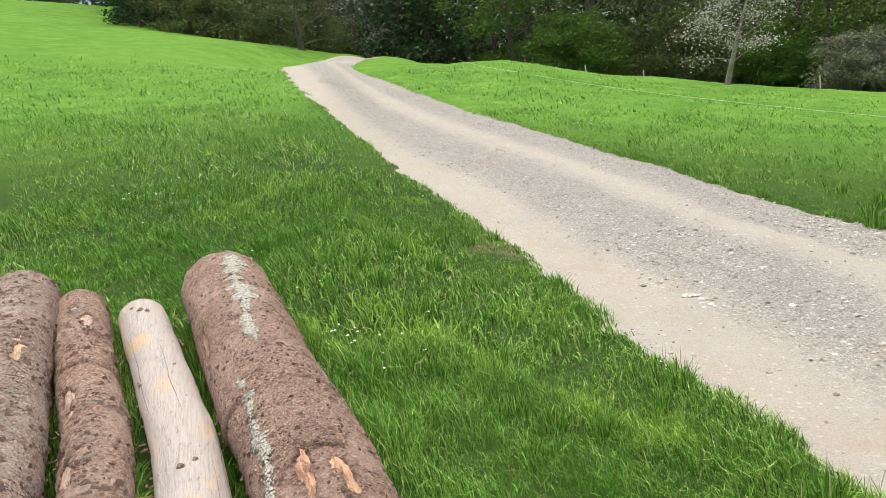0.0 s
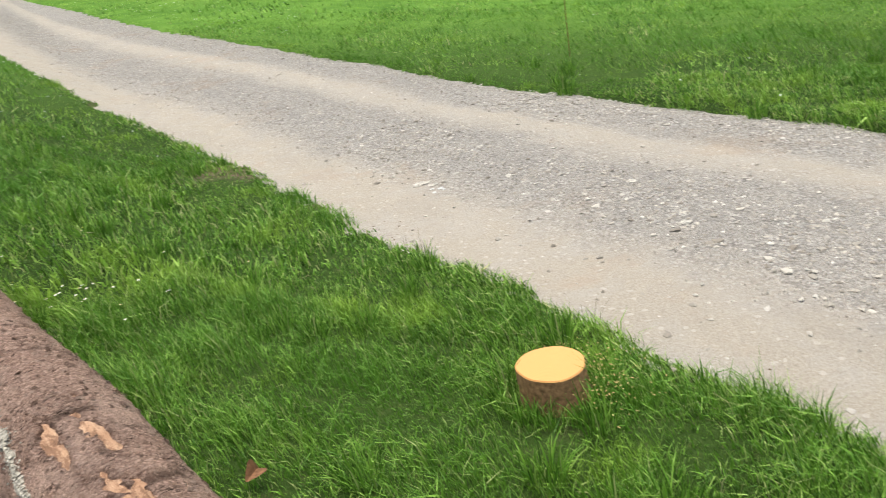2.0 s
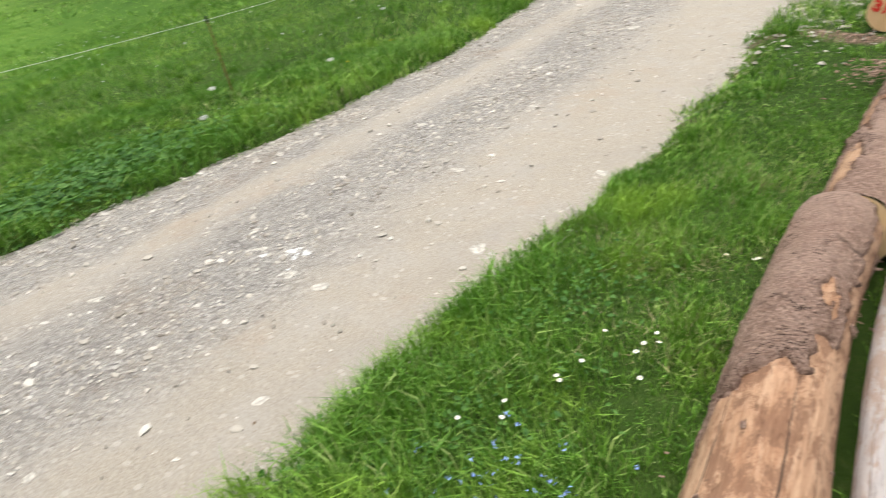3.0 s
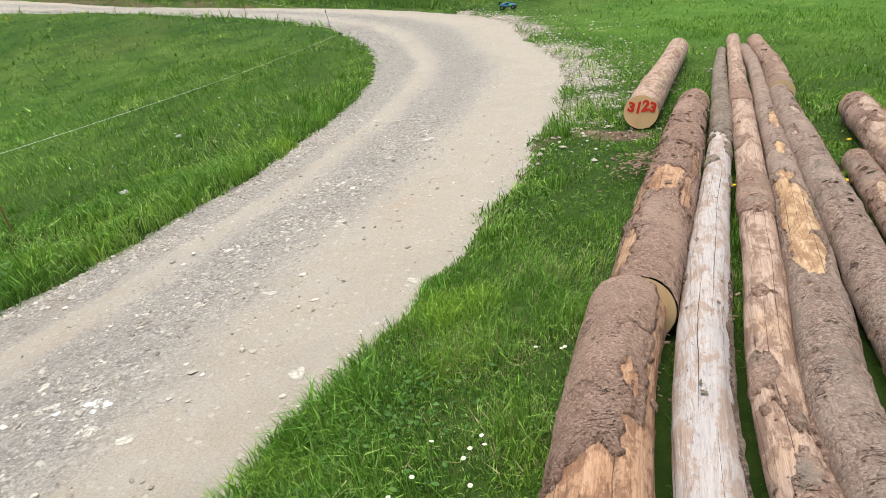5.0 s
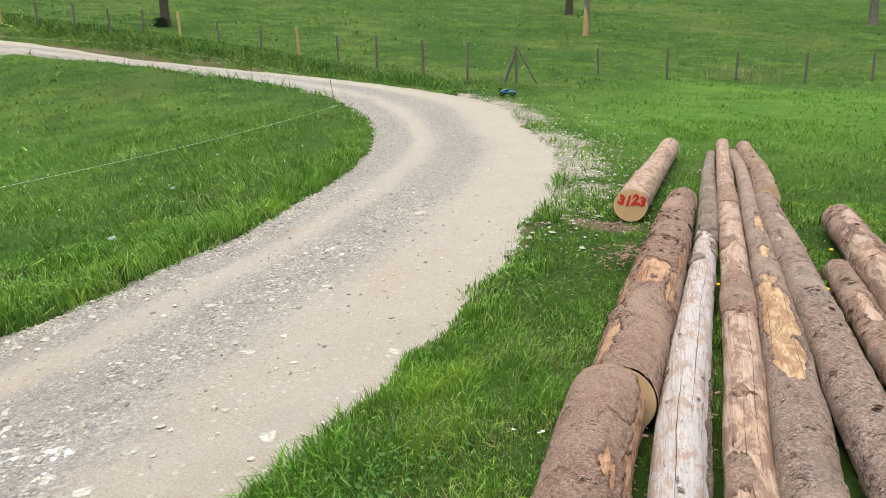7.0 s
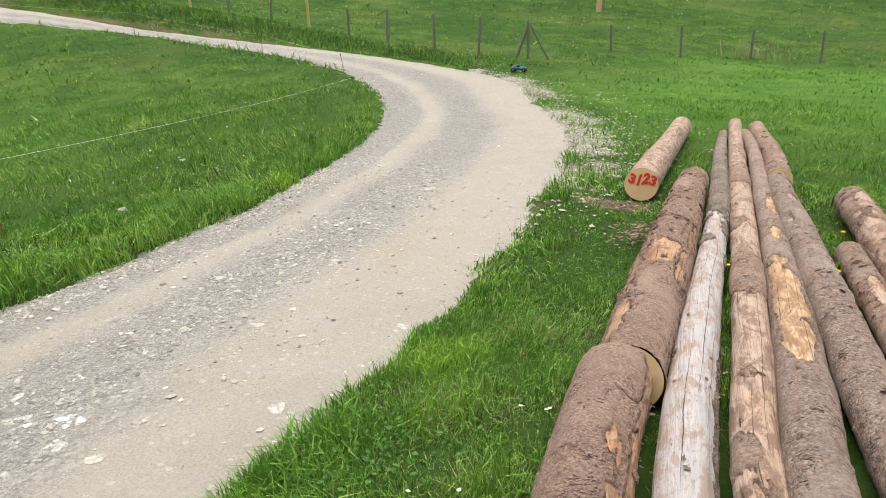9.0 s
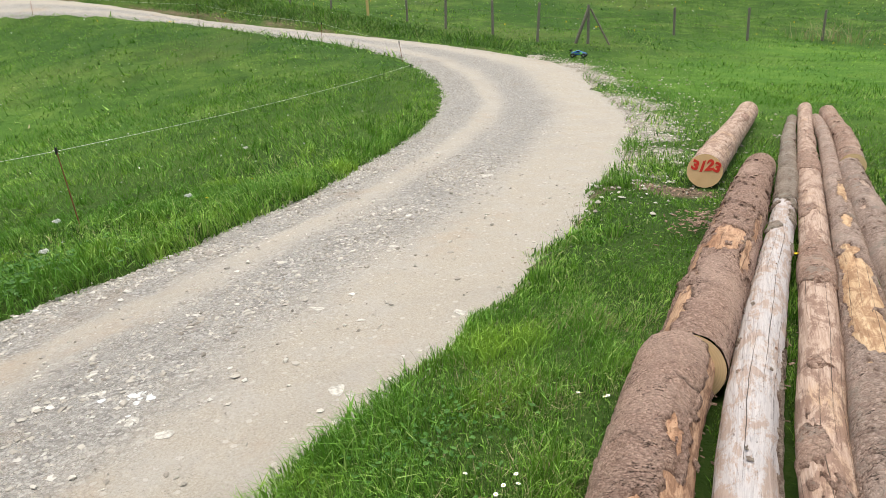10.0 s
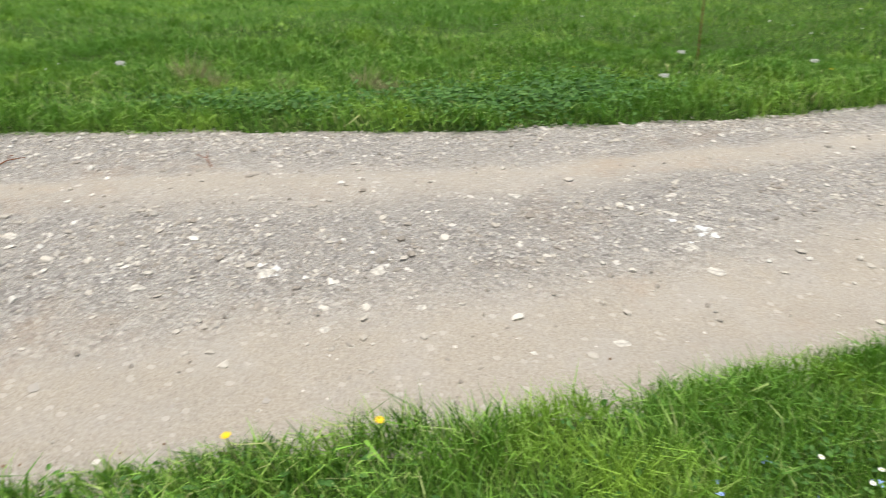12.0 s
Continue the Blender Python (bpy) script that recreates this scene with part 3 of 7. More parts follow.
def build_ground():
    gx, gy = lines(-420, 420, (-3.5, 8.5), 0.2, 1.045), lines(-420, 420, (-8, 12), 0.2, 1.045)
    X, Y = np.meshgrid(gx, gy)
    x, y = X.ravel(), Y.ravel()
    near = np.hypot(x, y) < 75
    off, across = np.full(len(x), 50.0), np.full(len(x), 0.5)
    off[near], across[near] = road_side(x[near], y[near])
    z = turf_z(x, y, off, across)
    bank = np.exp(-((off - 2.2) / 1.6) ** 2) * sstep(17, 24, x) * (across < 0)
    bare = np.exp(-(((x - 3.4) / 0.36) ** 2 + ((y + 5.57) / 0.2) ** 2)) + np.where(across < 0.5, 0.5, 0.2) * np.exp(-((off - 0.05) / 0.12) ** 2)
    bare += 0.45 * np.exp(-(((x + 0.3) / 0.5) ** 2 + ((y - 6.8) / 0.5) ** 2)) + 0.4 * np.exp(-(((x - 0.97) / 0.3) ** 2 + ((y - 2.3) / 0.3) ** 2))
    bare += 0.55 * np.exp(-((off - 0.55) / 0.4) ** 2) * sstep(17, 24, x) * (across < 0) * (0.6 + 0.9 * fractal(x, y, 0.8, 5)) + 0.35 * gravel_spill(x, y)
    ny, nx = X.shape
    i = np.arange(ny * nx).reshape(ny, nx)
    F = np.stack([i[:-1, :-1], i[:-1, 1:], i[1:, 1:], i[1:, :-1]], -1).reshape(-1, 4)
    ob = np_part("ground", np.stack([x, y, z], 1), F, M_TURF, None, "", True, {"bare": bare, "spill": gravel_spill(x, y), "sward": sstep(7, 18, np.hypot(x, y)), "lush": np.maximum(sstep(-10, 6, y), 0.5 * sstep(10, 5, x + 0.15 * y) * sstep(-28, -24, y))})
    tagged(ob, "green hillside meadow turf with bare soil at the track edges", "ground", "", "structure")


def road_height(x, y, across):
    r = np.hypot(x, y)
    lift = 0.02 * sstep(15, 40, r)
    ruts = -0.014 * np.exp(-((across - 0.14) / 0.10) ** 2) - 0.010 * np.exp(-((across - 0.74) / 0.09) ** 2)
    return ground_z(x, y) - 0.03 + 0.035 * (1 - (2 * np.clip(across, 0, 1) - 1) ** 2) + ruts + lift + 0.006 * wobble(x, y, 0.25, 8) + 0.01 * wobble(x, y, 0.8, 9)


def lane(v, y):
    """The place across the track with its west wheel way widening into the bend: the way always ends at 0.28."""
    a = 0.20 + 0.15 * sstep(0.5, -3.0, y)
    return np.where(v < a, v / a * 0.28, 0.28 + (v - a) / (1 - a) * 0.72)


def build_road():
    n, k = 1100, 33
    v = np.linspace(-0.12, 1.12, k)
    P = W_EDGE[:, None, :] * (1 - v)[None, :, None] + E_EDGE[:, None, :] * v[None, :, None]
    x, y = P[..., 0].ravel(), P[..., 1].ravel()
    av = np.tile(v, n)
    z = road_height(x, y, av) - 0.6 * np.maximum(0, np.maximum(-0.03 - av, av - 1.03))
    i = np.arange(n * k).reshape(n, k)
    F = np.stack([i[:-1, :-1], i[:-1, 1:], i[1:, 1:], i[1:, :-1]], -1).reshape(-1, 4)
    ob = np_part("road", np.stack([x, y, z], 1), F, M_ROAD, None, "", True, {"across": lane(av, y)})
    tagged(ob, "pale gravel farm track with beige wheel ways", "road", "", "structure")


build_ground()
build_road()


# ---- logs ----
def build_log(points, body_mat, bark_mat=None, holes=(), cover=None, label="", ends=(M_CUT, M_CUT), lift=(0.0, 0.0), seed=0, step=0.022, around=56, group="felled logs in the row", rings=(), scales=None):
    """A felled stem along points (x, y, radius) on the turf. holes and cover: patches (metres along, degrees round from the top,
    half length, half width in degrees) where the bark is off, or the only ones where it is on."""
    length = sum(math.dist(a[:2], b[:2]) for a, b in zip(points, points[1:]))
    n = max(12, int(length / step))
    line = spline(points, n)
    x, y, rad = line.T
    z = ground_z(x, y) + rad + np.linspace(lift[0], lift[1], n)
    # a stem is stiff: smooth its height
    fit = np.polyfit(np.linspace(-1, 1, n), z, 7)
    z = np.polyval(fit, np.linspace(-1, 1, n))
    base = Vector((x[0], y[0], z[0]))
    ax = Vector((x[-1] - x[0], y[-1] - y[0], z[-1] - z[0])).normalized()
    sd = Vector((0, 0, 1)).cross(ax).normalized()
    up = ax.cross(sd)
    R = np.array([ax, sd, up])
    C = (np.stack([x, y, z], 1) - np.array(base)) @ R.T
    m = Matrix((ax, sd, up)).transposed().to_4x4()
    m.translation = base
    log = empty("log", m)
    tagged(log, label, "log", group)
    s = C[:, 0]
    a = np.linspace(0, 2 * math.pi, around, endpoint=False)
    S, A = np.meshgrid(s, a, indexing="ij")
    deg = (np.degrees(A) + 180) % 360 - 180
    arc = np.radians(deg) * rad.mean()
    ends_in = np.minimum(sstep(0, 0.25, S - s[0]), sstep(0, 0.25, s[-1] - S)) * 0.8 + 0.2
    lump = (0.013 * wobble(S, np.cos(A) * 0.3 + np.sin(A) * 0.5, 0.33, seed) + 0.015 * np.cos(2 * A + seed + S)) * ends_in

    def shell(extra):
        rr = rad[:, None] * (1 + lump) + extra
        return np.stack([S, C[:, 1][:, None] + rr * np.sin(A), C[:, 2][:, None] + rr * np.cos(A)], -1).reshape(-1, 3)

    def patch(p):
        """Metres inside a ragged patch (negative outside)."""
        u = (S - p[0]) / p[2]
        w = ((deg - p[1] + 180) % 360 - 180) / p[3]
        small = min(p[2], math.radians(p[3]) * rad.mean())
        torn = min(small, 0.07)
        ragged = 0.62 * fractal(S * 0.6, arc, max(0.03, 1.3 * torn), seed + p[0], 4, 0.6) * torn + 0.012 * fractal(S * 0.5, arc, 0.03, seed + 2 * p[0], 3, 0.7)
        return (1 - np.hypot(u, w)) * small + ragged

    on_bark = np.full(S.shape, 0.5 if bark_mat is not None else -0.5)
    if cover is not None:
        on_bark[:] = -0.5
        for p in cover:
            on_bark = np.maximum(on_bark, patch(p))
    for p in holes:
        on_bark = np.minimum(on_bark, -patch(p))
    inner = on_bark > 0.002

    def pieces(cells, least):
        """Connected groups of the mesh's faces."""
        piece = np.where(cells, np.arange(cells.size).reshape(cells.shape), cells.size)
        while True:
            was = piece
            low = np.minimum.reduce([piece, np.roll(piece, 1, 1), np.roll(piece, -1, 1), np.vstack([piece[1:], piece[-1:]]), np.vstack([piece[:1], piece[:-1]])])
            piece = np.where(cells, low, cells.size)
            if (piece == was).all():
                break
        return [(piece == k).ravel() for k in np.unique(piece[cells]) if (piece == k).sum() >= least]

    def any_corner(mask):
        nxt = np.roll(mask, -1, axis=1)
        return mask[:-1] | mask[1:] | nxt[:-1] | nxt[1:]

    i = np.arange(n * around).reshape(n, around)
    j = np.roll(i, -1, axis=1)
    F = np.stack([i[:-1], i[1:], j[1:], j[:-1]], -1).reshape(-1, 4)

    def taken(V, faces):
        used = np.unique(faces)
        remap = np.zeros(len(V), int)
        remap[used] = np.arange(len(used))
        return V[used], remap[faces], used

    # fine relief of bare wood; what lies deep under the bark is left away
    W = shell(0.0025 * fractal(S * 0.25, arc, 0.03, seed + 8) - 0.004 * np.maximum(0, fractal(S * 0.15, arc, 0.09, seed + 9)))
    for chosen in pieces(any_corner(on_bark < 0.03), 4):
        Vw, Fw, used = taken(W, F[chosen])
        np_part("wood", Vw, Fw, body_mat, log, "", True, {"round": np.radians(deg).ravel()[used] + 3.2})
    for k, material in ((0, ends[0]), (n - 1, ends[1])):
        bm = bmesh.new()
        out = 0.006 if inner[k].mean() > 0.5 else 0.0
        ring = [bm.verts.new(p) for p in shell(out).reshape(n, around, 3)[k] + np.array([0.001 if k else -0.001, 0, 0])]
        mid = bm.verts.new((s[k] + (0.001 if k else -0.001), C[k, 1], C[k, 2]))
        for q in range(around):
            t = (ring[q], ring[(q + 1) % around], mid)
            bm.faces.new(t if k else t[::-1])
        part("cut_face", bm, material, log, "sawn end grain with growth rings")
    if bark_mat:
        thick = 0.008 + 0.0045 * fractal(S, arc, 0.05, seed + 4, 4, 0.7) + 0.004 * fractal(S, arc * 0.5, 0.22, seed + 6, 2)
        thick -= 0.006 * sstep(0.55, 0.8, fractal(S * 2.2, arc * 0.7, 0.09, seed + 7, 4, 0.6))  # worn hollows
        crease = np.zeros(S.shape)
        for at, size in rings:  # swollen whorls of old branches, bark cracked behind them
            bend = at + 0.02 * np.sin(A * 2 + at) + 0.03 * fractal(arc, arc * 0 + at, 0.08, seed, 3)
            some = sstep(-0.5, 0.3, fractal(arc, arc * 0 + at, 0.12, seed + 2, 2))
            crease = np.maximum(crease, np.clip(some * 1.3, 0, 1) * np.exp(-((S - bend - 0.03) / 0.012) ** 2) * min(1.0, size / 0.006))
            thick += some * (1.4 * size * np.exp(-((S - bend) / 0.02) ** 2) - 1.5 * size * np.exp(-((S - bend - 0.035) / 0.012) ** 2))
        # torn rims curl up, then drop under the wood's surface
        curl = 0.006 * np.exp(-((on_bark - 0.010) / 0.008) ** 2) * np.clip(0.4 + fractal(S, arc, 0.06, seed + 5, 3), 0, 1.6)
        depth = np.minimum(np.maximum(thick, 0.002) + curl, on_bark * 1.6)
        V = shell(np.maximum(depth, -0.012))
        for chosen in pieces(any_corner(on_bark > 0.0), 3):
            Vb, Fb, used = taken(V, F[chosen])
            np_part("bark", Vb, Fb, bark_mat, log, "", True, {"rim": np.exp(-np.maximum(on_bark, 0) / 0.008).ravel()[used] * (np.abs(on_bark).ravel()[used] < 0.4), "crease": crease.ravel()[used]})
        if scales:  # small loose scales that stand off the bark
            g = np.random.default_rng(seed + 50)
            count, u0, u1, most = scales
            ks, ka = g.integers(int(u0 * (n - 1)), max(1, int(u1 * (n - 1))), count), g.integers(0, around, count)
            dens = fractal(S, arc, 0.25, seed + 12, 4, 0.6)
            ok = inner[ks, ka] & (np.abs(deg[ks, ka]) < 112) & (g.uniform(-0.5, 0.7, count) < dens[ks, ka])
            ks, ka = ks[ok], ka[ok]
            c = V.reshape(n, around, 3)[ks, ka] + g.normal(0, 0.004, (len(ks), 3)) * np.array([1.5, 0, 0])
            w = A[ks, ka]
            up = np.stack([0 * w, np.sin(w), np.cos(w)], 1)
            side = np.stack([0 * w, np.cos(w), -np.sin(w)], 1)
            turn = g.normal(0, 0.7, len(ks))[:, None]
            e1 = np.cos(turn) * side + np.sin(turn) * np.array([1.0, 0, 0])
            e2 = np.cross(up, e1)
            sz = (0.003 + most * g.uniform(size=len(ks)) ** 3)[:, None]
            tilt = g.uniform(0.1, 0.75, len(ks))[:, None]
            jit = g.uniform(0.6, 1.3, (len(ks), 5, 1))
            rim = [c - e1 * sz * jit[:, 0], c + e1 * sz * jit[:, 1], c + e1 * sz * 0.8 * jit[:, 2] + e2 * sz * 0.9 + up * sz * tilt, c + e2 * sz * 1.1 * jit[:, 3] + up * sz * tilt * 1.3, c - e1 * sz * 0.8 * jit[:, 4] + e2 * sz * 0.8 + up * sz * tilt]
            Vs = np.stack([q + up * 0.0015 for q in rim], 1).reshape(-1, 3)
            np_ob = np_part("loose_bark", Vs, np.arange(len(ks) * 5).reshape(-1, 5), M_SCALE, log)
            tagged(np_ob, "loose scales of bark", "", "", "stuff")

    def on_surface(u, degrees, out=0.0):
        k = int(np.clip(np.searchsorted(s, u), 0, n - 1))
        rr = rad[k] + out
        w = math.radians(degrees)
        return Vector((s[k], C[k, 1] + rr * math.sin(w), C[k, 2] + rr * math.cos(w))), Vector((0, math.sin(w), math.cos(w)))

    return log, on_surface, s[-1]


def add_knots(log, on_surface, spots, material):
    for u, deg, size in spots:
        p, nrm = on_surface(u, deg, -0.004)
        bm = bmesh.new()
        bmesh.ops.create_cone(bm, cap_ends=True, segments=9, radius1=size, radius2=size * 0.55, depth=size * 0.9)
        for v in bm.verts:
            v.co += Vector((random.uniform(-1, 1), random.uniform(-1, 1), random.uniform(-1, 1))) * size * 0.16
        tilt = (nrm + Vector((random.uniform(-0.7, 0.2), random.uniform(-0.3, 0.3), 0.0))).to_track_quat("Z", "Y").to_matrix().to_4x4()
        bmesh.ops.transform(bm, matrix=Matrix.Translation(p + nrm * size * 0.25) @ tilt, verts=bm.verts)
        part("knot", bm, material, log)


def add_flakes(log, on_surface, length, count, material, seed, spread=75, lo=0.02, hi=0.05, zone=(0, 1)):
    """Loose curls of bark that stand off the stem."""
    r = random.Random(seed)
    for _ in range(count):
        u, deg = r.uniform(zone[0], zone[1]) * length, r.uniform(-spread, spread)
        p, nrm = on_surface(u, deg, 0.006)
        w, h = r.uniform(lo, hi), r.uniform(lo, hi) * 0.6
        side = nrm.cross(Vector((1, 0, 0))).normalized()
        bm = bmesh.new()
        grid = []
        for ii in range(4):
            row = []
            for jj in range(3):
                c = (ii / 3 - 0.5, jj / 2 - 0.5)
                curl = (c[1] + 0.5) ** 2 * r.uniform(0.2, 0.7) * h
                q = p + side * c[0] * w * (1 + r.uniform(-0.25, 0.25)) + Vector((1, 0, 0)) * c[1] * h * (1 + r.uniform(-0.3, 0.3)) + nrm * (curl + 0.001)
                row.append((bm.verts.new(q), bm.verts.new(q - nrm * 0.003)))
            grid.append(row)
        for ii in range(3):
            for jj in range(2):
                for lay, flip in ((0, False), (1, True)):
                    f = [grid[ii][jj][lay], grid[ii + 1][jj][lay], grid[ii + 1][jj + 1][lay], grid[ii][jj + 1][lay]]
                    bm.faces.new(f[::-1] if flip else f)
        rim = [grid[ii][0] for ii in range(4)] + [grid[3][jj] for jj in range(1, 3)] + [grid[ii][2] for ii in (2, 1, 0)] + [grid[0][1]]
        for q in range(len(rim)):
            e, g = rim[q], rim[(q + 1) % len(rim)]
            bm.faces.new((e[0], e[1], g[1], g[0]))
        part("bark_flake", bm, material, log)


def build_logs():
    # the thick butt log beside the track; along it is counted from its north end
    log, on, ln = build_log([(-1.42, 4.02, 0.214), (-0.83, 2.91, 0.200), (-0.475, 2.28, 0.190), (0.515, 0.15, 0.164), (1.34, -1.56, 0.134), (1.655, -2.33, 0.133)],
                            M_PEELED, M_BARK, seed=1, step=0.015, around=90, lift=(-0.03, 0.0), scales=(15000, 0, 0.62, 0.008),
                            holes=[(2.10, -14, 0.10, 4.5), (2.05, 13, 0.05, 6), (2.10, 17, 0.09, 3.5), (2.20, 19, 0.07, 3), (2.55, 0, 0.17, 8), (2.46, 14, 0.08, 4), (5.15, 10, 0.92, 115), (5.70, -62, 0.58, 50), (6.55, -84, 0.8, 27), (7.0, -78, 0.35, 30),
                                   (6.47, -24, 0.08, 6), (6.40, -36, 0.05, 4), (1.3, 52, 0.02, 8), (0.9, -60, 0.10, 6), (3.4, -40, 0.2, 10)],
                            rings=((1.5, 0.004), (1.96, 0.008), (2.38, 0.010), (6.35, 0.005), (6.75, 0.006)),
                            label="thick spruce log with brown bark and torn orange patches")
    for u, deg, hl, hw in ((0.60, 5, 0.62, 0.048), (1.82, -44, 0.44, 0.026)):  # dried resin: a ragged crust with crumbs along its rims
        bm = bmesh.new()
        rr = random.Random(int(u * 100))
        n, m = 150, 9
        grid = []
        for q in range(n):
            t = 2 * q / (n - 1) - 1
            wide = hw * (1 - t * t) ** 0.4 * (0.75 + 0.35 * math.sin(9 * t + u) + 0.3 * math.sin(31 * t + 2 * u) + rr.uniform(-0.2, 0.2)) * (1.2 - 0.5 * t)
            row = []
            for k in range(m):
                e = 2 * k / (m - 1) - 1
                c, nrm = on(u + t * hl, deg - 9 * t + 3 * math.sin(7 * t) + math.degrees(e * max(wide, 0.001) / 0.2), 0.0)
                row.append(bm.verts.new(c + nrm * (0.0150 - 0.011 * abs(e) ** 3 + rr.uniform(-0.003, 0.002))))
            grid.append(row)
        for e, f in zip(grid, grid[1:]):
            for k in range(m - 1):
                bm.faces.new((e[k], e[k + 1], f[k + 1], f[k]))
        for q in range(500):
            t = rr.uniform(-1, 1)
            c, nrm = on(u + t * hl, deg - 9 * t + 3 * math.sin(7 * t) + rr.gauss(0, 1) * hw * 300 * (1.1 - abs(t)), 0.0125)
            side = nrm.cross(Vector((1, 0, 0))).normalized()
            k = rr.randint(5, 7)
            size = rr.uniform(0.002, 0.006)
            bm.faces.new([bm.verts.new(c + side * size * 0.6 * math.cos(a) * rr.uniform(0.5, 1.3) + Vector((1, 0, 0)) * size * 1.5 * math.sin(a) * rr.uniform(0.5, 1.3) + nrm * rr.uniform(-0.002, 0.002)) for a in (2 * math.pi * z / k for z in range(k))])
        part("resin_streak", bm, M_RESIN, log, "grey-white streak of dried resin")
    add_flakes(log, on, ln, 46, M_BARK, 11, 80, 0.008, 0.03)
    # its neighbour further along the row
    log, on, ln = build_log([(1.625, -2.365, 0.125), (1.985, -3.38, 0.134), (2.37, -4.47, 0.131), (2.94, -6.03, 0.122), (3.07, -6.42, 0.120)], M_PEELED, M_BARK, seed=2, step=0.016, around=76, scales=(4500, 0, 1, 0.013),
                            holes=[(0.25, 52, 0.45, 22), (1.25, 5, 0.22, 34), (1.0, 62, 0.3, 14), (2.6, 50, 0.12, 12), (1.1, -50, 0.25, 12), (2.0, 60, 0.4, 12), (1.7, -60, 0.3, 10)], rings=((0.75, 0.008), (1.7, 0.01), (2.3, 0.009), (3.0, 0.007)),
                            label="spruce log with brown bark and a bare orange band")
    add_flakes(log, on, ln, 36, M_BARK, 12, 85, 0.008, 0.035)
    # bleached log
    log, on, ln = build_log([(-1.82, 3.85, 0.118), (-1.24, 2.91, 0.113), (-0.905, 2.33, 0.112), (0.25, 0.05, 0.094), (1.11, -1.69, 0.086), (1.6, -2.96, 0.087), (2.14, -4.51, 0.076), (2.7, -6.06, 0.075), (3.98, -9.46, 0.068), (4.63, -11.28, 0.062)],
                            M_WHITE, M_BARK_GREY, seed=3, step=0.026, around=58, scales=(1500, 0.35, 1, 0.014), cover=[(13.2, 0, 3.7, 150), (9.0, 40, 0.12, 30), (6.6, -84, 0.9, 14), (8.1, 80, 0.3, 16), (9.3, -60, 0.12, 30), (7.3, 62, 0.06, 12), (8.6, -66, 0.15, 14)], rings=((10.6, 0.012), (11.5, 0.012), (12.3, 0.01), (13.2, 0.012), (14.2, 0.01)),
                            label="barkless bleached log with drying cracks and amber stains")
    add_knots(log, on, [(0.2, -2, 0.016), (0.22, 12, 0.014), (0.12, -22, 0.013), (1.0, -52, 0.017), (0.95, 28, 0.011), (1.75, -8, 0.015), (1.72, 16, 0.011), (7.0, 40, 0.011), (7.25, -40, 0.009),
                        (7.7, 36, 0.009), (8.2, -10, 0.008), (8.5, 20, 0.008), (9.2, 10, 0.008), (9.9, -20, 0.009)], M_BARK_DARK)
    add_flakes(log, on, ln, 10, M_BARK_GREY, 13, 85, 0.008, 0.02, (0.38, 0.7))
    add_flakes(log, on, ln, 24, M_BARK_GREY, 23, 85, 0.015, 0.04, (0.68, 1))
    # bast-coloured log with islands of bark
    log, on, ln = build_log([(-2.21, 3.95, 0.122), (-1.70, 3.11, 0.112), (-1.23, 2.35, 0.108), (-0.07, 0.05, 0.094), (0.92, -1.78, 0.077), (1.4, -3.02, 0.079), (1.97, -4.55, 0.082), (2.54, -6.09, 0.085), (3.8, -9.51, 0.094), (4.81, -12.24, 0.10)],
                            M_PINK, M_BARK_DARK, seed=4, step=0.026, around=60, scales=(5000, 0, 0.13, 0.015), cover=[(1.7, 0, 3.9, 200), (6.25, -15, 0.42, 50), (6.87, 45, 0.15, 34), (7.4, 12, 0.06, 34), (8.6, 0, 0.32, 130), (9.7, 30, 0.12, 40), (11.9, 0, 0.55, 130), (14.0, -40, 0.5, 40), (6.0, -70, 0.7, 24)],
                            holes=[(0.5, 15, 0.07, 12), (1.3, -40, 0.1, 12), (1.9, -50, 0.12, 20), (2.4, 10, 0.09, 14), (0.35, -10, 0.05, 6)], rings=((1.0, 0.01), (1.45, 0.009), (8.9, 0.006), (9.4, 0.01), (12.4, 0.016), (10.4, 0.006)),
                            label="half-peeled log with pinkish bast wood and islands of rough brown bark")
    add_flakes(log, on, ln, 60, M_BARK_DARK, 14, 85, 0.008, 0.03)
    # fourth stem, split open over a stretch
    log, on, ln = build_log([(-2.52, 3.95, 0.176), (-1.95, 2.95, 0.16), (-1.5, 2.2, 0.15), (-0.37, 0.0, 0.115), (0.73, -1.75, 0.087), (1.08, -2.62, 0.086), (1.41, -3.53, 0.080), (1.81, -4.6, 0.072), (2.37, -6.13, 0.068), (3.6, -9.57, 0.072), (4.38, -11.47, 0.075)],
                            M_SPLIT, M_BARK_PALE, seed=5, step=0.026, around=60, scales=(5000, 0, 0.13, 0.014), holes=[(8.3, 10, 0.66, 52), (8.75, 40, 0.3, 30), (9.6, 0, 0.14, 20), (1.1, 30, 0.12, 10), (10.6, -20, 0.4, 24)], rings=((7.0, 0.006), (9.3, 0.01), (11.0, 0.01), (12.5, 0.01)),
                            label="brown-barked log split open to bright orange wood midway")
    add_flakes(log, on, ln, 50, M_BARK, 15, 85, 0.008, 0.03)
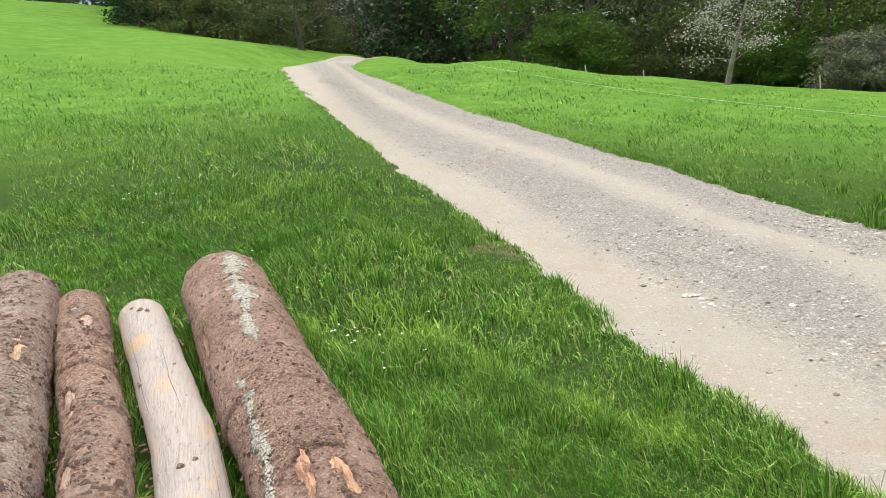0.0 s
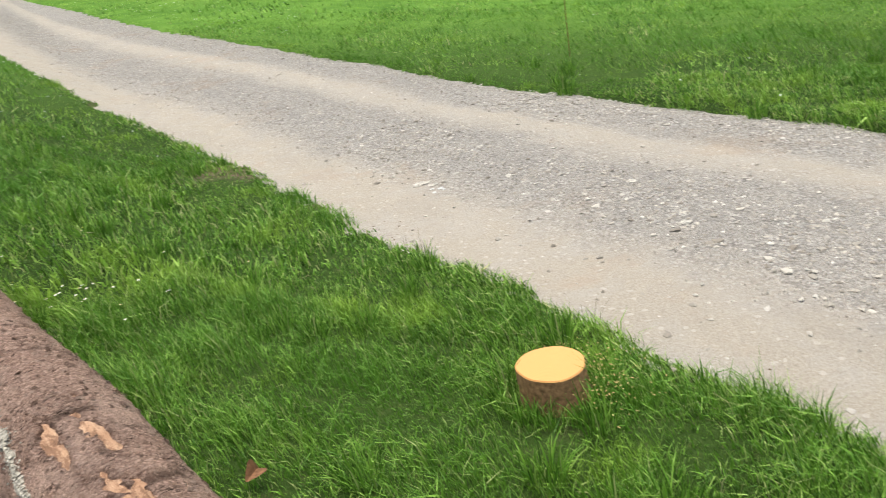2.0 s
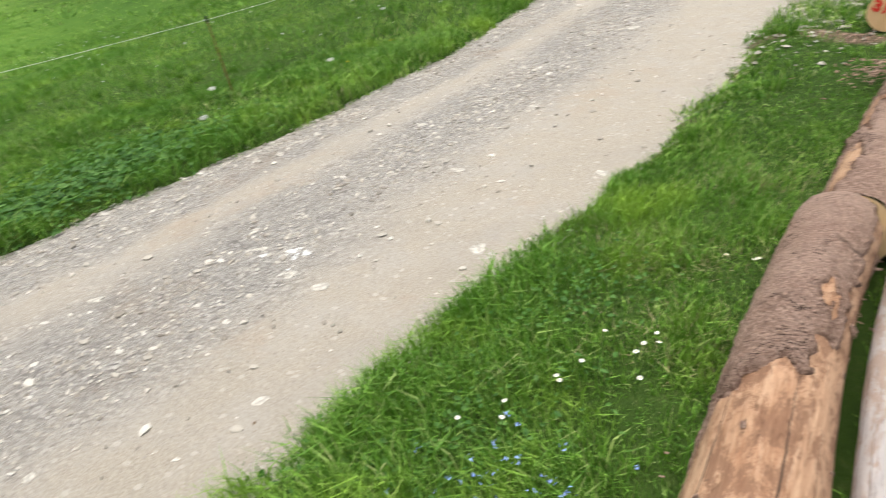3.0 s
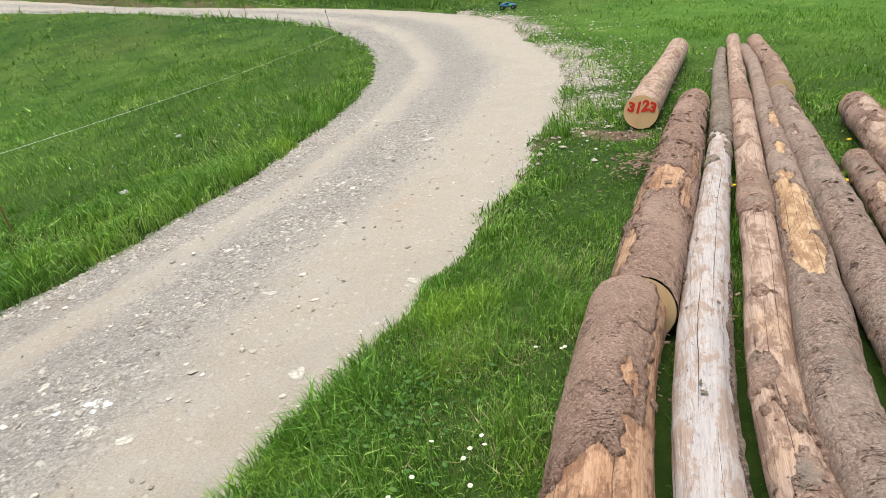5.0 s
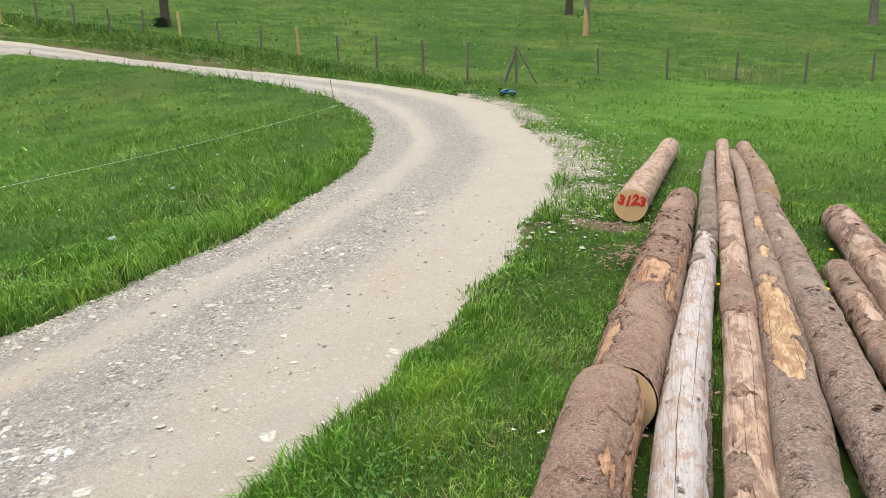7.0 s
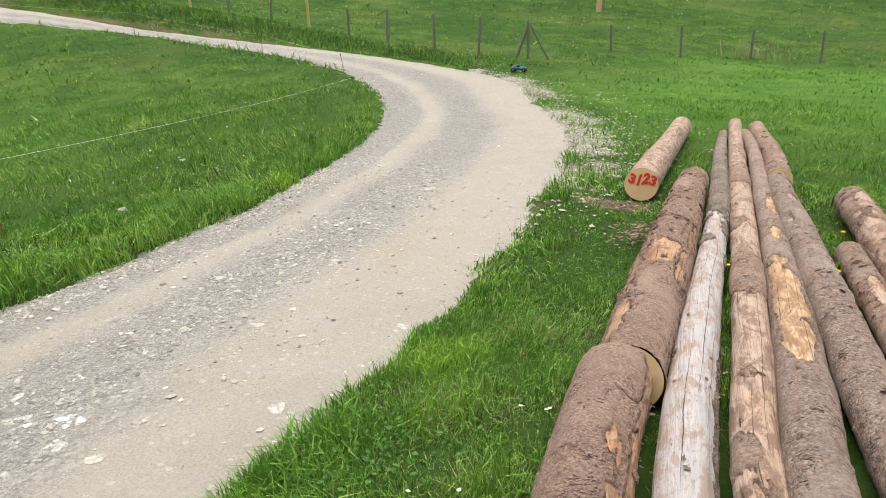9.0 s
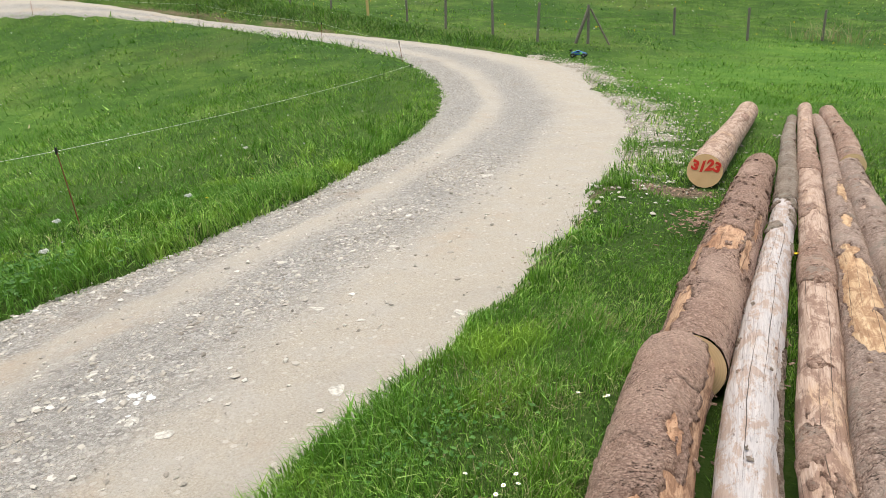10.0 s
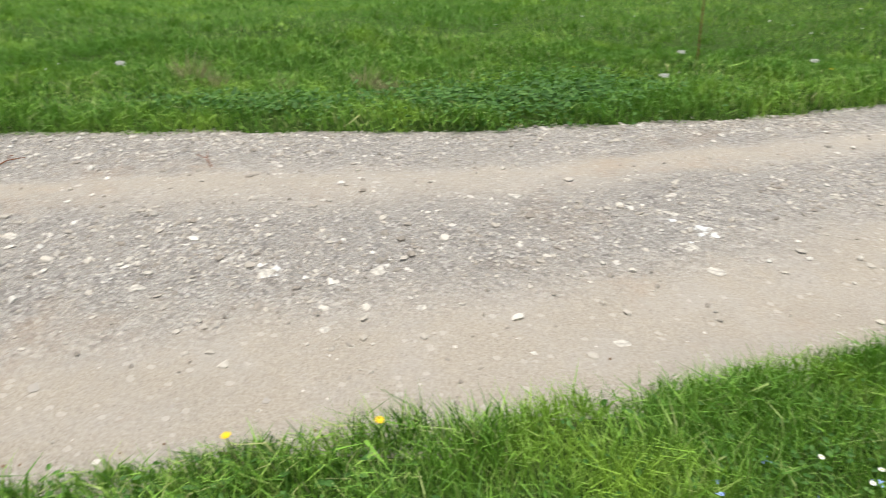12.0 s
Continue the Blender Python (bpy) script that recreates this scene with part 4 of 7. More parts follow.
    # the stems beyond it
    log, on, ln = build_log([(0.05, -0.9, 0.085), (0.74, -2.33, 0.082), (1.245, -3.58, 0.083), (1.65, -4.61, 0.089), (2.23, -6.14, 0.090), (2.53, -6.98, 0.093)], M_PINK, M_BARK_PALE, seed=6, step=0.03, around=48, scales=(3500, 0, 1, 0.013),
                            holes=[(4.4, 30, 0.1, 12), (5.2, -20, 0.12, 20)], rings=((2.9, 0.008), (3.7, 0.008), (4.6, 0.01), (5.6, 0.01)), label="slender log with grey-brown bark and whorl ridges")
    add_flakes(log, on, ln, 30, M_BARK_DARK, 16, 85, 0.012, 0.04)
    log, on, ln = build_log([(2.54, -7.10, 0.104), (3.41, -9.61, 0.105), (4.36, -11.9, 0.107)], M_PINK, M_BARK_DARK, seed=7, step=0.04, around=44, scales=(500, 0, 1, 0.02), holes=[(0.6, 40, 0.1, 20), (2.2, -10, 0.3, 20)], rings=((0.7, 0.008), (1.6, 0.01), (2.9, 0.01)), label="brown-barked log with a pale sawn end towards the row")
    log, on, ln = build_log([(1.74, -6.14, 0.112), (1.14, -4.4, 0.10), (0.5, -2.6, 0.10)], M_PINK, M_BARK, seed=8, step=0.03, around=48, scales=(800, 0, 1, 0.02), holes=[(0.5, 20, 0.4, 40), (1.6, -30, 0.6, 50), (2.6, 10, 0.4, 40)], rings=((0.35, 0.012), (1.1, 0.008)), label="partly peeled log lying apart in tall grass", group="logs apart in the grass")
    add_flakes(log, on, ln, 30, M_BARK, 18, 85, 0.015, 0.05)
    log, on, ln = build_log([(1.40, -4.58, 0.069), (0.99, -3.49, 0.066), (0.5, -2.3, 0.066)], M_PINK, M_BARK_DARK, seed=9, step=0.03, around=44, scales=(500, 0, 1, 0.018), holes=[(0.9, 0, 0.2, 30)], rings=((0.4, 0.006), (1.0, 0.008)), label="thin barked log lying apart in tall grass", group="logs apart in the grass")
    add_flakes(log, on, ln, 24, M_BARK_DARK, 19, 85, 0.01, 0.04)
    # the log with the painted number, beside the row
    log, on, ln = build_log([(3.3, -5.86, 0.142), (4.2, -8.3, 0.146), (5.17, -10.98, 0.150)], M_PINK, M_BARK, seed=10, step=0.035, around=48, ends=(M_CUT_FRESH, M_CUT), cover=[(1.2, 70, 0.7, 20), (3.6, -30, 0.4, 20)],
                            rings=((1.1, 0.004),), label="short pinkish peeled log with a red number on its sawn end", group="logs apart in the grass")
    add_knots(log, on, [(1.0, -30, 0.012), (1.1, 20, 0.012), (2.6, -20, 0.014), (2.7, 30, 0.012), (4.0, 0, 0.014)], M_BARK_DARK)
    curve = bpy.data.curves.new("painted_number", "FONT")
    curve.body, curve.size, curve.align_x, curve.align_y, curve.offset, curve.shear = "3123", 0.116, "CENTER", "CENTER", 0.0055, 0.25
    curve.extrude = 0.0008
    tmp = bpy.data.objects.new("painted_number", curve)
    scene.collection.objects.link(tmp)
    me = bpy.data.meshes.new_from_object(tmp.evaluated_get(bpy.context.evaluated_depsgraph_get()))
    bpy.data.objects.remove(tmp)
    me.materials.clear()
    me.materials.append(M_RED)
    for v in me.vertices:
        v.co.y += 0.012 * math.sin(v.co.x * 38) - 0.02 * v.co.x
    num = tagged(new("painted_number", me), "red spray-painted number")
    num.parent = log
    num.matrix_basis = Matrix.Translation((-0.004, 0, 0.04)) @ Matrix(((0, 0, -1, 0), (-1, 0, 0, 0), (0, 1, 0, 0), (0, 0, 0, 1)))


build_logs()


# ---- stump ----
def build_stump():
    x, y, r = 0.965, 2.44, 0.122
    g = float(ground_z(x, y))
    ob = empty("tree_stump", pose(x, y, g))
    tagged(ob, "low freshly sawn stump with bright orange face in the grass", "stump")
    bm = bmesh.new()
    k = 40
    rows = []
    for h, f in ((-0.10, 1.22), (0.0, 1.10), (0.06, 1.03), (0.145, 1.0)):
        rows.append([bm.verts.new((r * f * (1 + 0.02 * math.sin(3 * a) + 0.008 * math.sin(7 * a + 1)) * math.cos(a), r * f * (1 + 0.02 * math.sin(3 * a) + 0.008 * math.sin(7 * a + 1)) * math.sin(a), h - (0.010 * math.cos(a) if h > 0.1 else 0)))
                     for a in (2 * math.pi * q / k for q in range(k))])
    for e, f in zip(rows, rows[1:]):
        for q in range(k):
            bm.faces.new((e[q], e[(q + 1) % k], f[(q + 1) % k], f[q]))
    top = [Vector(v.co) for v in rows[-1]]
    part("bark", bm, M_STUMP, ob)
    bm = bmesh.new()
    ring = [bm.verts.new(p * 1.0 + Vector((0, 0, 0.001))) for p in top]
    inner = [bm.verts.new(Vector((p.x * 0.97, p.y * 0.97, p.z + 0.006))) for p in top]
    mid = bm.verts.new((0, 0, 0.153))
    for q in range(k):
        bm.faces.new((ring[q], ring[(q + 1) % k], inner[(q + 1) % k], inner[q]))
        bm.faces.new((inner[q], inner[(q + 1) % k], mid))
    bmesh.ops.rotate(bm, cent=(0, 0, 0), matrix=Matrix.Identity(3), verts=bm.verts)
    part("cut_face", bm, M_CUT_TOP, ob, "fresh orange sawn wood")


def cut_top_material():
    m, nt, b = mat("fresh_stump_face", 0.65, 0.2)
    pos = coords(nt)
    wav = nt.nodes.new("ShaderNodeTexWave")
    wav.wave_type, wav.rings_direction = "RINGS", "Z"
    nt.links.new(pos, wav.inputs["Vector"])
    for key, v in (("Scale", 36.0), ("Distortion", 1.5), ("Detail", 2.0), ("Detail Scale", 1.2)):
        wav.inputs[key].default_value = v
    c = mix(nt, maths(nt, "MULTIPLY", wav.outputs["Fac"], 0.25), (0.78, 0.39, 0.145), (0.64, 0.29, 0.10))
    c = mix(nt, maths(nt, "MULTIPLY", grey(nt, noise_tex(nt, scaled(nt, pos, (6, 1, 1)), 20, 3), 0.45, 0.7), 0.2), c, (0.70, 0.42, 0.15))
    nt.links.new(c, b.inputs["Base Color"])
    return m


M_CUT_TOP = cut_top_material()
build_stump()


# ---- grass ----
def scatter(n, r0, r1, az0, az1, seed):
    """Points spread evenly over a ring sector round the log row."""
    g = np.random.default_rng(seed)
    r = np.sqrt(g.uniform(r0 * r0, r1 * r1, n))
    a = np.radians(g.uniform(az0, az1, n))
    return 0.4 + r * np.sin(a), r * np.cos(a), g


LOG_LINES = [[(-1.47, 4.15), (0.5, 0.15), (1.655, -2.33)], [(1.6, -2.4), (3.07, -6.42)], [(-1.82, 3.85), (0.2, 0.05), (1.6, -2.96), (4.63, -11.28)],
             [(-2.16, 3.95), (-0.07, 0.05), (1.4, -3.02), (4.81, -12.24)], [(-2.52, 3.95), (-0.37, 0), (1.41, -3.53), (4.38, -11.47)], [(0.05, -0.9), (1.65, -4.61), (2.53, -6.98)],
             [(2.54, -7.1), (4.41, -11.91)], [(1.74, -6.14), (0.5, -2.6)], [(1.4, -4.58), (0.5, -2.3)], [(3.3, -5.86), (5.17, -10.98)]]
LOG_R = [0.16, 0.13, 0.085, 0.085, 0.085, 0.085, 0.1, 0.1, 0.065, 0.145]


def log_gap(x, y):
    """Metres to the nearest log's flank (negative under it)."""
    best = np.full(len(x), 9.0)
    for line, rad in zip(LOG_LINES, LOG_R):
        for a, b in zip(line, line[1:]):
            a, b = np.array(a), np.array(b)
            d = b - a
            t = np.clip(((x - a[0]) * d[0] + (y - a[1]) * d[1]) / (d @ d), 0, 1)
            best = np.minimum(best, np.hypot(x - a[0] - t * d[0], y - a[1] - t * d[1]) - rad)
    return best


def height_of(x, y, off):
    """Grass height over the plan."""
    h = 0.075 + 0.035 * wobble(x, y, 0.8, 11) + 0.03 * wobble(x, y, 0.27, 12) + 0.045 * wobble(x, y, 2.3, 13)
    h += (0.03 + 0.045 * (x > 4.2)) * np.exp(-((off - 0.25) / 0.28) ** 2) * (0.6 + 0.6 * wobble(x, y, 0.5, 14))
    h += 0.025 * sstep(4.6, 6.0, x) * (off > 0) * sstep(12, 6, np.abs(y))
    h += 0.025 * sstep(1.0, 3.5, y) * (x < 2) * sstep(0.3, 1.5, off)
    h -= 0.05 * sstep(4, 7, y) * np.exp(-((off - 0.2) / 0.4) ** 2)
    h -= 0.025 * np.exp(-(((x - 2.3) / 0.9) ** 2 + ((y + 4.0) / 3.0) ** 2))
    h -= 0.005 * sstep(1.0, -0.5, y) * (x < 4)
    h += 0.22 * sstep(12, 16, x) * np.exp(-((off - 1.2) / 1.0) ** 2) * (y < -12)
    gap = log_gap(x, y)
    h -= 0.03 * np.exp(-(np.maximum(gap, 0) / 0.10) ** 2)
    h += 0.05 * np.exp(-((np.hypot(x - 0.965, y - 2.44) - 0.16) / 0.07) ** 2)
    return np.clip(h, 0.035, 0.4)


def verge(n, seed):
    """Points along both edges of the near track."""
    g = np.random.default_rng(seed)
    i = g.choice(np.where((road_mid[:, 1] > -9) & (road_mid[:, 1] < 16))[0], n)
    east = g.uniform(size=n) < 0.55
    p = np.where(east[:, None], E_EDGE[i] + E_OUT[i] * np.abs(g.normal(0, 0.16, n))[:, None], W_EDGE[i] + W_OUT[i] * np.abs(g.normal(0, 0.12, n))[:, None])
    return p[:, 0] + g.normal(0, 0.05, n), p[:, 1] + g.normal(0, 0.05, n), g


def blades(n, r0, r1, width, seed, segments, az=(-42, 192), tall=1.0, bow=1.0, spots=None):
    x, y, g = spots or scatter(n, r0, r1, *az, seed)
    off, across = road_side(x, y)
    edge = off + ragged_edge(x, y) + 0.05 * g.normal(size=n)
    keep = (edge > -0.02) & (log_gap(x, y) > -0.02)
    clump = wobble(x, y, 0.22, 31) + 0.6 * wobble(x, y, 0.7, 32)
    keep &= g.uniform(size=n) < np.clip(0.75 + 0.35 * clump, 0.25, 1)
    keep &= g.uniform(size=n) > 1.15 * gravel_spill(x, y)
    keep &= (np.hypot(x, y) < 26) | (y < -8) | (g.uniform(size=n) > sstep(26, 33, np.hypot(x, y)))
    keep &= ~((np.exp(-(((x - 3.4) / 0.32) ** 2 + ((y + 5.57) / 0.17) ** 2)) > 0.35) & (g.uniform(size=n) < 0.9))
    keep &= np.hypot(x - 0.965, y - 2.44) > 0.127
    x, y, off, clump = x[keep], y[keep], off[keep], clump[keep]
    n = len(x)
    h = height_of(x, y, off) * tall * g.uniform(0.55, 1.45, n) * (1 + 0.4 * clump)
    w = width * g.uniform(0.6, 1.3, n) * g.choice([0.8, 1, 1, 1.7], n)
    face, lean = g.uniform(0, 2 * math.pi, n), np.minimum(1.25, bow * g.uniform(0.1, 0.9, n) * g.choice([1, 1, 1.5], n))
    comb = 2.2 + 1.5 * wobble(x, y, 1.7, 41)
    way = np.where(g.uniform(size=n) < 0.5, comb + g.normal(0, 0.6, n), g.uniform(0, 2 * math.pi, n))
    z = turf_z(x, y) - 0.012
    base = np.stack([x, y, z], 1)
    side = np.stack([np.cos(face), np.sin(face), 0 * face], 1) * (w / 2)[:, None]
    bend = np.stack([np.cos(way), np.sin(way), 0 * way], 1)
    tip = base + bend * (h * lean)[:, None] + np.array([0, 0, 1.0]) * (h * np.sqrt(np.maximum(0.12, 1 - (0.75 * lean) ** 2)))[:, None]
    mid = base + bend * (h * lean * 0.28)[:, None] + np.array([0, 0, 1.0]) * (h * 0.58)[:, None]
    if segments == 1:
        V = np.stack([base - side, base + side, tip], 1).reshape(-1, 3)
        F = np.arange(3 * n).reshape(n, 3)
    else:
        V = np.stack([base - side, base + side, mid + side * 0.85, mid - side * 0.85, tip], 1).reshape(-1, 3)
        i = np.arange(n)[:, None] * 5
        F = np.concatenate([i + [0, 1, 2], i + [0, 2, 3], i + [3, 2, 4]], 0)
    return V, F


def build_grass():
    for k, (n, r0, r1, width, seg, az) in enumerate(((350000, 0.3, 4.2, 0.0033, 2, (-48, 200)), (190000, 4.2, 8.5, 0.0075, 2, (-40, 192)), (150000, 4.2, 8.5, 0.005, 1, (-40, 192)), (310000, 8.5, 17, 0.012, 1, (-36, 190)), (190000, 17, 33, 0.026, 1, (-36, 190)), (60000, 33, 62, 0.05, 1, (95, 188)))):
        V, F = blades(n, r0, r1, width, 100 + k, seg, az, tall=(1, 0.95, 1.0, 1.0, 0.9, 1.2)[k], bow=(1, 1.5, 1.2, 1.7, 2.3, 2.4)[k])
        ob = np_part("grass", V, F, M_GRASS, None, "", False)
        tagged(ob, "lush green spring meadow grass with uneven clumps", "grass", "", "stuff")
    g = np.random.default_rng(141)  # fine undergrowth of the strip between the track and the logs
    n = 150000
    V, F = blades(n, 0, 0, 0.0036, 140, 1, tall=0.72, bow=1.5, spots=(g.uniform(0.9, 3.4, n), 2.4 - 6.6 * g.uniform(0, 1, n) ** 1.2, g))
    tagged(np_part("grass", V, F, M_GRASS), "dense short grass between the track and the logs", "grass", "", "stuff")
    g = np.random.default_rng(151)  # thin spots with last year's dry thatch
    n = 3000
    p = np.array([(2.19, -1.99), (1.88, -2.15), (1.82, -1.63), (2.35, -2.77), (2.0, -2.9)])[g.integers(0, 5, n)] + g.normal(0, 1, (n, 2)) * (0.16, 0.10)
    V, F = blades(n, 0, 0, 0.004, 150, 1, tall=1.0, bow=2.0, spots=(p[:, 0], p[:, 1], g))
    tagged(np_part("dry_thatch", V, F, M_DRY), "dry straw-coloured thatch in thin spots of the grass", "grass", "", "stuff")
    V, F = blades(60000, 0.3, 9, 0.009, 160, 1, (188, 322), bow=1.2)
    tagged(np_part("grass", V, F, M_GRASS), "meadow grass on the far side of the logs", "grass", "", "stuff")
    g = np.random.default_rng(131)  # long grass on the bank behind the far track
    n = 46000
    i = g.choice(np.where((W_EDGE[:, 0] > 13) & (W_EDGE[:, 0] < 42))[0], n)
    p = W_EDGE[i] + W_OUT[i] * g.uniform(0.25, 3.6, n)[:, None] + g.normal(0, 0.1, (n, 2))
    V, F = blades(n, 0, 0, 0.016, 130, 1, tall=0.7, bow=1.7, spots=(p[:, 0], p[:, 1], g))
    tagged(np_part("grass", V, F, M_BANK), "long dark grass on the bank beside the far track", "grass", "", "stuff")
    V, F = blades(42000, 0, 0, 0.007, 120, 2, bow=1.2, spots=verge(42000, 121))
    tagged(np_part("grass", V, F, M_GRASS), "fringe of grass leaning over the track edges", "grass", "", "stuff")


build_grass()


# ---- trees ----
def tube(bm, points, radii, sides):
    """A bent, tapering limb."""
    rings = []
    for k, (p, r) in enumerate(zip(points, radii)):
        d = (points[min(k + 1, len(points) - 1)] - points[max(k - 1, 0)]).normalized()
        s = d.cross(Vector((0.31, 0.2, 0.93))).normalized()
        t = d.cross(s)
        rings.append([bm.verts.new(p + (s * math.cos(a) + t * math.sin(a)) * r) for a in (2 * math.pi * q / sides for q in range(sides))])
    for e, f in zip(rings, rings[1:]):
        for q in range(sides):
            bm.faces.new((e[q], e[(q + 1) % sides], f[(q + 1) % sides], f[q]))
    bm.faces.new(rings[-1])
    return rings


def leaf_cloud(centres, sizes, per, leaf, seed, droop=0.0, flat=0.5):
    """Small pointed leaves scattered round each centre at all angles."""
    g = np.random.default_rng(seed)
    n = len(centres) * per
    c = np.repeat(np.array(centres), per, axis=0) + g.normal(size=(n, 3)) * np.repeat(np.array(sizes), per)[:, None] * np.array([1, 1, flat])
    a = g.normal(size=(n, 3))
    a[:, 2] = a[:, 2] * 0.6 - droop
    a /= np.linalg.norm(a, axis=1)[:, None]
    b = np.cross(a, g.normal(size=(n, 3)))
    b /= np.linalg.norm(b, axis=1)[:, None]
    s = leaf * g.uniform(0.5, 1.3, n)[:, None]
    V = np.stack([c - a * s - b * s * 0.5, c - a * s * 0.6 + b * s * 0.6, c + a * s], 1).reshape(-1, 3)
    return V, np.arange(3 * n).reshape(n, 3)


def build_tree(name, label, height, spread, low, trunk_r, trunk_mat, leaf_mat, limbs, per, leaf, seed, lean=(0, 0), sparse=1.0, flat=0.5, twigs=3, category="tree", stems=1):
    """Trunk, limbs, twigs and a crown of leaf clumps at the limbs' ends."""
    r = random.Random(seed)
    tree = empty(name)
    tagged(tree, label, category)
    bm = bmesh.new()
    bl = bmesh.new()
    centres, sizes = [], []
    for st in range(stems):
        off = Vector((r.uniform(-1, 1), r.uniform(-1, 1), 0)) * (0.5 * spread * 0.3 if stems > 1 else 0)
        tips = Vector((lean[0] + (off.x * 2 if stems > 1 else 0), lean[1] + (off.y * 2 if stems > 1 else 0), 0))
        line = [off + Vector((tips.x * t ** 1.3 + 0.03 * height * math.sin(3 * t + seed) * t, tips.y * t ** 1.3 + 0.03 * height * math.cos(4 * t + seed) * t, -0.25 + (height * 0.92 + 0.25) * t)) for t in (0, 0.04, 0.12, 0.25, 0.4, 0.55, 0.7, 0.85, 1)]
        rad = [trunk_r * f for f in (1.5, 1.2, 1.0, 0.88, 0.74, 0.58, 0.42, 0.25, 0.06)]
        tube(bm, line, rad, 9)
        for k in range(limbs):
            t = low + (0.97 - low) * (k + r.random()) / limbs
            i = min(len(line) - 2, int(t * (len(line) - 1)))
            f = t * (len(line) - 1) - i
            p = line[i].lerp(line[i + 1], f)
            a = k * 2.4 + r.uniform(-0.5, 0.5)
            reach = spread * (0.45 + 0.55 * math.sin(math.pi * min(1, (t - low) / (1.02 - low) * 0.8 + 0.25))) * r.uniform(0.7, 1.1)
            out = Vector((math.cos(a), math.sin(a), r.uniform(0.15, 0.7)))
            pts = [p, p + out * reach * 0.35, p + out * reach * 0.7 + Vector((0, 0, -0.05 * reach)), p + out * reach + Vector((0, 0, -0.1 * reach))]
            lr = trunk_r * 0.34 * (1.1 - t)
            tube(bl, pts, [lr, lr * 0.7, lr * 0.45, lr * 0.12], 4)
            for q in range(twigs):
                u = r.uniform(0.3, 1)
                b0 = pts[1].lerp(pts[3], u)
                d = Vector((r.uniform(-1, 1), r.uniform(-1, 1), r.uniform(-0.3, 0.7))) * reach * 0.45
                tube(bl, [b0, b0 + d * 0.5 + Vector((0, 0, 0.03)), b0 + d], [lr * 0.3, lr * 0.2, lr * 0.06], 3)
                if r.random() < sparse:
                    centres.append(b0 + d * 0.8)
                    sizes.append(reach * r.uniform(0.12, 0.26))
            for u in (0.55, 0.8, 1.0):
                if r.random() < sparse:
                    centres.append(pts[1].lerp(pts[3], u) + Vector((r.uniform(-0.2, 0.2), r.uniform(-0.2, 0.2), 0)))
                    sizes.append(reach * r.uniform(0.12, 0.25))
    part("trunk", bm, trunk_mat, tree)
    part("limb", bl, trunk_mat, tree)
    V, F = leaf_cloud(centres, sizes, int(per * 1.7), leaf * 0.72, seed, 0.2, flat)
    np_part("crown", V, F, leaf_mat, tree)
    return tree


L_BRIGHT = leafy("beech_leaves", [(0, (0.055, 0.115, 0.018)), (0.6, (0.095, 0.18, 0.028)), (1, (0.16, 0.265, 0.048))], (0.066, 0.13, 0.024), 0.5, 0.35)
L_DARK = leafy("dark_leaves", [(0, (0.019, 0.046, 0.016)), (0.6, (0.035, 0.078, 0.024)), (1, (0.074, 0.135, 0.041))], None, 1, 0.2)
L_OLIVE = leafy("budding_leaves", [(0, (0.096, 0.108, 0.045)), (0.6, (0.153, 0.166, 0.063)), (1, (0.216, 0.204, 0.096))], (0.102, 0.141, 0.045), 0.5, 0.3)
L_YELLOW = leafy("young_leaves", [(0, (0.090, 0.147, 0.027)), (0.6, (0.147, 0.222, 0.042)), (1, (0.232, 0.306, 0.074))], (0.084, 0.137, 0.032), 0.6, 0.4)
L_WHITE = leafy("blossom", [(0, (0.075, 0.115, 0.038)), (0.4, (0.16, 0.165, 0.12)), (0.65, (0.42, 0.385, 0.37)), (1, (0.60, 0.555, 0.545))], None, 1, 0.2)
L_APPLE = leafy("apple_blossom", [(0, (0.13, 0.19, 0.06)), (0.3, (0.34, 0.32, 0.27)), (0.55, (0.66, 0.60, 0.58)), (1, (0.80, 0.75, 0.74))], None, 1, 0.3)
L_GREY = leafy("grey_shrub_buds", [(0, (0.139, 0.139, 0.090)), (0.6, (0.234, 0.224, 0.170)), (1, (0.361, 0.340, 0.287))], (0.128, 0.149, 0.075), 0.8, 0.2)


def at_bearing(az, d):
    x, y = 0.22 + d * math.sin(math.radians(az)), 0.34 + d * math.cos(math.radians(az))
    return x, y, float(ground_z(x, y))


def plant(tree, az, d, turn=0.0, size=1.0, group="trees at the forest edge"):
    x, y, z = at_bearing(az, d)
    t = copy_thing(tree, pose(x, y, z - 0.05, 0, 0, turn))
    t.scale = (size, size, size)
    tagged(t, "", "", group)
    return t


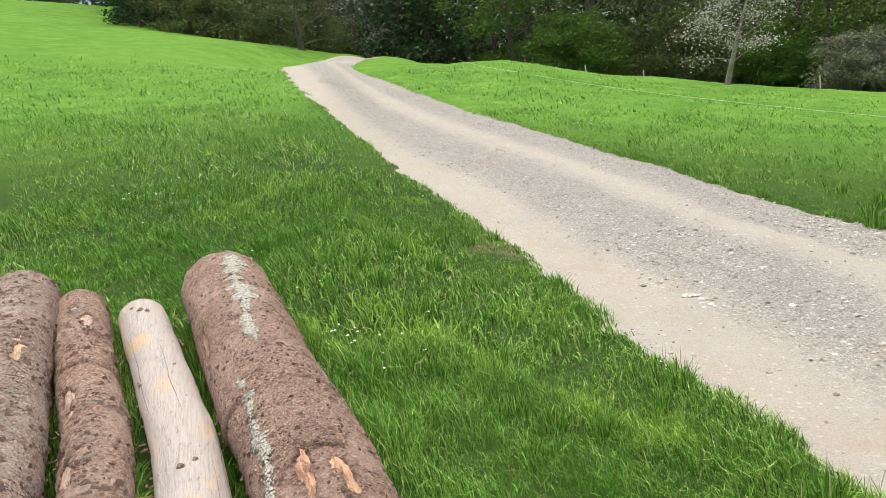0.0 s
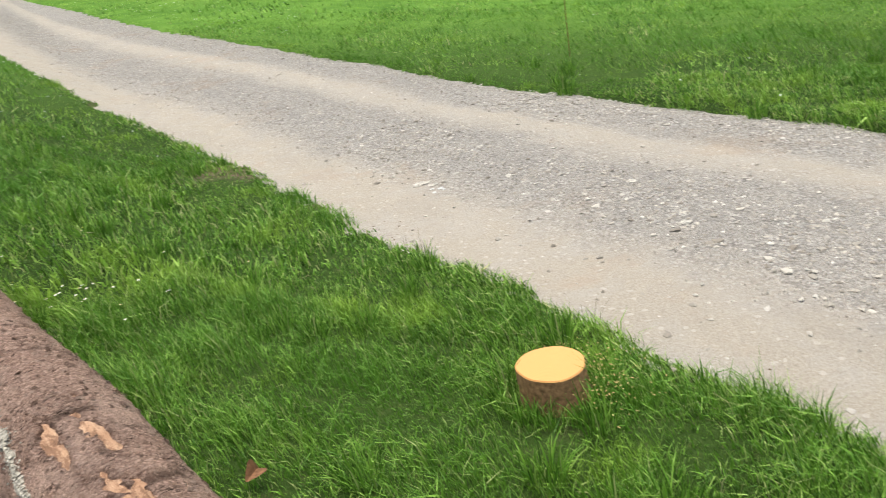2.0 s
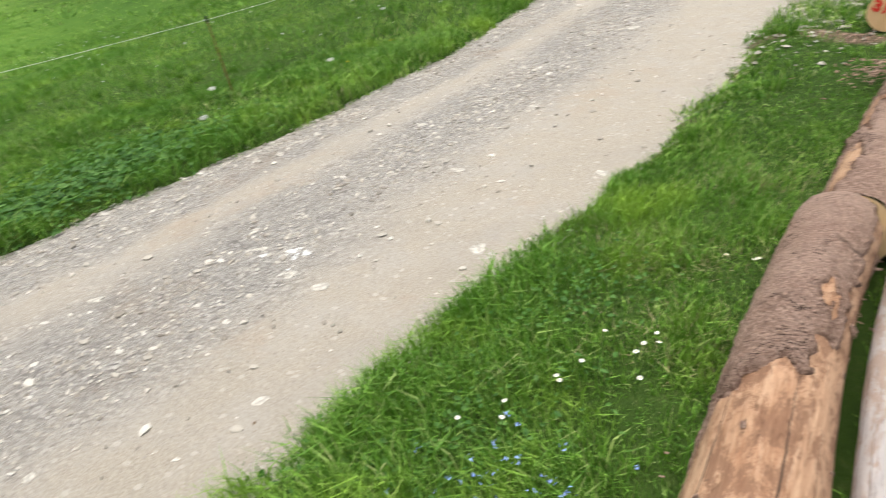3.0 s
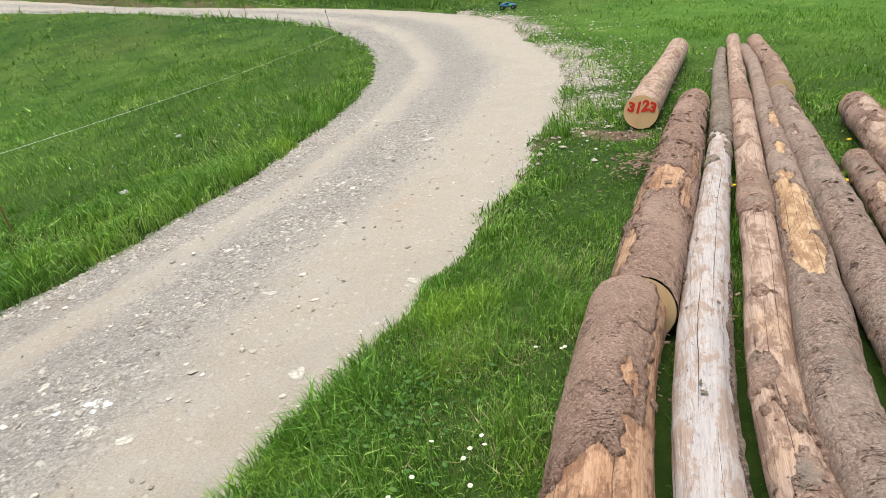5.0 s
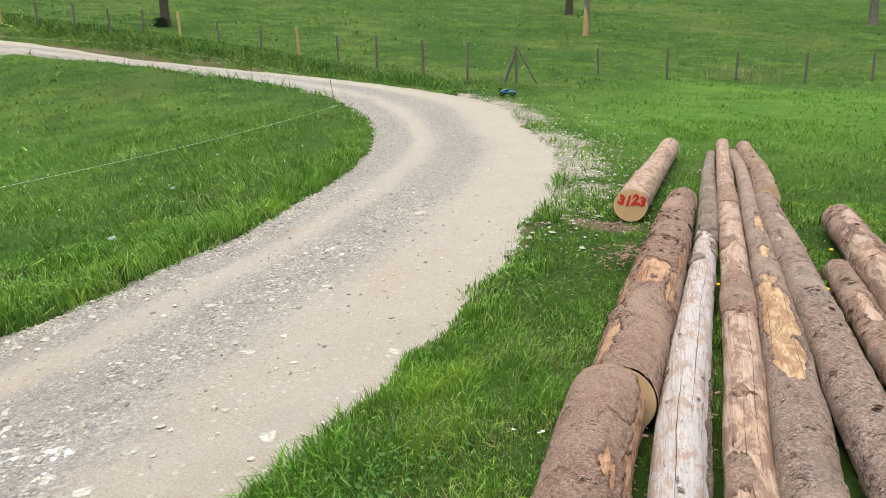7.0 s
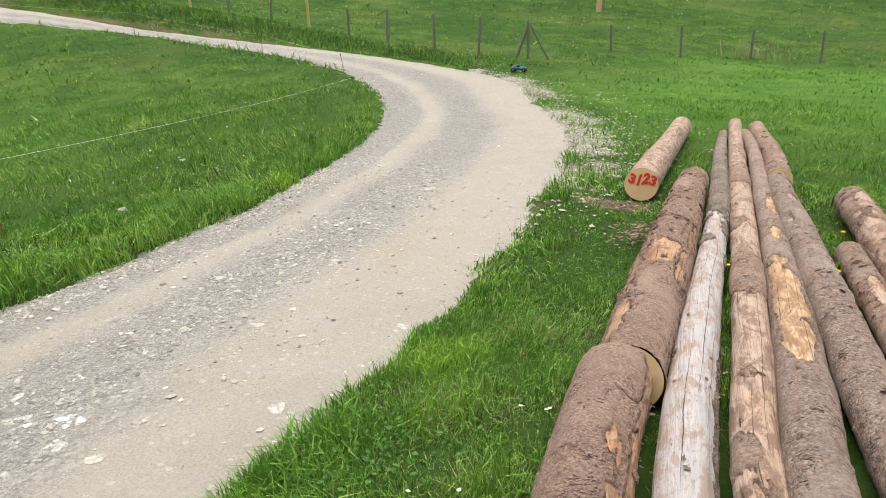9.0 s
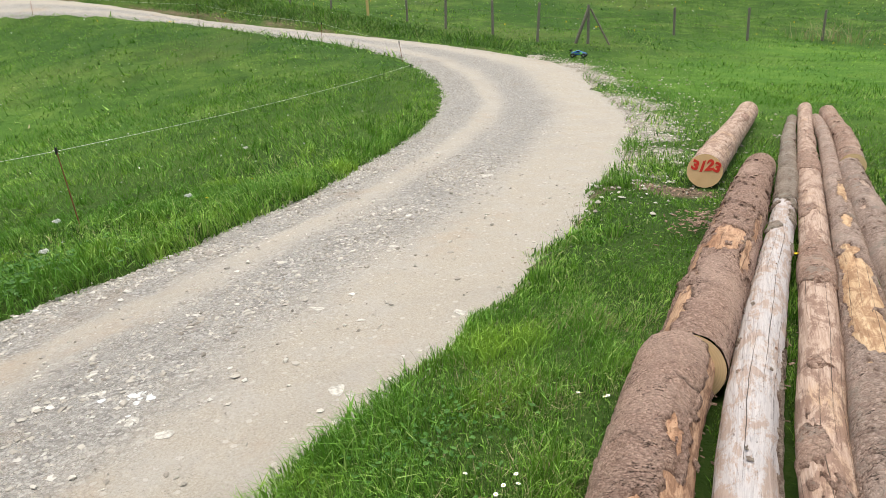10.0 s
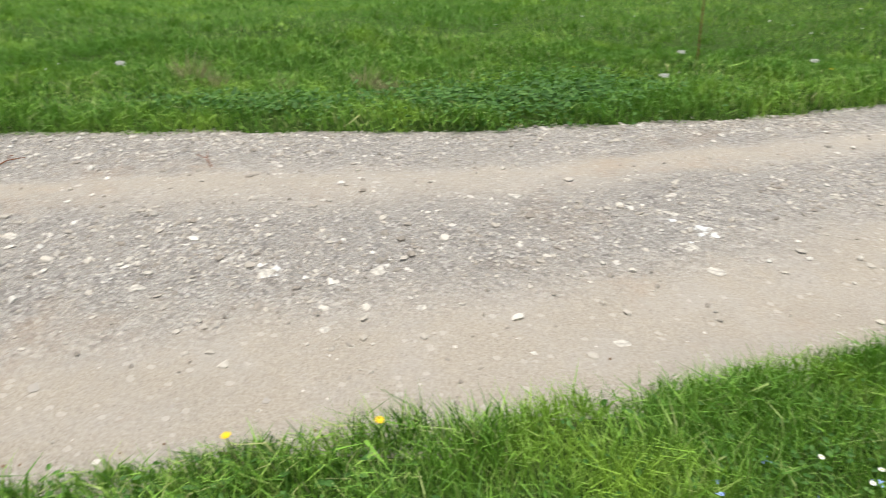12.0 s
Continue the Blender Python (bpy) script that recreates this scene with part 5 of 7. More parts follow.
def build_forest():
    far = pose(0, -600, -60)  # patterns are moved to their own place below
    kinds = {
        "beech": build_tree("beech_tree", "fresh green beech with foliage down to the grass", 12, 3.6, 0.07, 0.16, M_TRUNK, L_BRIGHT, 22, 26, 0.17, 1, flat=0.35),
        "dark": build_tree("spruce_tree", "dark green dense tree at the forest edge", 14, 3.4, 0.03, 0.2, M_TRUNK, L_DARK, 30, 20, 0.23, 2, flat=0.35),
        "bare": build_tree("budding_tree", "bare brown tree with thin branches just coming into leaf", 12, 3.6, 0.12, 0.17, M_TRUNK, L_OLIVE, 20, 9, 0.12, 3, sparse=0.75, twigs=6),
        "young": build_tree("young_tree", "slender tree with yellow-green young leaves", 12, 2.8, 0.08, 0.13, M_TRUNK, L_YELLOW, 22, 22, 0.14, 4),
        "thin": build_tree("thin_tree", "slim upright forest tree with a dark straight trunk", 14, 2.2, 0.4, 0.13, M_TRUNK, L_OLIVE, 12, 16, 0.15, 5, sparse=0.7),
        "shrub": build_tree("green_shrub", "green shrub under the forest trees", 3.2, 1.8, 0.05, 0.05, M_TRUNK, L_BRIGHT, 12, 44, 0.075, 6, stems=3, category="shrub"),
        "olive": build_tree("budding_shrub", "brownish budding shrub at the meadow edge", 4.0, 2.0, 0.05, 0.06, M_TRUNK, L_OLIVE, 12, 18, 0.11, 7, stems=3, category="shrub", twigs=5),
        "grey": build_tree("grey_shrub", "pale grey flowering shrub at the meadow edge", 2.6, 1.7, 0.05, 0.04, M_TRUNK_PALE, L_GREY, 12, 22, 0.08, 8, stems=3, category="shrub", twigs=5),
        "cherry": build_tree("wild_cherry_tree", "green wild cherry with white blossom beside the track", 8, 2.9, 0.16, 0.12, M_TRUNK, L_WHITE, 22, 20, 0.10, 9),
    }
    r = random.Random(5)
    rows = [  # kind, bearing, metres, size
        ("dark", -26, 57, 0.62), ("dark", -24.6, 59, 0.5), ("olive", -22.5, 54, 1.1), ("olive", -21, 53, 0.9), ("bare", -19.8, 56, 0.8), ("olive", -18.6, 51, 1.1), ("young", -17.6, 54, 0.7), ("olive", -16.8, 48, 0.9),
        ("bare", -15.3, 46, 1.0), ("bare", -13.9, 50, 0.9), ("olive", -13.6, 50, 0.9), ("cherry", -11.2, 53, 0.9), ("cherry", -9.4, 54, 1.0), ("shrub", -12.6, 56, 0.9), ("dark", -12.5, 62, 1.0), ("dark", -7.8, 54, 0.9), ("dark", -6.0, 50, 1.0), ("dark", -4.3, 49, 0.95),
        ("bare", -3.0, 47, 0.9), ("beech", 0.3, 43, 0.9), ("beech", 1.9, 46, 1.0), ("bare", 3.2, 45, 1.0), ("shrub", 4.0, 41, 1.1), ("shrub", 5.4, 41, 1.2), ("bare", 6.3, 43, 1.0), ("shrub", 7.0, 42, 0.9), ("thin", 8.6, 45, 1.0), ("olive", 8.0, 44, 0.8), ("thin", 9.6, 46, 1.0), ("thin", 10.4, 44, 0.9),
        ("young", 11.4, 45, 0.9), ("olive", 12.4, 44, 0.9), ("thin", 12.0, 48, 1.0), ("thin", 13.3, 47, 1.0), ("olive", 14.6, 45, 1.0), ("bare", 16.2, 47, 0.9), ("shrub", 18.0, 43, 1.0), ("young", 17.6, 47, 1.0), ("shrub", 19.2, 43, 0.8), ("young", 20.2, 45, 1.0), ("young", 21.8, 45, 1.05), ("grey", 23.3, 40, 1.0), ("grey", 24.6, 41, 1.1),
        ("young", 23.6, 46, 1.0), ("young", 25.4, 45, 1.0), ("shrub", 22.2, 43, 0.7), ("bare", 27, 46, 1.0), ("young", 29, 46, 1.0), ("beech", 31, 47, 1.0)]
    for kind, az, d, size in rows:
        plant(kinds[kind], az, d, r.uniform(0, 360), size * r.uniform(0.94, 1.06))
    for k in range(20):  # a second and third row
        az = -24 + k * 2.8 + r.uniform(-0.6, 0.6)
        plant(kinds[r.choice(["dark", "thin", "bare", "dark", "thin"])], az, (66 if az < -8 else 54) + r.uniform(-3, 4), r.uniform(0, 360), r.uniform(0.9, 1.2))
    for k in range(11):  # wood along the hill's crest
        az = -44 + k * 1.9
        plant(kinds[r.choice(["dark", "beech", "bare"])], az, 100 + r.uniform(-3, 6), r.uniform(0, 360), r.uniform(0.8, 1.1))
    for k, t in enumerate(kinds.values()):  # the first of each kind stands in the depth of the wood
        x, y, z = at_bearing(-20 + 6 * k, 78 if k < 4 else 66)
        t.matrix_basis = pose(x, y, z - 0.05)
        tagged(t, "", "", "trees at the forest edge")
    # the depth of the wood, too far to tell leaf from leaf
    g = np.random.default_rng(12)
    n = 2300
    az, d = np.radians(g.uniform(-48, 40, n)), g.uniform(72, 92, n)
    d = np.where(az > radians(-10), d - 14, d)
    d = np.where(az < radians(-27), d + 38, d)
    x, y = d * np.sin(az), d * np.cos(az)
    c = np.stack([x, y, ground_z(x, y) + g.uniform(-1, 13, n)], 1)
    V, F = leaf_cloud(c, np.full(n, 1.3), 22, 0.45, 13)
    tagged(np_part("far_woods", V, F, L_DARK), "dark depth of the mixed wood behind the forest edge", "forest", "", "stuff")
    # the apple tree in the meadow
    apple = build_tree("apple_tree", "old leaning apple tree with pinkish white blossom in the meadow", 4.8, 2.3, 0.36, 0.13, M_TRUNK_PALE, L_APPLE, 20, 18, 0.07, 21, lean=(1.7, 0.3), twigs=5, sparse=0.95)
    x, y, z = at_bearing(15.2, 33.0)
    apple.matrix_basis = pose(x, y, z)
    apple.scale = (0.9, 0.9, 0.9)


build_forest()


def build_slope_trees():
    """Trees on the slope beyond the fence, of which the trunks show."""
    for k, (x, y, h, r, label, m) in enumerate(((32.36, -18.6, 8, 0.2, "dark fruit tree on the slope with shoots round its foot", M_TRUNK), (19.7, -34.0, 8, 0.17, "fruit tree with a pale torn trunk base on the slope", M_TRUNK_PALE),
                                                (25.2, -41.5, 9, 0.22, "dark fruit tree standing behind another on the slope", M_TRUNK), (9.9, -49.0, 9, 0.24, "grey fruit tree on the upper slope", M_TRUNK_PALE))):
        t = build_tree("fruit_tree", label, h, 2.6, 0.42, r, m, L_YELLOW, 16, 18, 0.10, 40 + k, lean=((0.3, 0.1), (0.5, -0.2), (0, 0), (0.8, 0.6))[k])
        t.matrix_basis = pose(x, y, float(ground_z(x, y)))
        if k == 1:
            bm = bmesh.new()
            tube(bm, [Vector((-0.03, 0.12, -0.1)), Vector((-0.03, 0.10, 0.4)), Vector((0.0, 0.10, 0.9)), Vector((0.05, 0.10, 1.3))], [0.15, 0.14, 0.11, 0.05], 9)
            part("torn_base", bm, M_POST_NEW, t, "pale torn wood without bark")
    s = build_tree("root_shoots", "leafy shoots round the foot of a fruit tree", 0.9, 0.7, 0.05, 0.02, M_TRUNK, L_DARK, 10, 14, 0.08, 50, stems=4, category="shrub")
    s.matrix_basis = pose(32.3, -18.3, float(ground_z(32.3, -18.3)))
    s.scale = (0.42, 0.42, 0.42)


build_slope_trees()


# ---- fences ----
def build_wire_fence():
    fence = empty("wire_fence", pose(14, -19.3, float(ground_z(14, -19.3))))
    tagged(fence, "old wooden post fence with a few new yellow posts", "fence")
    inv = fence.matrix_basis.inverted()
    spots = [(32.64, -11.86, 1, 0.9), (31.23, -12.63, 0, 0.92), (29.87, -13.39, 0, 0.94), (28.8, -14.21, 0, 0.8), (27.94, -15.07, 0, 0.82), (26.64, -15.82, 1, 0.92), (25.69, -16.83, 0, 0.8), (24.5, -17.87, 0, 0.9), (23.2, -18.6, 1, 1.05),
             (20.9, -18.5, 0, 0.88), (18.93, -18.45, 0, 1.06), (16.97, -18.64, 0, 1.09), (14.87, -18.28, 0, 1.14), (13.75, -19.3, 0, 1.12), (13.4, -23.8, 0, 0.9), (11.35, -24.9, 0, 1.04), (9.8, -27.2, 0, 1.0), (7.75, -28.1, 0, 1.06), (5.9, -29.2, 0, 0.98),
             (3.6, -29.2, 0, 1.0), (1.3, -29.8, 0, 1.0), (-1.2, -30.2, 0, 1.0)]
    r = random.Random(3)
    feet = [float(turf_z(x, y)[0]) for x, y, fresh, h in spots]
    for (x, y, fresh, h), z in zip(spots, feet):
        rad = 0.042 if not fresh else 0.056
        bm = bmesh.new()
        lean = Vector((r.uniform(-0.05, 0.05), r.uniform(-0.05, 0.05), 0))
        tube(bm, [inv @ (Vector((x, y, z)) + lean * t + Vector((0, 0, t * h - (0.2 if t == 0 else 0)))) for t in (0, 0.3, 0.7, 0.97, 1.0)], [rad * 1.05, rad, rad * 0.97, rad * 0.95, rad * 0.7], 8)
        part("post", bm, M_POST_NEW if fresh else M_POST, fence, "new pale yellow post" if fresh else "")
    for dx, dy in ((0.33, 0.22), (-0.56, -0.39)):  # two struts hold the corner post
        x, y = 13.75, -19.3
        bm = bmesh.new()
        a, b = Vector((x + dx, y + dy, float(ground_z(x + dx, y + dy)) - 0.1)), Vector((x + dx * 0.06, y + dy * 0.06, float(ground_z(x, y)) + 1.0))
        tube(bm, [inv @ a, inv @ a.lerp(b, 0.5), inv @ b], [0.05 if dx > 0 else 0.03] * 3, 7)
        part("strut", bm, M_POST, fence)
    for h in (0.40, 0.72):
        bm = bmesh.new()
        tube(bm, [inv @ Vector((x, y, z + h)) for (x, y, _, _), z in zip(spots, feet)], [0.0025] * len(spots), 4)
        part("wire", bm, M_POST, fence)


def build_electric_fence():
    fence = empty("electric_fence", pose(7.55, -2.28, float(ground_z(7.55, -2.28))))
    tagged(fence, "thin white electric fence cord on slim rusty stakes", "fence")
    inv = fence.matrix_basis.inverted()
    spots = [(-2.1, 31.0, 0.3, 0, 0), (0.44, 22.63, 0.36, 0.0, 0.0), (4.38, 9.37, 0.82, 0.10, 0.06), (7.55, -2.28, 0.74, 0.16, 0.05), (13.2, -11.57, 0.08, 0.0, 0.0), (14.03, -12.11, 0.46, 0.06, 0.06), (17.6, -12.35, 0.6, -0.05, 0), (23.9, -12.1, 0.7, 0.04, 0), (31, -9.3, 0.75, 0, 0), (44, -2.5, 0.75, 0, 0)]
    tops = []
    for x, y, h, lx, ly in spots:
        z = float(ground_z(x, y))
        top = Vector((x + lx, y + ly, z + h))
        tops.append(top - Vector((0, 0, 0.03)))
        bm = bmesh.new()
        foot = Vector((x, y, z - 0.15))
        tube(bm, [inv @ foot, inv @ foot.lerp(top, 0.5), inv @ top], [0.006, 0.006, 0.005], 6)
        part("stake", bm, M_RUST, fence)
        bm = bmesh.new()
        tube(bm, [inv @ (top - Vector((0, 0, 0.06))), inv @ (top - Vector((0, 0, 0.03))), inv @ (top + Vector((0, 0, 0.004)))], [0.011, 0.014, 0.010], 8)
        part("insulator", bm, M_BLACK, fence, "black plastic insulator")
    for a, b in zip(tops, tops[1:]):
        bm = bmesh.new()
        sag = 0.006 * (b - a).length
        n = 16
        tube(bm, [inv @ (a.lerp(b, t / n) - Vector((0, 0, sag * 4 * (t / n) * (1 - t / n)))) for t in range(n + 1)], [0.0018] * (n + 1), 5)
        part("cord", bm, M_TAPE, fence)
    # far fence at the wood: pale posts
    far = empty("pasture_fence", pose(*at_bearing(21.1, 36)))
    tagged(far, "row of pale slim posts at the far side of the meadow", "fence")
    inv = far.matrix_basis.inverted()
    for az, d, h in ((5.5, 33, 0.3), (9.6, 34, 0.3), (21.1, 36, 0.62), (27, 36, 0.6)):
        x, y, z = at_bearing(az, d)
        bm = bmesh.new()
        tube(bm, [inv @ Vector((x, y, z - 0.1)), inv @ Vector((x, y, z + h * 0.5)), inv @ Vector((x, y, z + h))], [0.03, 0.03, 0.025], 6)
        part("post", bm, M_PALE, far)


M_BLACK = plain("black_plastic", (0.02, 0.02, 0.022), 0.5)
M_PALE = plain("pale_post", (0.62, 0.56, 0.46), 0.7)
build_wire_fence()
build_electric_fence()


# ---- stones on the track ----
def stone_material(name, stops):
    m, nt, b = mat(name, 0.9, 0.2)
    c = ramp(nt, island(nt), stops)
    c = mix(nt, maths(nt, "MULTIPLY", noise_tex(nt, coords(nt), 60, 4), 0.5), c, (0.40, 0.34, 0.27))
    nt.links.new(c, b.inputs["Base Color"])
    bump(nt, b, noise_tex(nt, coords(nt), 150, 3), 0.4, 0.003)
    return m


M_GRAVEL = stone_material("limestone_gravel", [(0.0, (0.20, 0.180, 0.160)), (0.3, (0.40, 0.370, 0.330)), (0.7, (0.56, 0.525, 0.475)), (0.92, (0.70, 0.665, 0.61)), (1.0, (0.82, 0.80, 0.76))])
M_BED = stone_material("bedded_limestone", [(0.0, (0.34, 0.32, 0.30)), (0.5, (0.52, 0.495, 0.465)), (1.0, (0.74, 0.71, 0.67))])
M_STONE = plain("pale_limestone", (0.47, 0.44, 0.395), 0.85, 0.2, 0, 0.4, 45)
ICO = bmesh.new()
bmesh.ops.create_icosphere(ICO, subdivisions=1, radius=1.0)
ICO_V = np.array([v.co[:] for v in ICO.verts])
ICO_F = np.array([[v.index for v in f.verts] for f in ICO.faces])
ICO.free()
OCT_V = np.array([(1, 0, 0), (-1, 0, 0), (0, 1, 0), (0, -1, 0), (0, 0, 1), (0, 0, -1)], float)
OCT_F = np.array([(0, 2, 4), (2, 1, 4), (1, 3, 4), (3, 0, 4), (2, 0, 5), (1, 2, 5), (3, 1, 5), (0, 3, 5)])


def pebbles(n, lo, hi, seed, shape, y0, y1, weight, low=1.0):
    g = np.random.default_rng(seed)
    k = np.where((road_mid[:, 1] > y0) & (road_mid[:, 1] < y1) & (road_mid[:, 0] < 16))[0]
    i = g.choice(k, n)
    v = g.uniform(-0.02, 1.02, n)
    keep = g.uniform(size=n) < weight(lane(v + 0.05 * wobble(W_EDGE[i, 0], W_EDGE[i, 1], 0.9, 4), W_EDGE[i, 1]), W_EDGE[i], g)
    i, v = i[keep], v[keep]
    n = len(i)
    p = W_EDGE[i] * (1 - v)[:, None] + E_EDGE[i] * v[:, None] + g.normal(0, 0.07, (n, 2))
    s = lo * (hi / lo) ** (g.uniform(size=n) ** 1.7)
    z = road_height(p[:, 0], p[:, 1], v) + s * 0.12
    V0, F0 = (ICO_V, ICO_F) if shape == "ico" else (OCT_V, OCT_F)
    m = len(V0)
    jit = 1 + g.uniform(-0.42, 0.42, (n, m, 1))
    S = np.stack([s * g.uniform(0.8, 1.5, n), s * g.uniform(0.7, 1.1, n), s * g.uniform(0.4, 0.8, n) * low], 1)
    V = V0[None] * jit * S[:, None, :]
    a = g.uniform(0, 2 * math.pi, n)
    c, q = np.cos(a)[:, None], np.sin(a)[:, None]
    V = np.stack([V[..., 0] * c - V[..., 1] * q, V[..., 0] * q + V[..., 1] * c, V[..., 2]], -1)
    V += np.stack([p[:, 0], p[:, 1], z], 1)[:, None, :]
    F = (F0[None] + (np.arange(n) * m)[:, None, None]).reshape(-1, 3)
    return V.reshape(-1, 3), F


def bedded_weight(v, p, g):
    return (0.5 + 0.5 * fractal(p[:, 0] * 2 + v * 5, p[:, 1] * 2, 1.2, 9, 3)) * np.where(v < 0.25, 0.4, 1)


def rim_weight(v, p, g):
    return np.maximum(np.exp(-(v / 0.03) ** 2), 0.5 * np.exp(-((v - 1) / 0.03) ** 2)) * (0.6 + 0.6 * fractal(p[:, 0], p[:, 1], 0.6, 15, 3))


def east_weight(v, p, g):
    return sstep(0.82, 0.90, v) * np.clip(0.55 + 0.6 * fractal(p[:, 0], p[:, 1], 0.4, 21, 3), 0, 1)


def gravel_weight(v, p, g):
    mid = np.exp(-((v - 0.46) / 0.13) ** 2)
    far = sstep(0.77, 0.86, v)
    return 0.028 + 0.93 * np.maximum(mid, far) * np.clip(0.65 + 0.5 * fractal(p[:, 0] + v, p[:, 1], 0.5, 6, 3), 0, 1)


def build_gravel():
    for n, lo, hi, seed, shape, y0, y1 in ((7000, 0.011, 0.023, 1, "ico", -6.5, 7.5), (58000, 0.0055, 0.014, 5, "oct", -6, 7), (12000, 0.0038, 0.007, 2, "oct", -5, 6), (24000, 0.007, 0.017, 3, "oct", -15, -5), (24000, 0.008, 0.019, 4, "oct", 6, 22)):
        V, F = pebbles(n, lo, hi, seed, shape, y0, y1, gravel_weight)
        tagged(np_part("gravel", V, F, M_GRAVEL), "loose grey limestone gravel on the track", "gravel", "", "stuff")
    V, F = pebbles(1500, 0.006, 0.024, 6, "ico", -9, 10, bedded_weight, 0.25)
    tagged(np_part("gravel", V, F, M_BED), "pale flat stones bedded in the track", "gravel", "", "stuff")
    V, F = pebbles(16000, 0.006, 0.019, 8, "oct", -9, 9, east_weight, 0.7)
    tagged(np_part("gravel", V, F, M_BED), "pale grey limestone chips along the field side of the track", "gravel", "", "stuff")
    V, F = pebbles(9000, 0.003, 0.011, 7, "oct", -7, 9, rim_weight)
    tagged(np_part("soil_crumbs", V, F, M_SOIL), "crumbs of brown soil along the track edge", "soil", "", "stuff")
    g = np.random.default_rng(9)
    # stones in the turf outside the bend
    n = 60000
    x, y = g.uniform(2.5, 13, n), g.uniform(-17, -4, n)
    keep = (g.uniform(size=n) < gravel_spill(x, y) * 0.9) & (road_side(x, y)[0] > -0.1)
    x, y = x[keep], y[keep]
    n = len(x)
    s = 0.007 * 4 ** (g.uniform(size=n) ** 2)
    V = OCT_V[None] * (1 + g.uniform(-0.25, 0.25, (n, 6, 1))) * np.stack([s * 1.3, s, s * 0.6], 1)[:, None, :]
    V += np.stack([x, y, turf_z(x, y) + 0.012], 1)[:, None, :]
    tagged(np_part("gravel", V.reshape(-1, 3), (OCT_F[None] + (np.arange(n) * 6)[:, None, None]).reshape(-1, 3), M_GRAVEL), "grey stones spilled into the turf beside the bend", "gravel", "", "stuff")


def build_stones():
    r = random.Random(8)
    spots = [(3.93, -0.27, 0.045, 0.5), (2.86, 1.27, 0.042, 0.55), (3.02, 0.81, 0.045, 0.4), (2.58, -0.56, 0.04, 0.2), (1.29, 5.6, 0.09, 0.25), (1.36, 5.5, 0.05, 0.3),
             (2.32, 3.71, 0.05, 0.5), (2.09, 1.55, 0.035, 0.4), (5.29, -5.36, 0.09, 0.2), (5.16, -1.73, 0.045, 0.5), (2.78, 0.16, 0.035, 0.3), (3.13, -1.05, 0.05, 0.2), (2.7, 2.6, 0.03, 0.5), (3.3, 2.0, 0.04, 0.4), (3.0, -2.6, 0.05, 0.2), (3.7, -2.2, 0.05, 0.25), (4.2, -3.2, 0.05, 0.3), (2.5, 4.6, 0.05, 0.3),
             (1.9, 5.3, 0.05, 0.4), (2.0, 6.2, 0.05, 0.4), (3.05, 0.35, 0.05, 0.15), (2.62, 0.5, 0.035, 0.2), (4.6, 0.9, 0.03, 0.6), (4.75, -0.6, 0.035, 0.6)]
    chalk = plain("white_chalk", (0.58, 0.585, 0.58), 0.9, 0.1, 0, 0.2, 50)
    for cx, cy, wide, count in ((3.52, -1.13, 0.04, 14), (3.36, -1.02, 0.03, 6), (3.72, -1.0, 0.05, 8), (2.81, -1.70, 0.035, 5), (3.01, 0.80, 0.04, 7), (1.39, 5.37, 0.035, 5)):  # lumps crushed to chips by wheels
        for k in range(count):
            spots.append((cx + r.gauss(0, wide), cy + r.gauss(0, wide * 0.7), r.uniform(0.014, 0.034) * (1.6 if k == 0 else 1), r.uniform(0.15, 0.3)))
    for x, y, s, flat in spots:
        white = flat < 0.3 and any(math.dist((x, y), p) < 0.2 for p in ((3.52, -1.13), (3.01, 0.80), (1.39, 5.37)))
        s *= 0.62
        off, v = road_side(np.array([x]), np.array([y]))
        z = float(road_height(np.array([x]), np.array([y]), v)[0])
        bm = bmesh.new()
        bmesh.ops.create_icosphere(bm, subdivisions=2 if s > 0.025 else 1, radius=1.0)
        ph = r.uniform(0, 9)
        for p in bm.verts:
            f = 1 + 0.35 * math.sin(3.4 * p.co.x + ph) * math.cos(3.1 * p.co.y + ph) + r.uniform(-0.24, 0.24)
            p.co = Vector((p.co.x * s * 1.25 * f, p.co.y * s * f, min(p.co.z, 0.45 + r.uniform(-0.08, 0.08)) * s * flat))
        ob = part("stone", bm, chalk if white else M_STONE)
        ob.matrix_basis = pose(x, y, z + s * flat * 0.1, 0, 0, r.uniform(0, 360))
        tagged(ob, "white chip of crushed chalky stone on the gravel track" if white else "flat pale limestone stone bedded in the gravel track" if flat < 0.35 else "pale rounded limestone stone lying on the gravel track", "stone", "larger stones on the track")


def build_twigs():
    for x, y, ln, turn, m, label in ((1.93, 1.72, 0.11, 20, M_BARK_DARK, "small dry forked twig lying on the track"), (4.45, 1.48, 0.24, 25, M_RUST, "thin reddish twig lying on the gravel"), (4.35, 2.6, 0.18, -30, M_RUST, "thin reddish twig lying on the gravel")):
        off, v = road_side(np.array([x]), np.array([y]))
        z = float(road_height(np.array([x]), np.array([y]), v)[0]) + 0.008
        bm = bmesh.new()
        tube(bm, [Vector((-ln / 2, 0, 0)), Vector((0, 0.012, 0.008)), Vector((ln / 2, -0.01, 0))], [0.004, 0.0035, 0.002], 6)
        tube(bm, [Vector((0, 0.012, 0.008)), Vector((ln * 0.2, 0.05, 0.012)), Vector((ln * 0.35, 0.06, 0.004))], [0.003, 0.0025, 0.0015], 5)
        ob = part("twig", bm, m)
        ob.matrix_basis = pose(x, y, z, 0, 0, turn)
        tagged(ob, label, "twig")


build_gravel()
build_stones()
build_twigs()


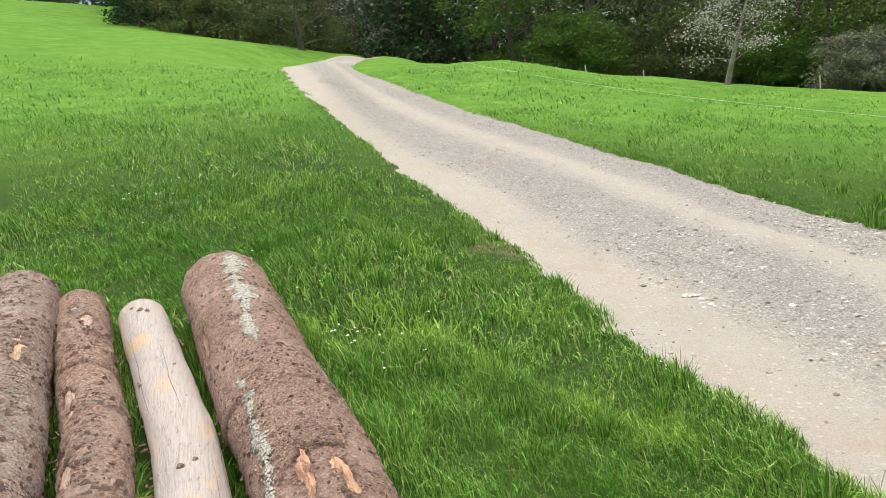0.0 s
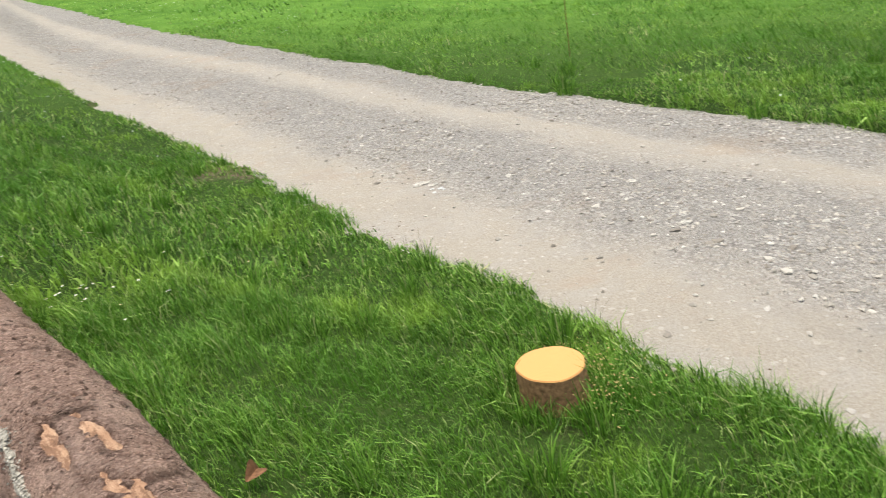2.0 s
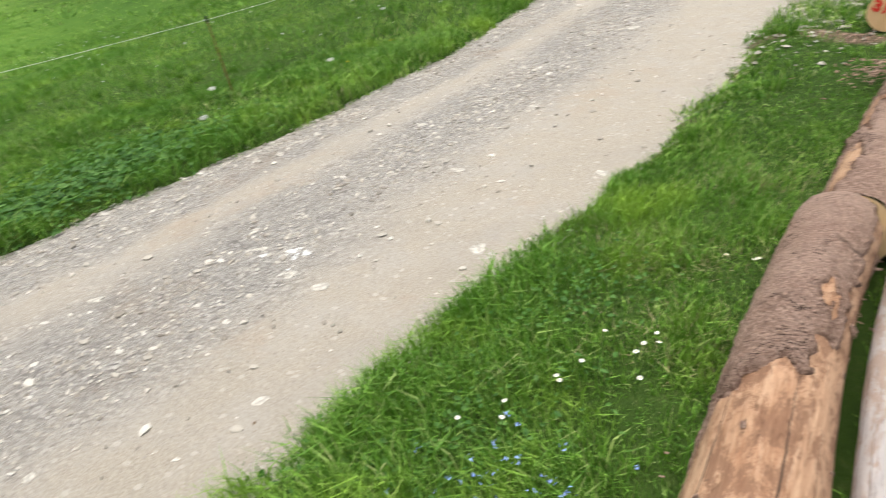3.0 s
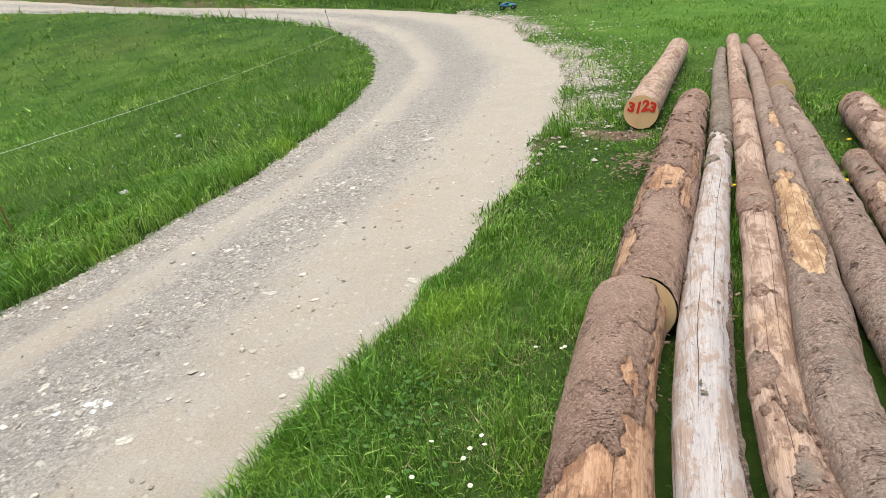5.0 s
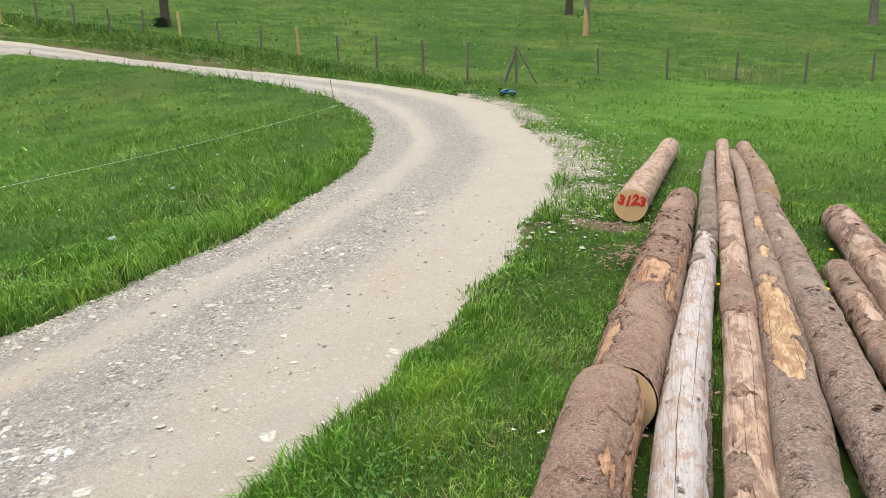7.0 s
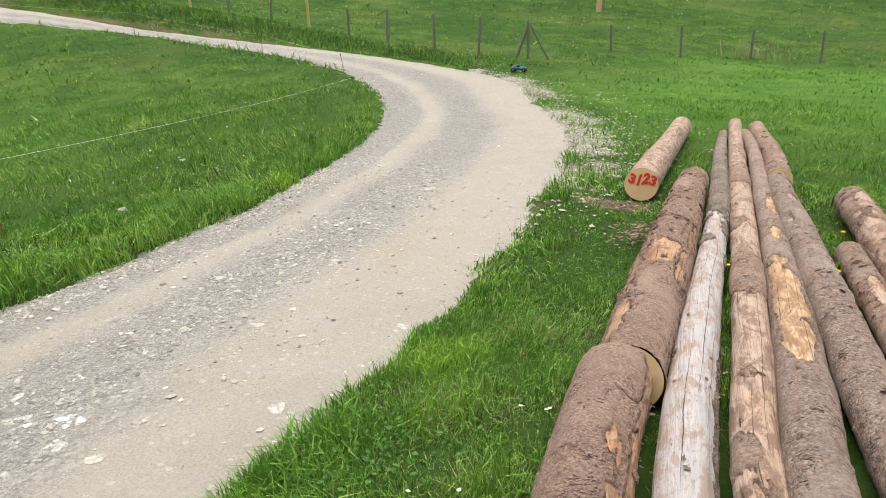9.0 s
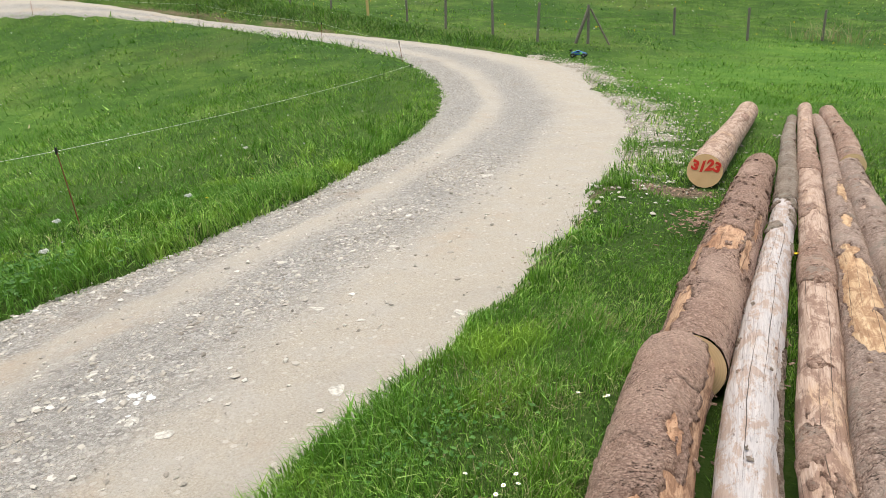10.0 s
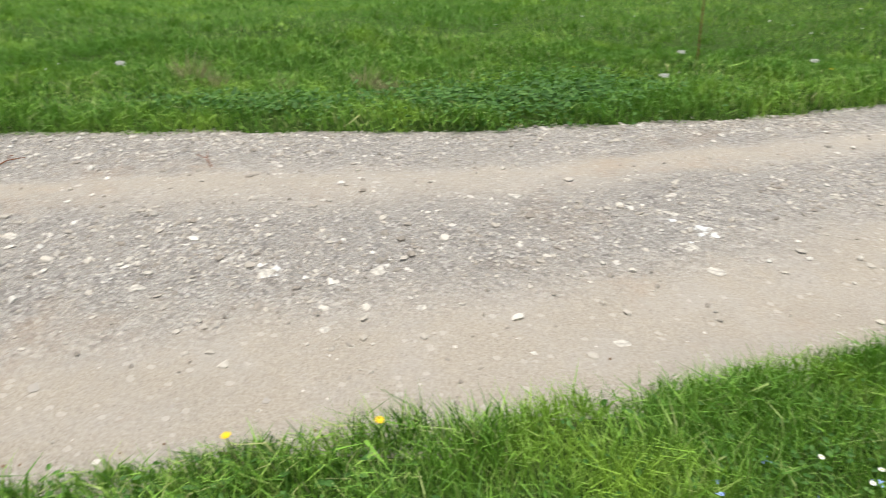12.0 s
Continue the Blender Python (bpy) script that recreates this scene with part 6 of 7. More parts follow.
# ---- tufts, herbs and flowers ----
def tuft_mesh(name, n, height, spread, width, material, seed, lean=0.7):
    g = np.random.default_rng(seed)
    a, way = g.uniform(0, 2 * math.pi, n), g.uniform(0, 2 * math.pi, n)
    rr = spread * np.sqrt(g.uniform(size=n))
    base = np.stack([rr * np.cos(a), rr * np.sin(a), np.full(n, -0.02)], 1)
    h = height * g.uniform(0.45, 1.15, n)
    out = np.stack([np.cos(way), np.sin(way), 0 * way], 1) * 0.5 + base / max(spread, 1e-3) * np.array([0.7, 0.7, 0])
    l = lean * g.uniform(0.2, 1.1, n)
    face = g.uniform(0, 2 * math.pi, n)
    side = np.stack([np.cos(face), np.sin(face), 0 * face], 1) * (width * g.uniform(0.6, 1.3, n) / 2)[:, None]
    up = np.array([0, 0, 1.0])
    P = [base + out * (l * h * t ** 2)[:, None] + up * (h * (t - 0.35 * l * t ** 2.5))[:, None] for t in (0, 0.35, 0.7, 1)]
    V = np.stack([P[0] - side, P[0] + side, P[1] + side, P[1] - side, P[2] + side * 0.7, P[2] - side * 0.7, P[3]], 1).reshape(-1, 3)
    i = np.arange(n)[:, None] * 7
    F = np.concatenate([i + [0, 1, 2], i + [0, 2, 3], i + [3, 2, 4], i + [3, 4, 5], i + [5, 4, 6]], 0)
    return np_mesh(name, V, F, material)


def put(name, me, x, y, label, category, group="", turn=0.0, size=1.0, up=0.0):
    ob = new(name, me)
    ob.matrix_basis = pose(x, y, float(turf_z(x, y)[0]) + up, 0, 0, turn)
    ob.scale = (size, size, size)
    return tagged(ob, label, category, group)


def build_tufts():
    r = random.Random(31)
    green = [tuft_mesh("grass_tuft", 90, 0.20, 0.07, 0.006, M_GRASS, 60 + k) for k in range(3)]
    dry = tuft_mesh("dry_grass_tuft", 90, 0.26, 0.10, 0.005, M_DRY, 65, 0.9)
    wisp = [tuft_mesh("tall_grass", 9, 0.26, 0.08, 0.003, M_SEEDHEAD, 67 + k, 0.8) for k in range(2)]
    # along both verges
    for k in range(110):
        i = r.choice(np.where((road_mid[:, 1] > -8) & (road_mid[:, 1] < 9))[0])
        east = k % 3 > 0
        a, b = (E_EDGE[i], W_EDGE[i]) if east else (W_EDGE[i], E_EDGE[i])
        d = (a - b) / np.linalg.norm(a - b)
        p = a + d * r.uniform(0.03, 0.45 if not east else 1.1)
        put("grass_tuft", r.choice(green), p[0], p[1], "dense tuft of long green grass at the track edge", "grass tuft", "grass tufts on the verges", r.uniform(0, 360), r.uniform(0.55, 1.2) * (1.2 if east else 0.75))
    for k in range(38):
        i = r.choice(np.where((road_mid[:, 1] > -6) & (road_mid[:, 1] < 6))[0])
        p = W_EDGE[i] + (W_EDGE[i] - E_EDGE[i]) / np.linalg.norm(W_EDGE[i] - E_EDGE[i]) * r.uniform(-0.02, 0.15)
        put("tall_grass", r.choice(wisp), p[0], p[1], "few tall seeding grass stems leaning over the track", "grass tuft", "tall stems on the verge", r.uniform(0, 360), r.uniform(0.6, 1.1))
    for k in range(40):  # among and beside the logs and in the meadow
        x, y = r.choice([(-1.2, 3.4), (-1.6, 3.2), (-0.9, 2.6), (1.5, -2.5), (1.9, -3.8), (0.2, 2.9), (-0.4, 3.6), (1.2, 3.1), (0.6, 2.2), (1.3, 1.9), (1.9, -1.9), (2.4, -2.8), (2.0, -5.0)])
        x, y = x + r.uniform(-0.5, 0.5), y + r.uniform(-0.6, 0.6)
        if log_gap(np.array([x]), np.array([y]))[0] > 0.02 and road_side(np.array([x]), np.array([y]))[0][0] > 0.1:
            put("grass_tuft", r.choice(green), x, y, "tuft of long fresh grass in the meadow", "grass tuft", "grass tufts in the meadow", r.uniform(0, 360), r.uniform(0.5, 0.9))
    for k in range(150):  # over the field and the meadow
        x, y = (r.uniform(5.4, 10.5), r.uniform(-9, 6.5)) if k % 3 else (r.uniform(-3.5, 1.2), r.uniform(2.5, 7.5))
        if log_gap(np.array([x]), np.array([y]))[0] > 0.05 and road_side(np.array([x]), np.array([y]))[0][0] > 0.15:
            put("grass_tuft", r.choice(green), x, y, "tuft of long fresh grass in the meadow", "grass tuft", "grass tufts in the meadow", r.uniform(0, 360), r.uniform(0.5, 1.05))
    for x, y, s in ((6.48, 2.26, 1.2), (6.3, 2.0, 0.9), (6.38, 0.79, 1.0), (6.2, 0.6, 0.8), (6.24, 4.95, 1.1), (6.0, 4.7, 0.9), (5.6, 5.2, 0.8), (6.1, 1.4, 0.8)):
        put("dry_grass_tuft", dry, x, y, "tuft of bleached dry grass on the far verge", "grass tuft", "dry tufts on the far verge", r.uniform(0, 360), s)
    for a, b, y0, y1, count in ((0, 2, 2.0, 3.9, 22), (2, 3, 2.2, 3.9, 12), (3, 4, 2.2, 3.9, 8), (1, 2, -5.5, -2.6, 10), (2, 3, -5.0, -1.2, 14), (4, 5, -6.5, -2.2, 14), (5, 8, -4.4, -2.6, 8)):  # grown up in the gaps between the stems
        for k in range(count):
            y = y0 + (y1 - y0) * (k + r.random()) / count
            x = sum(np.interp(y, [p[1] for p in LOG_LINES[q]][::-1], [p[0] for p in LOG_LINES[q]][::-1]) for q in (a, b)) / 2 + r.uniform(-0.03, 0.03)
            put("grass_tuft", r.choice(green), x, y, "tuft of grass grown up in the gap between logs", "grass tuft", "grass tufts between the logs", r.uniform(0, 360), r.uniform(0.45, 0.8))
    for turn in (150, 185, 215, 245, 275, 110):  # round the stump
        a = math.radians(turn)
        put("grass_tuft", r.choice(green), 0.965 + 0.19 * math.cos(a), 2.44 + 0.19 * math.sin(a), "tuft of long fresh grass round the stump", "grass tuft", "grass tufts round the stump", turn, r.uniform(0.5, 0.7))
    reed = tuft_mesh("dry_reeds", 24, 0.95, 0.6, 0.016, M_DRY, 70, 1.3)
    for x, y in ((9.9, -27.2), (9.2, -27.6), (8.6, -27.5), (10.5, -27.0)):
        put("dry_reeds", reed, x, y, "pale dry reed stalks bending over at the fence", "reeds", "dry reeds at the fence", r.uniform(0, 360), r.uniform(0.8, 1.1))


def build_herbs():
    """Low broad-leaved plants on the verges: one patch each."""
    for k, (x, y, rx, ry, n, leaf, h) in enumerate(((5.75, -0.25, 0.45, 0.75, 1500, 0.022, 0.12), (6.2, -1.0, 0.5, 0.8, 900, 0.022, 0.13), (5.55, 1.4, 0.25, 0.7, 700, 0.022, 0.10), (1.85, -0.75, 0.25, 0.5, 500, 0.011, 0.06), (1.6, 0.6, 0.25, 0.5, 450, 0.012, 0.06), (2.15, -1.6, 0.2, 0.4, 300, 0.011, 0.06))):
        g = np.random.default_rng(80 + k)
        px, py = x + g.normal(0, rx * 0.6, n), y + g.normal(0, ry * 0.6, n)
        ok = road_side(px, py)[0] > -0.02
        px, py = px[ok], py[ok]
        m = len(px)
        c = np.stack([px, py, turf_z(px, py) + h * g.uniform(0.2, 1.1, m)], 1)
        a = np.stack([g.normal(size=m), g.normal(size=m), g.uniform(-0.5, 0.35, m)], 1)
        a /= np.linalg.norm(a, axis=1)[:, None]
        nrm = np.stack([g.normal(0, 0.5, m), g.normal(0, 0.5, m), np.ones(m)], 1)
        b = np.cross(nrm, a)
        b /= np.linalg.norm(b, axis=1)[:, None]
        s = (leaf * g.uniform(0.6, 1.4, m))[:, None]
        up = np.cross(a, b) * s * 0.15
        V = np.stack([c - a * s, c - a * s * 0.3 + b * s * 0.55 + up, c + a * s * 0.4 + b * s * 0.5 + up, c + a * s, c + a * s * 0.4 - b * s * 0.5 + up, c - a * s * 0.3 - b * s * 0.55 + up], 1).reshape(-1, 3)
        i = np.arange(m)[:, None] * 6
        F = np.concatenate([i + [0, 1, 2], i + [0, 2, 3], i + [0, 3, 4], i + [0, 4, 5]], 0)
        tagged(np_part("herbs", V, F, M_HERB), "patch of low broad-leaved herbs on the verge", "herbs", "", "stuff")


def disc_flower(petals, radius, height, centre, petal_mat, centre_mat, name, label, cup=0.2):
    """A flower: stalk, ring of petals, button."""
    f = empty(name)
    tagged(f, label, "flower")
    bm = bmesh.new()
    tube(bm, [Vector((0, 0, -0.01)), Vector((0.004, 0.003, height * 0.5)), Vector((0, 0, height))], [0.0018, 0.0016, 0.0015], 5)
    part("stalk", bm, M_STALK, f)
    bm = bmesh.new()
    for q in range(petals):
        a = 2 * math.pi * q / petals
        d, s = Vector((math.cos(a), math.sin(a), 0)), Vector((-math.sin(a), math.cos(a), 0))
        w = 2.6 * radius / petals
        z0, z1 = height + 0.001, height + cup * radius * (1 if q % 2 else 0.5)
        bm.faces.new([bm.verts.new(v) for v in (d * centre * 0.7 - s * w * 0.5 + Vector((0, 0, z0)), d * radius * 0.85 - s * w + Vector((0, 0, z1)), d * radius + Vector((0, 0, z1)), d * radius * 0.85 + s * w + Vector((0, 0, z1)), d * centre * 0.7 + s * w * 0.5 + Vector((0, 0, z0)))])
    part("petals", bm, petal_mat, f)
    bm = bmesh.new()
    bmesh.ops.create_uvsphere(bm, u_segments=8, v_segments=5, radius=centre)
    bmesh.ops.transform(bm, matrix=Matrix.Translation((0, 0, height + 0.001)) @ Matrix.Diagonal((1, 1, 0.5, 1)), verts=bm.verts)
    part("button", bm, centre_mat, f)
    return f


def build_flowers():
    r = random.Random(77)
    daisy = disc_flower(13, 0.0078, 0.10, 0.003, M_PETAL, M_YELLOW, "daisy", "small white daisy with a yellow button in the grass")
    dandelion = disc_flower(22, 0.016, 0.095, 0.010, M_YELLOW, M_YELLOW, "dandelion", "yellow dandelion flower on a bare stalk in the grass", 0.35)

    def set_at(kind, x, y, group, tilt=12):
        ob = copy_thing(kind, pose(x, y, float(turf_z(x, y)[0]) + r.uniform(-0.02, 0.02), r.uniform(-tilt, tilt), r.uniform(-tilt, tilt), r.uniform(0, 360)))
        tagged(ob, "", "", group)

    for x, y, n, s in ((-0.78, 3.89, 20, 0.16), (1.87, -0.97, 3, 0.05), (1.78, -1.12, 3, 0.06), (1.8, -1.45, 6, 0.07), (1.75, -2.0, 4, 0.1), (-2.22, 5.62, 10, 0.3), (-3.14, 5.84, 16, 0.3), (0.82, 4.0, 2, 0.1), (-1.2, 5.0, 5, 0.3), (-0.3, 5.0, 4, 0.4), (-2.6, 6.6, 10, 0.5), (-1.4, 6.8, 8, 0.5)):
        for k in range(n):
            set_at(daisy, x + r.gauss(0, s), y + r.gauss(0, s), "daisies in the grass")
    for x, y in ((1.69, 1.40), (1.87, 0.61), (1.98, 0.25), (1.82, -3.92), (1.62, -4.0), (1.36, -4.1), (1.3, -4.35), (1.42, -4.75), (1.2, -4.9), (1.55, -5.1), (0.95, -4.1), (1.45, -3.2), (6.9, -3.2), (7.4, -4.0), (7.0, -1.0)):
        set_at(dandelion, x, y, "dandelions in the grass")
    daisy.matrix_basis = pose(-0.74, 3.95, float(ground_z(-0.74, 3.95)))
    dandelion.matrix_basis = pose(1.9, -3.5, float(ground_z(1.9, -3.5)))
    tagged(daisy, "", "", "daisies in the grass")
    tagged(dandelion, "", "", "dandelions in the grass")
    # seed heads
    for x, y in ((6.55, -2.89), (5.86, -1.5), (6.9, -1.9), (6.0, 2.6), (8.5, -4.6)):
        f = empty("dandelion_clock", pose(x, y, float(ground_z(x, y)), r.uniform(-5, 5), r.uniform(-5, 5)))
        tagged(f, "grey-white dandelion seed head on a stalk", "flower", "dandelion seed heads")
        bm = bmesh.new()
        tube(bm, [Vector((0, 0, -0.02)), Vector((0.006, 0.004, 0.13)), Vector((0, 0, 0.25))], [0.0025, 0.002, 0.002], 5)
        part("stalk", bm, M_STALK, f)
        V, F = leaf_cloud([(0, 0, 0.25)], [0.013], 160, 0.008, 5)
        np_part("seed_ball", V, F, M_SEED, f)
    # forget-me-nots
    g = np.random.default_rng(17)
    for x, y, n, s in ((1.52, -0.80, 34, 0.12), (1.66, -0.72, 10, 0.1)):
        px, py = x + g.normal(0, s, n), y + g.normal(0, s, n)
        c = np.stack([px, py, turf_z(px, py) + g.uniform(0.07, 0.14, n)], 1)
        V, F = leaf_cloud(c, np.full(n, 0.006), 4, 0.006, 18)
        tagged(np_part("blue_flowers", V, F, M_BLUE), "cluster of tiny pale blue flowers in the grass", "flowers", "", "stuff")
    # white and yellow dots far over the meadows
    for n, r0, r1, az0, az1, size, m, label, seed in ((1500, 7, 26, -36, 5, 0.011, M_PETAL, "white daisies strewn over the meadow", 1), (900, 9, 34, 92, 135, 0.014, M_PETAL, "white daisies strewn over the field", 2), (700, 26, 60, 105, 185, 0.035, M_YELLOW, "yellow flowers strewn over the slope", 3), (500, 26, 60, 105, 185, 0.035, M_PETAL, "white flowers strewn over the slope", 4), (250, 6, 24, 15, 110, 0.012, M_PETAL, "white clover heads strewn over the field", 5)):
        x, y, g = scatter(n, r0, r1, az0, az1, 300 + seed)
        ok = (road_side(x, y)[0] > 0.2) & (g.uniform(size=n) < 0.5 + 0.6 * wobble(x, y, 3.0, seed))
        x, y = x[ok], y[ok]
        V, F = leaf_cloud(np.stack([x, y, turf_z(x, y) + 0.10 + 0.05 * (m is M_YELLOW)], 1), np.full(len(x), 0.004), 3, size, seed)
        tagged(np_part("meadow_flowers", V, F, m), label, "flowers", "", "stuff")


build_tufts()
build_herbs()
build_flowers()


# ---- litter round the logs ----
def chips(name, x, y, sx, sy, n, size, material, label, seed, up=0.02):
    g = np.random.default_rng(seed)
    px, py = x + g.normal(0, sx, n), y + g.normal(0, sy, n)
    c = np.stack([px, py, turf_z(px, py) + up + g.uniform(0, up, n)], 1)
    s = size * g.uniform(0.4, 1.4, n)
    a = np.stack([g.normal(size=n), g.normal(size=n), g.normal(0, 0.25, n)], 1)
    a /= np.linalg.norm(a, axis=1)[:, None]
    b = np.cross(np.array([0, 0, 1.0]) + g.normal(0, 0.2, (n, 3)), a)
    b /= np.linalg.norm(b, axis=1)[:, None]
    t = np.cross(a, b) * (s * 0.12)[:, None]
    a, b = a * s[:, None], b * (s * 0.45)[:, None]
    V = np.stack([c - a - b - t, c + a * 0.8 - b - t, c + a + b - t, c - a * 0.9 + b - t, c - a - b + t, c + a * 0.8 - b + t, c + a + b + t, c - a * 0.9 + b + t], 1).reshape(-1, 3)
    i = np.arange(n)[:, None] * 8
    F = np.concatenate([i + q for q in ([0, 3, 2, 1], [4, 5, 6, 7], [0, 1, 5, 4], [1, 2, 6, 5], [2, 3, 7, 6], [3, 0, 4, 7])], 0)
    tagged(np_part(name, V, F, material), label, "litter", "", "stuff")


chips("bark_litter", 2.60, -4.45, 0.10, 0.22, 220, 0.013, M_BARK_DARK, "heap of broken dark bark beside a log", 1, 0.05)
chips("bark_litter", -1.5, 3.2, 0.10, 0.5, 160, 0.012, M_BARK_DARK, "bark crumbs in the grass between two logs", 2, 0.05)
chips("bark_litter", -1.05, 2.5, 0.08, 0.3, 140, 0.011, M_BARK_DARK, "bark crumbs in the grass between two logs", 3, 0.05)
chips("bark_litter", 3.4, -5.57, 0.2, 0.1, 90, 0.013, M_BARK_DARK, "bark crumbs on a bare patch of soil", 4, 0.012)
chips("sawdust", 1.10, 2.42, 0.08, 0.12, 420, 0.0035, M_POST_NEW, "pale sawdust strewn in the grass by the stump", 5, 0.05)
chips("bark_litter", 1.4, -2.6, 0.08, 0.6, 110, 0.009, M_BARK, "bark crumbs in the grass between two logs", 6, 0.04)


def build_leaf():
    bm = bmesh.new()
    rows = []
    for q in range(7):
        t = q / 6
        w = 0.03 * math.sin(math.pi * min(0.98, t * 0.95 + 0.03)) + 0.002
        z = 0.02 * math.sin(t * 2.5)
        rows.append([bm.verts.new((0.09 * t - 0.045, e * w, z + abs(e) * w * 0.7)) for e in (-1, -0.5, 0, 0.5, 1)])
    for e, f in zip(rows, rows[1:]):
        for q in range(4):
            bm.faces.new((e[q], f[q], f[q + 1], e[q + 1]))
    ob = part("dry_leaf", bm, plain("brown_leaf", (0.20, 0.10, 0.05), 0.7, 0.2, 0, 0.4, 60))
    ob.matrix_basis = pose(-0.08, 2.31, float(ground_z(-0.08, 2.31)) + 0.06, 40, 20, 70)
    tagged(ob, "curled brown dry leaf caught in the grass", "leaf")


build_leaf()


# ---- the radio-controlled truck ----
def paint_material():
    m, nt, b = mat("blue_green_paint", 0.3, 0.5)
    pos = coords(nt)
    f = noise_tex(nt, scaled(nt, pos, (6, 22, 14)), 1.0, 3, 0.6, 1.2)
    c = ramp(nt, f, [(0.30, (0.01, 0.012, 0.015)), (0.42, (0.012, 0.09, 0.36)), (0.52, (0.02, 0.20, 0.55)), (0.58, (0.02, 0.03, 0.05)), (0.62, (0.12, 0.62, 0.06)), (0.75, (0.20, 0.75, 0.08))])
    nt.links.new(c, b.inputs["Base Color"])
    b.inputs["Coat Weight"].default_value = 0.4
    return m


def build_truck():
    x, y = 11.95, -16.3
    truck = empty("toy_truck", pose(x, y, float(ground_z(x, y)) + 0.02, 0, 0, 205))
    tagged(truck, "blue and green radio-controlled toy truck with black wheels", "toy truck")
    paint = paint_material()
    rim_mat = plain("grey_rim", (0.30, 0.31, 0.32), 0.4, 0.5, 0.6)
    glass = plain("dark_window", (0.015, 0.017, 0.02), 0.15, 0.6)
    tyre_mat = plain("rubber", (0.03, 0.029, 0.028), 0.85, 0.2)
    secs = [(0.20, 0.030, 0.085, 0.100), (0.185, 0.055, 0.080, 0.115), (0.14, 0.070, 0.075, 0.125), (0.09, 0.080, 0.070, 0.135), (0.06, 0.082, 0.068, 0.150), (0.02, 0.078, 0.068, 0.175), (-0.04, 0.076, 0.068, 0.180), (-0.08, 0.080, 0.070, 0.160), (-0.13, 0.085, 0.075, 0.145), (-0.18, 0.078, 0.085, 0.140), (-0.20, 0.065, 0.095, 0.132)]
    bm = bmesh.new()
    rings = []
    for sx, w, z0, z1 in secs:
        prof = [(-w, z0), (-w * 1.02, z0 + (z1 - z0) * 0.45), (-w * 0.82, z1 - (z1 - z0) * 0.12), (-w * 0.5, z1), (0, z1 + 0.003), (w * 0.5, z1), (w * 0.82, z1 - (z1 - z0) * 0.12), (w * 1.02, z0 + (z1 - z0) * 0.45), (w, z0), (0, z0 - 0.004)]
        rings.append([bm.verts.new((sx, a, b)) for a, b in prof])
    for e, f in zip(rings, rings[1:]):
        for q in range(10):
            bm.faces.new((e[q], e[(q + 1) % 10], f[(q + 1) % 10], f[q]))
    bm.faces.new(rings[0])
    bm.faces.new(rings[-1][::-1])
    bmesh.ops.recalc_face_normals(bm, faces=bm.faces)
    body = part("body", bm, paint, truck)
    for s in (-1, 1):
        bm = bmesh.new()
        bm.faces.new([bm.verts.new(v) for v in ((0.045, s * 0.0815, 0.128), (0.015, s * 0.072, 0.163), (-0.045, s * 0.070, 0.168), (-0.06, s * 0.081, 0.132))])
        bmesh.ops.solidify(bm, geom=bm.faces, thickness=0.002)
        part("side_window", bm, glass, body)
    bm = bmesh.new()
    bm.faces.new([bm.verts.new(v) for v in ((0.058, -0.05, 0.154), (0.058, 0.05, 0.154), (0.024, 0.045, 0.178), (0.024, -0.045, 0.178))])
    bmesh.ops.solidify(bm, geom=bm.faces, thickness=0.002)
    part("windscreen", bm, glass, body)
    bm = bmesh.new()
    bmesh.ops.create_cube(bm, size=1, matrix=Matrix.Translation((0, 0, 0.062)) @ Matrix.Diagonal((0.33, 0.09, 0.02, 1)))
    bmesh.ops.bevel(bm, geom=bm.edges, offset=0.006, segments=2, affect="EDGES")
    part("chassis", bm, M_BLACK, truck)
    for sx, w in ((0.212, 0.12), (-0.205, 0.09)):
        bm = bmesh.new()
        bmesh.ops.create_cube(bm, size=1, matrix=Matrix.Translation((sx, 0, 0.068)) @ Matrix.Diagonal((0.02, w, 0.022, 1)))
        bmesh.ops.bevel(bm, geom=bm.edges, offset=0.006, segments=2, affect="EDGES")
        part("bumper", bm, M_BLACK, truck)
    bm = bmesh.new()
    bmesh.ops.create_cube(bm, size=1, matrix=Matrix.Translation((-0.215, 0, 0.182)) @ Matrix.Rotation(radians(-18), 4, "Y") @ Matrix.Diagonal((0.05, 0.16, 0.004, 1)))
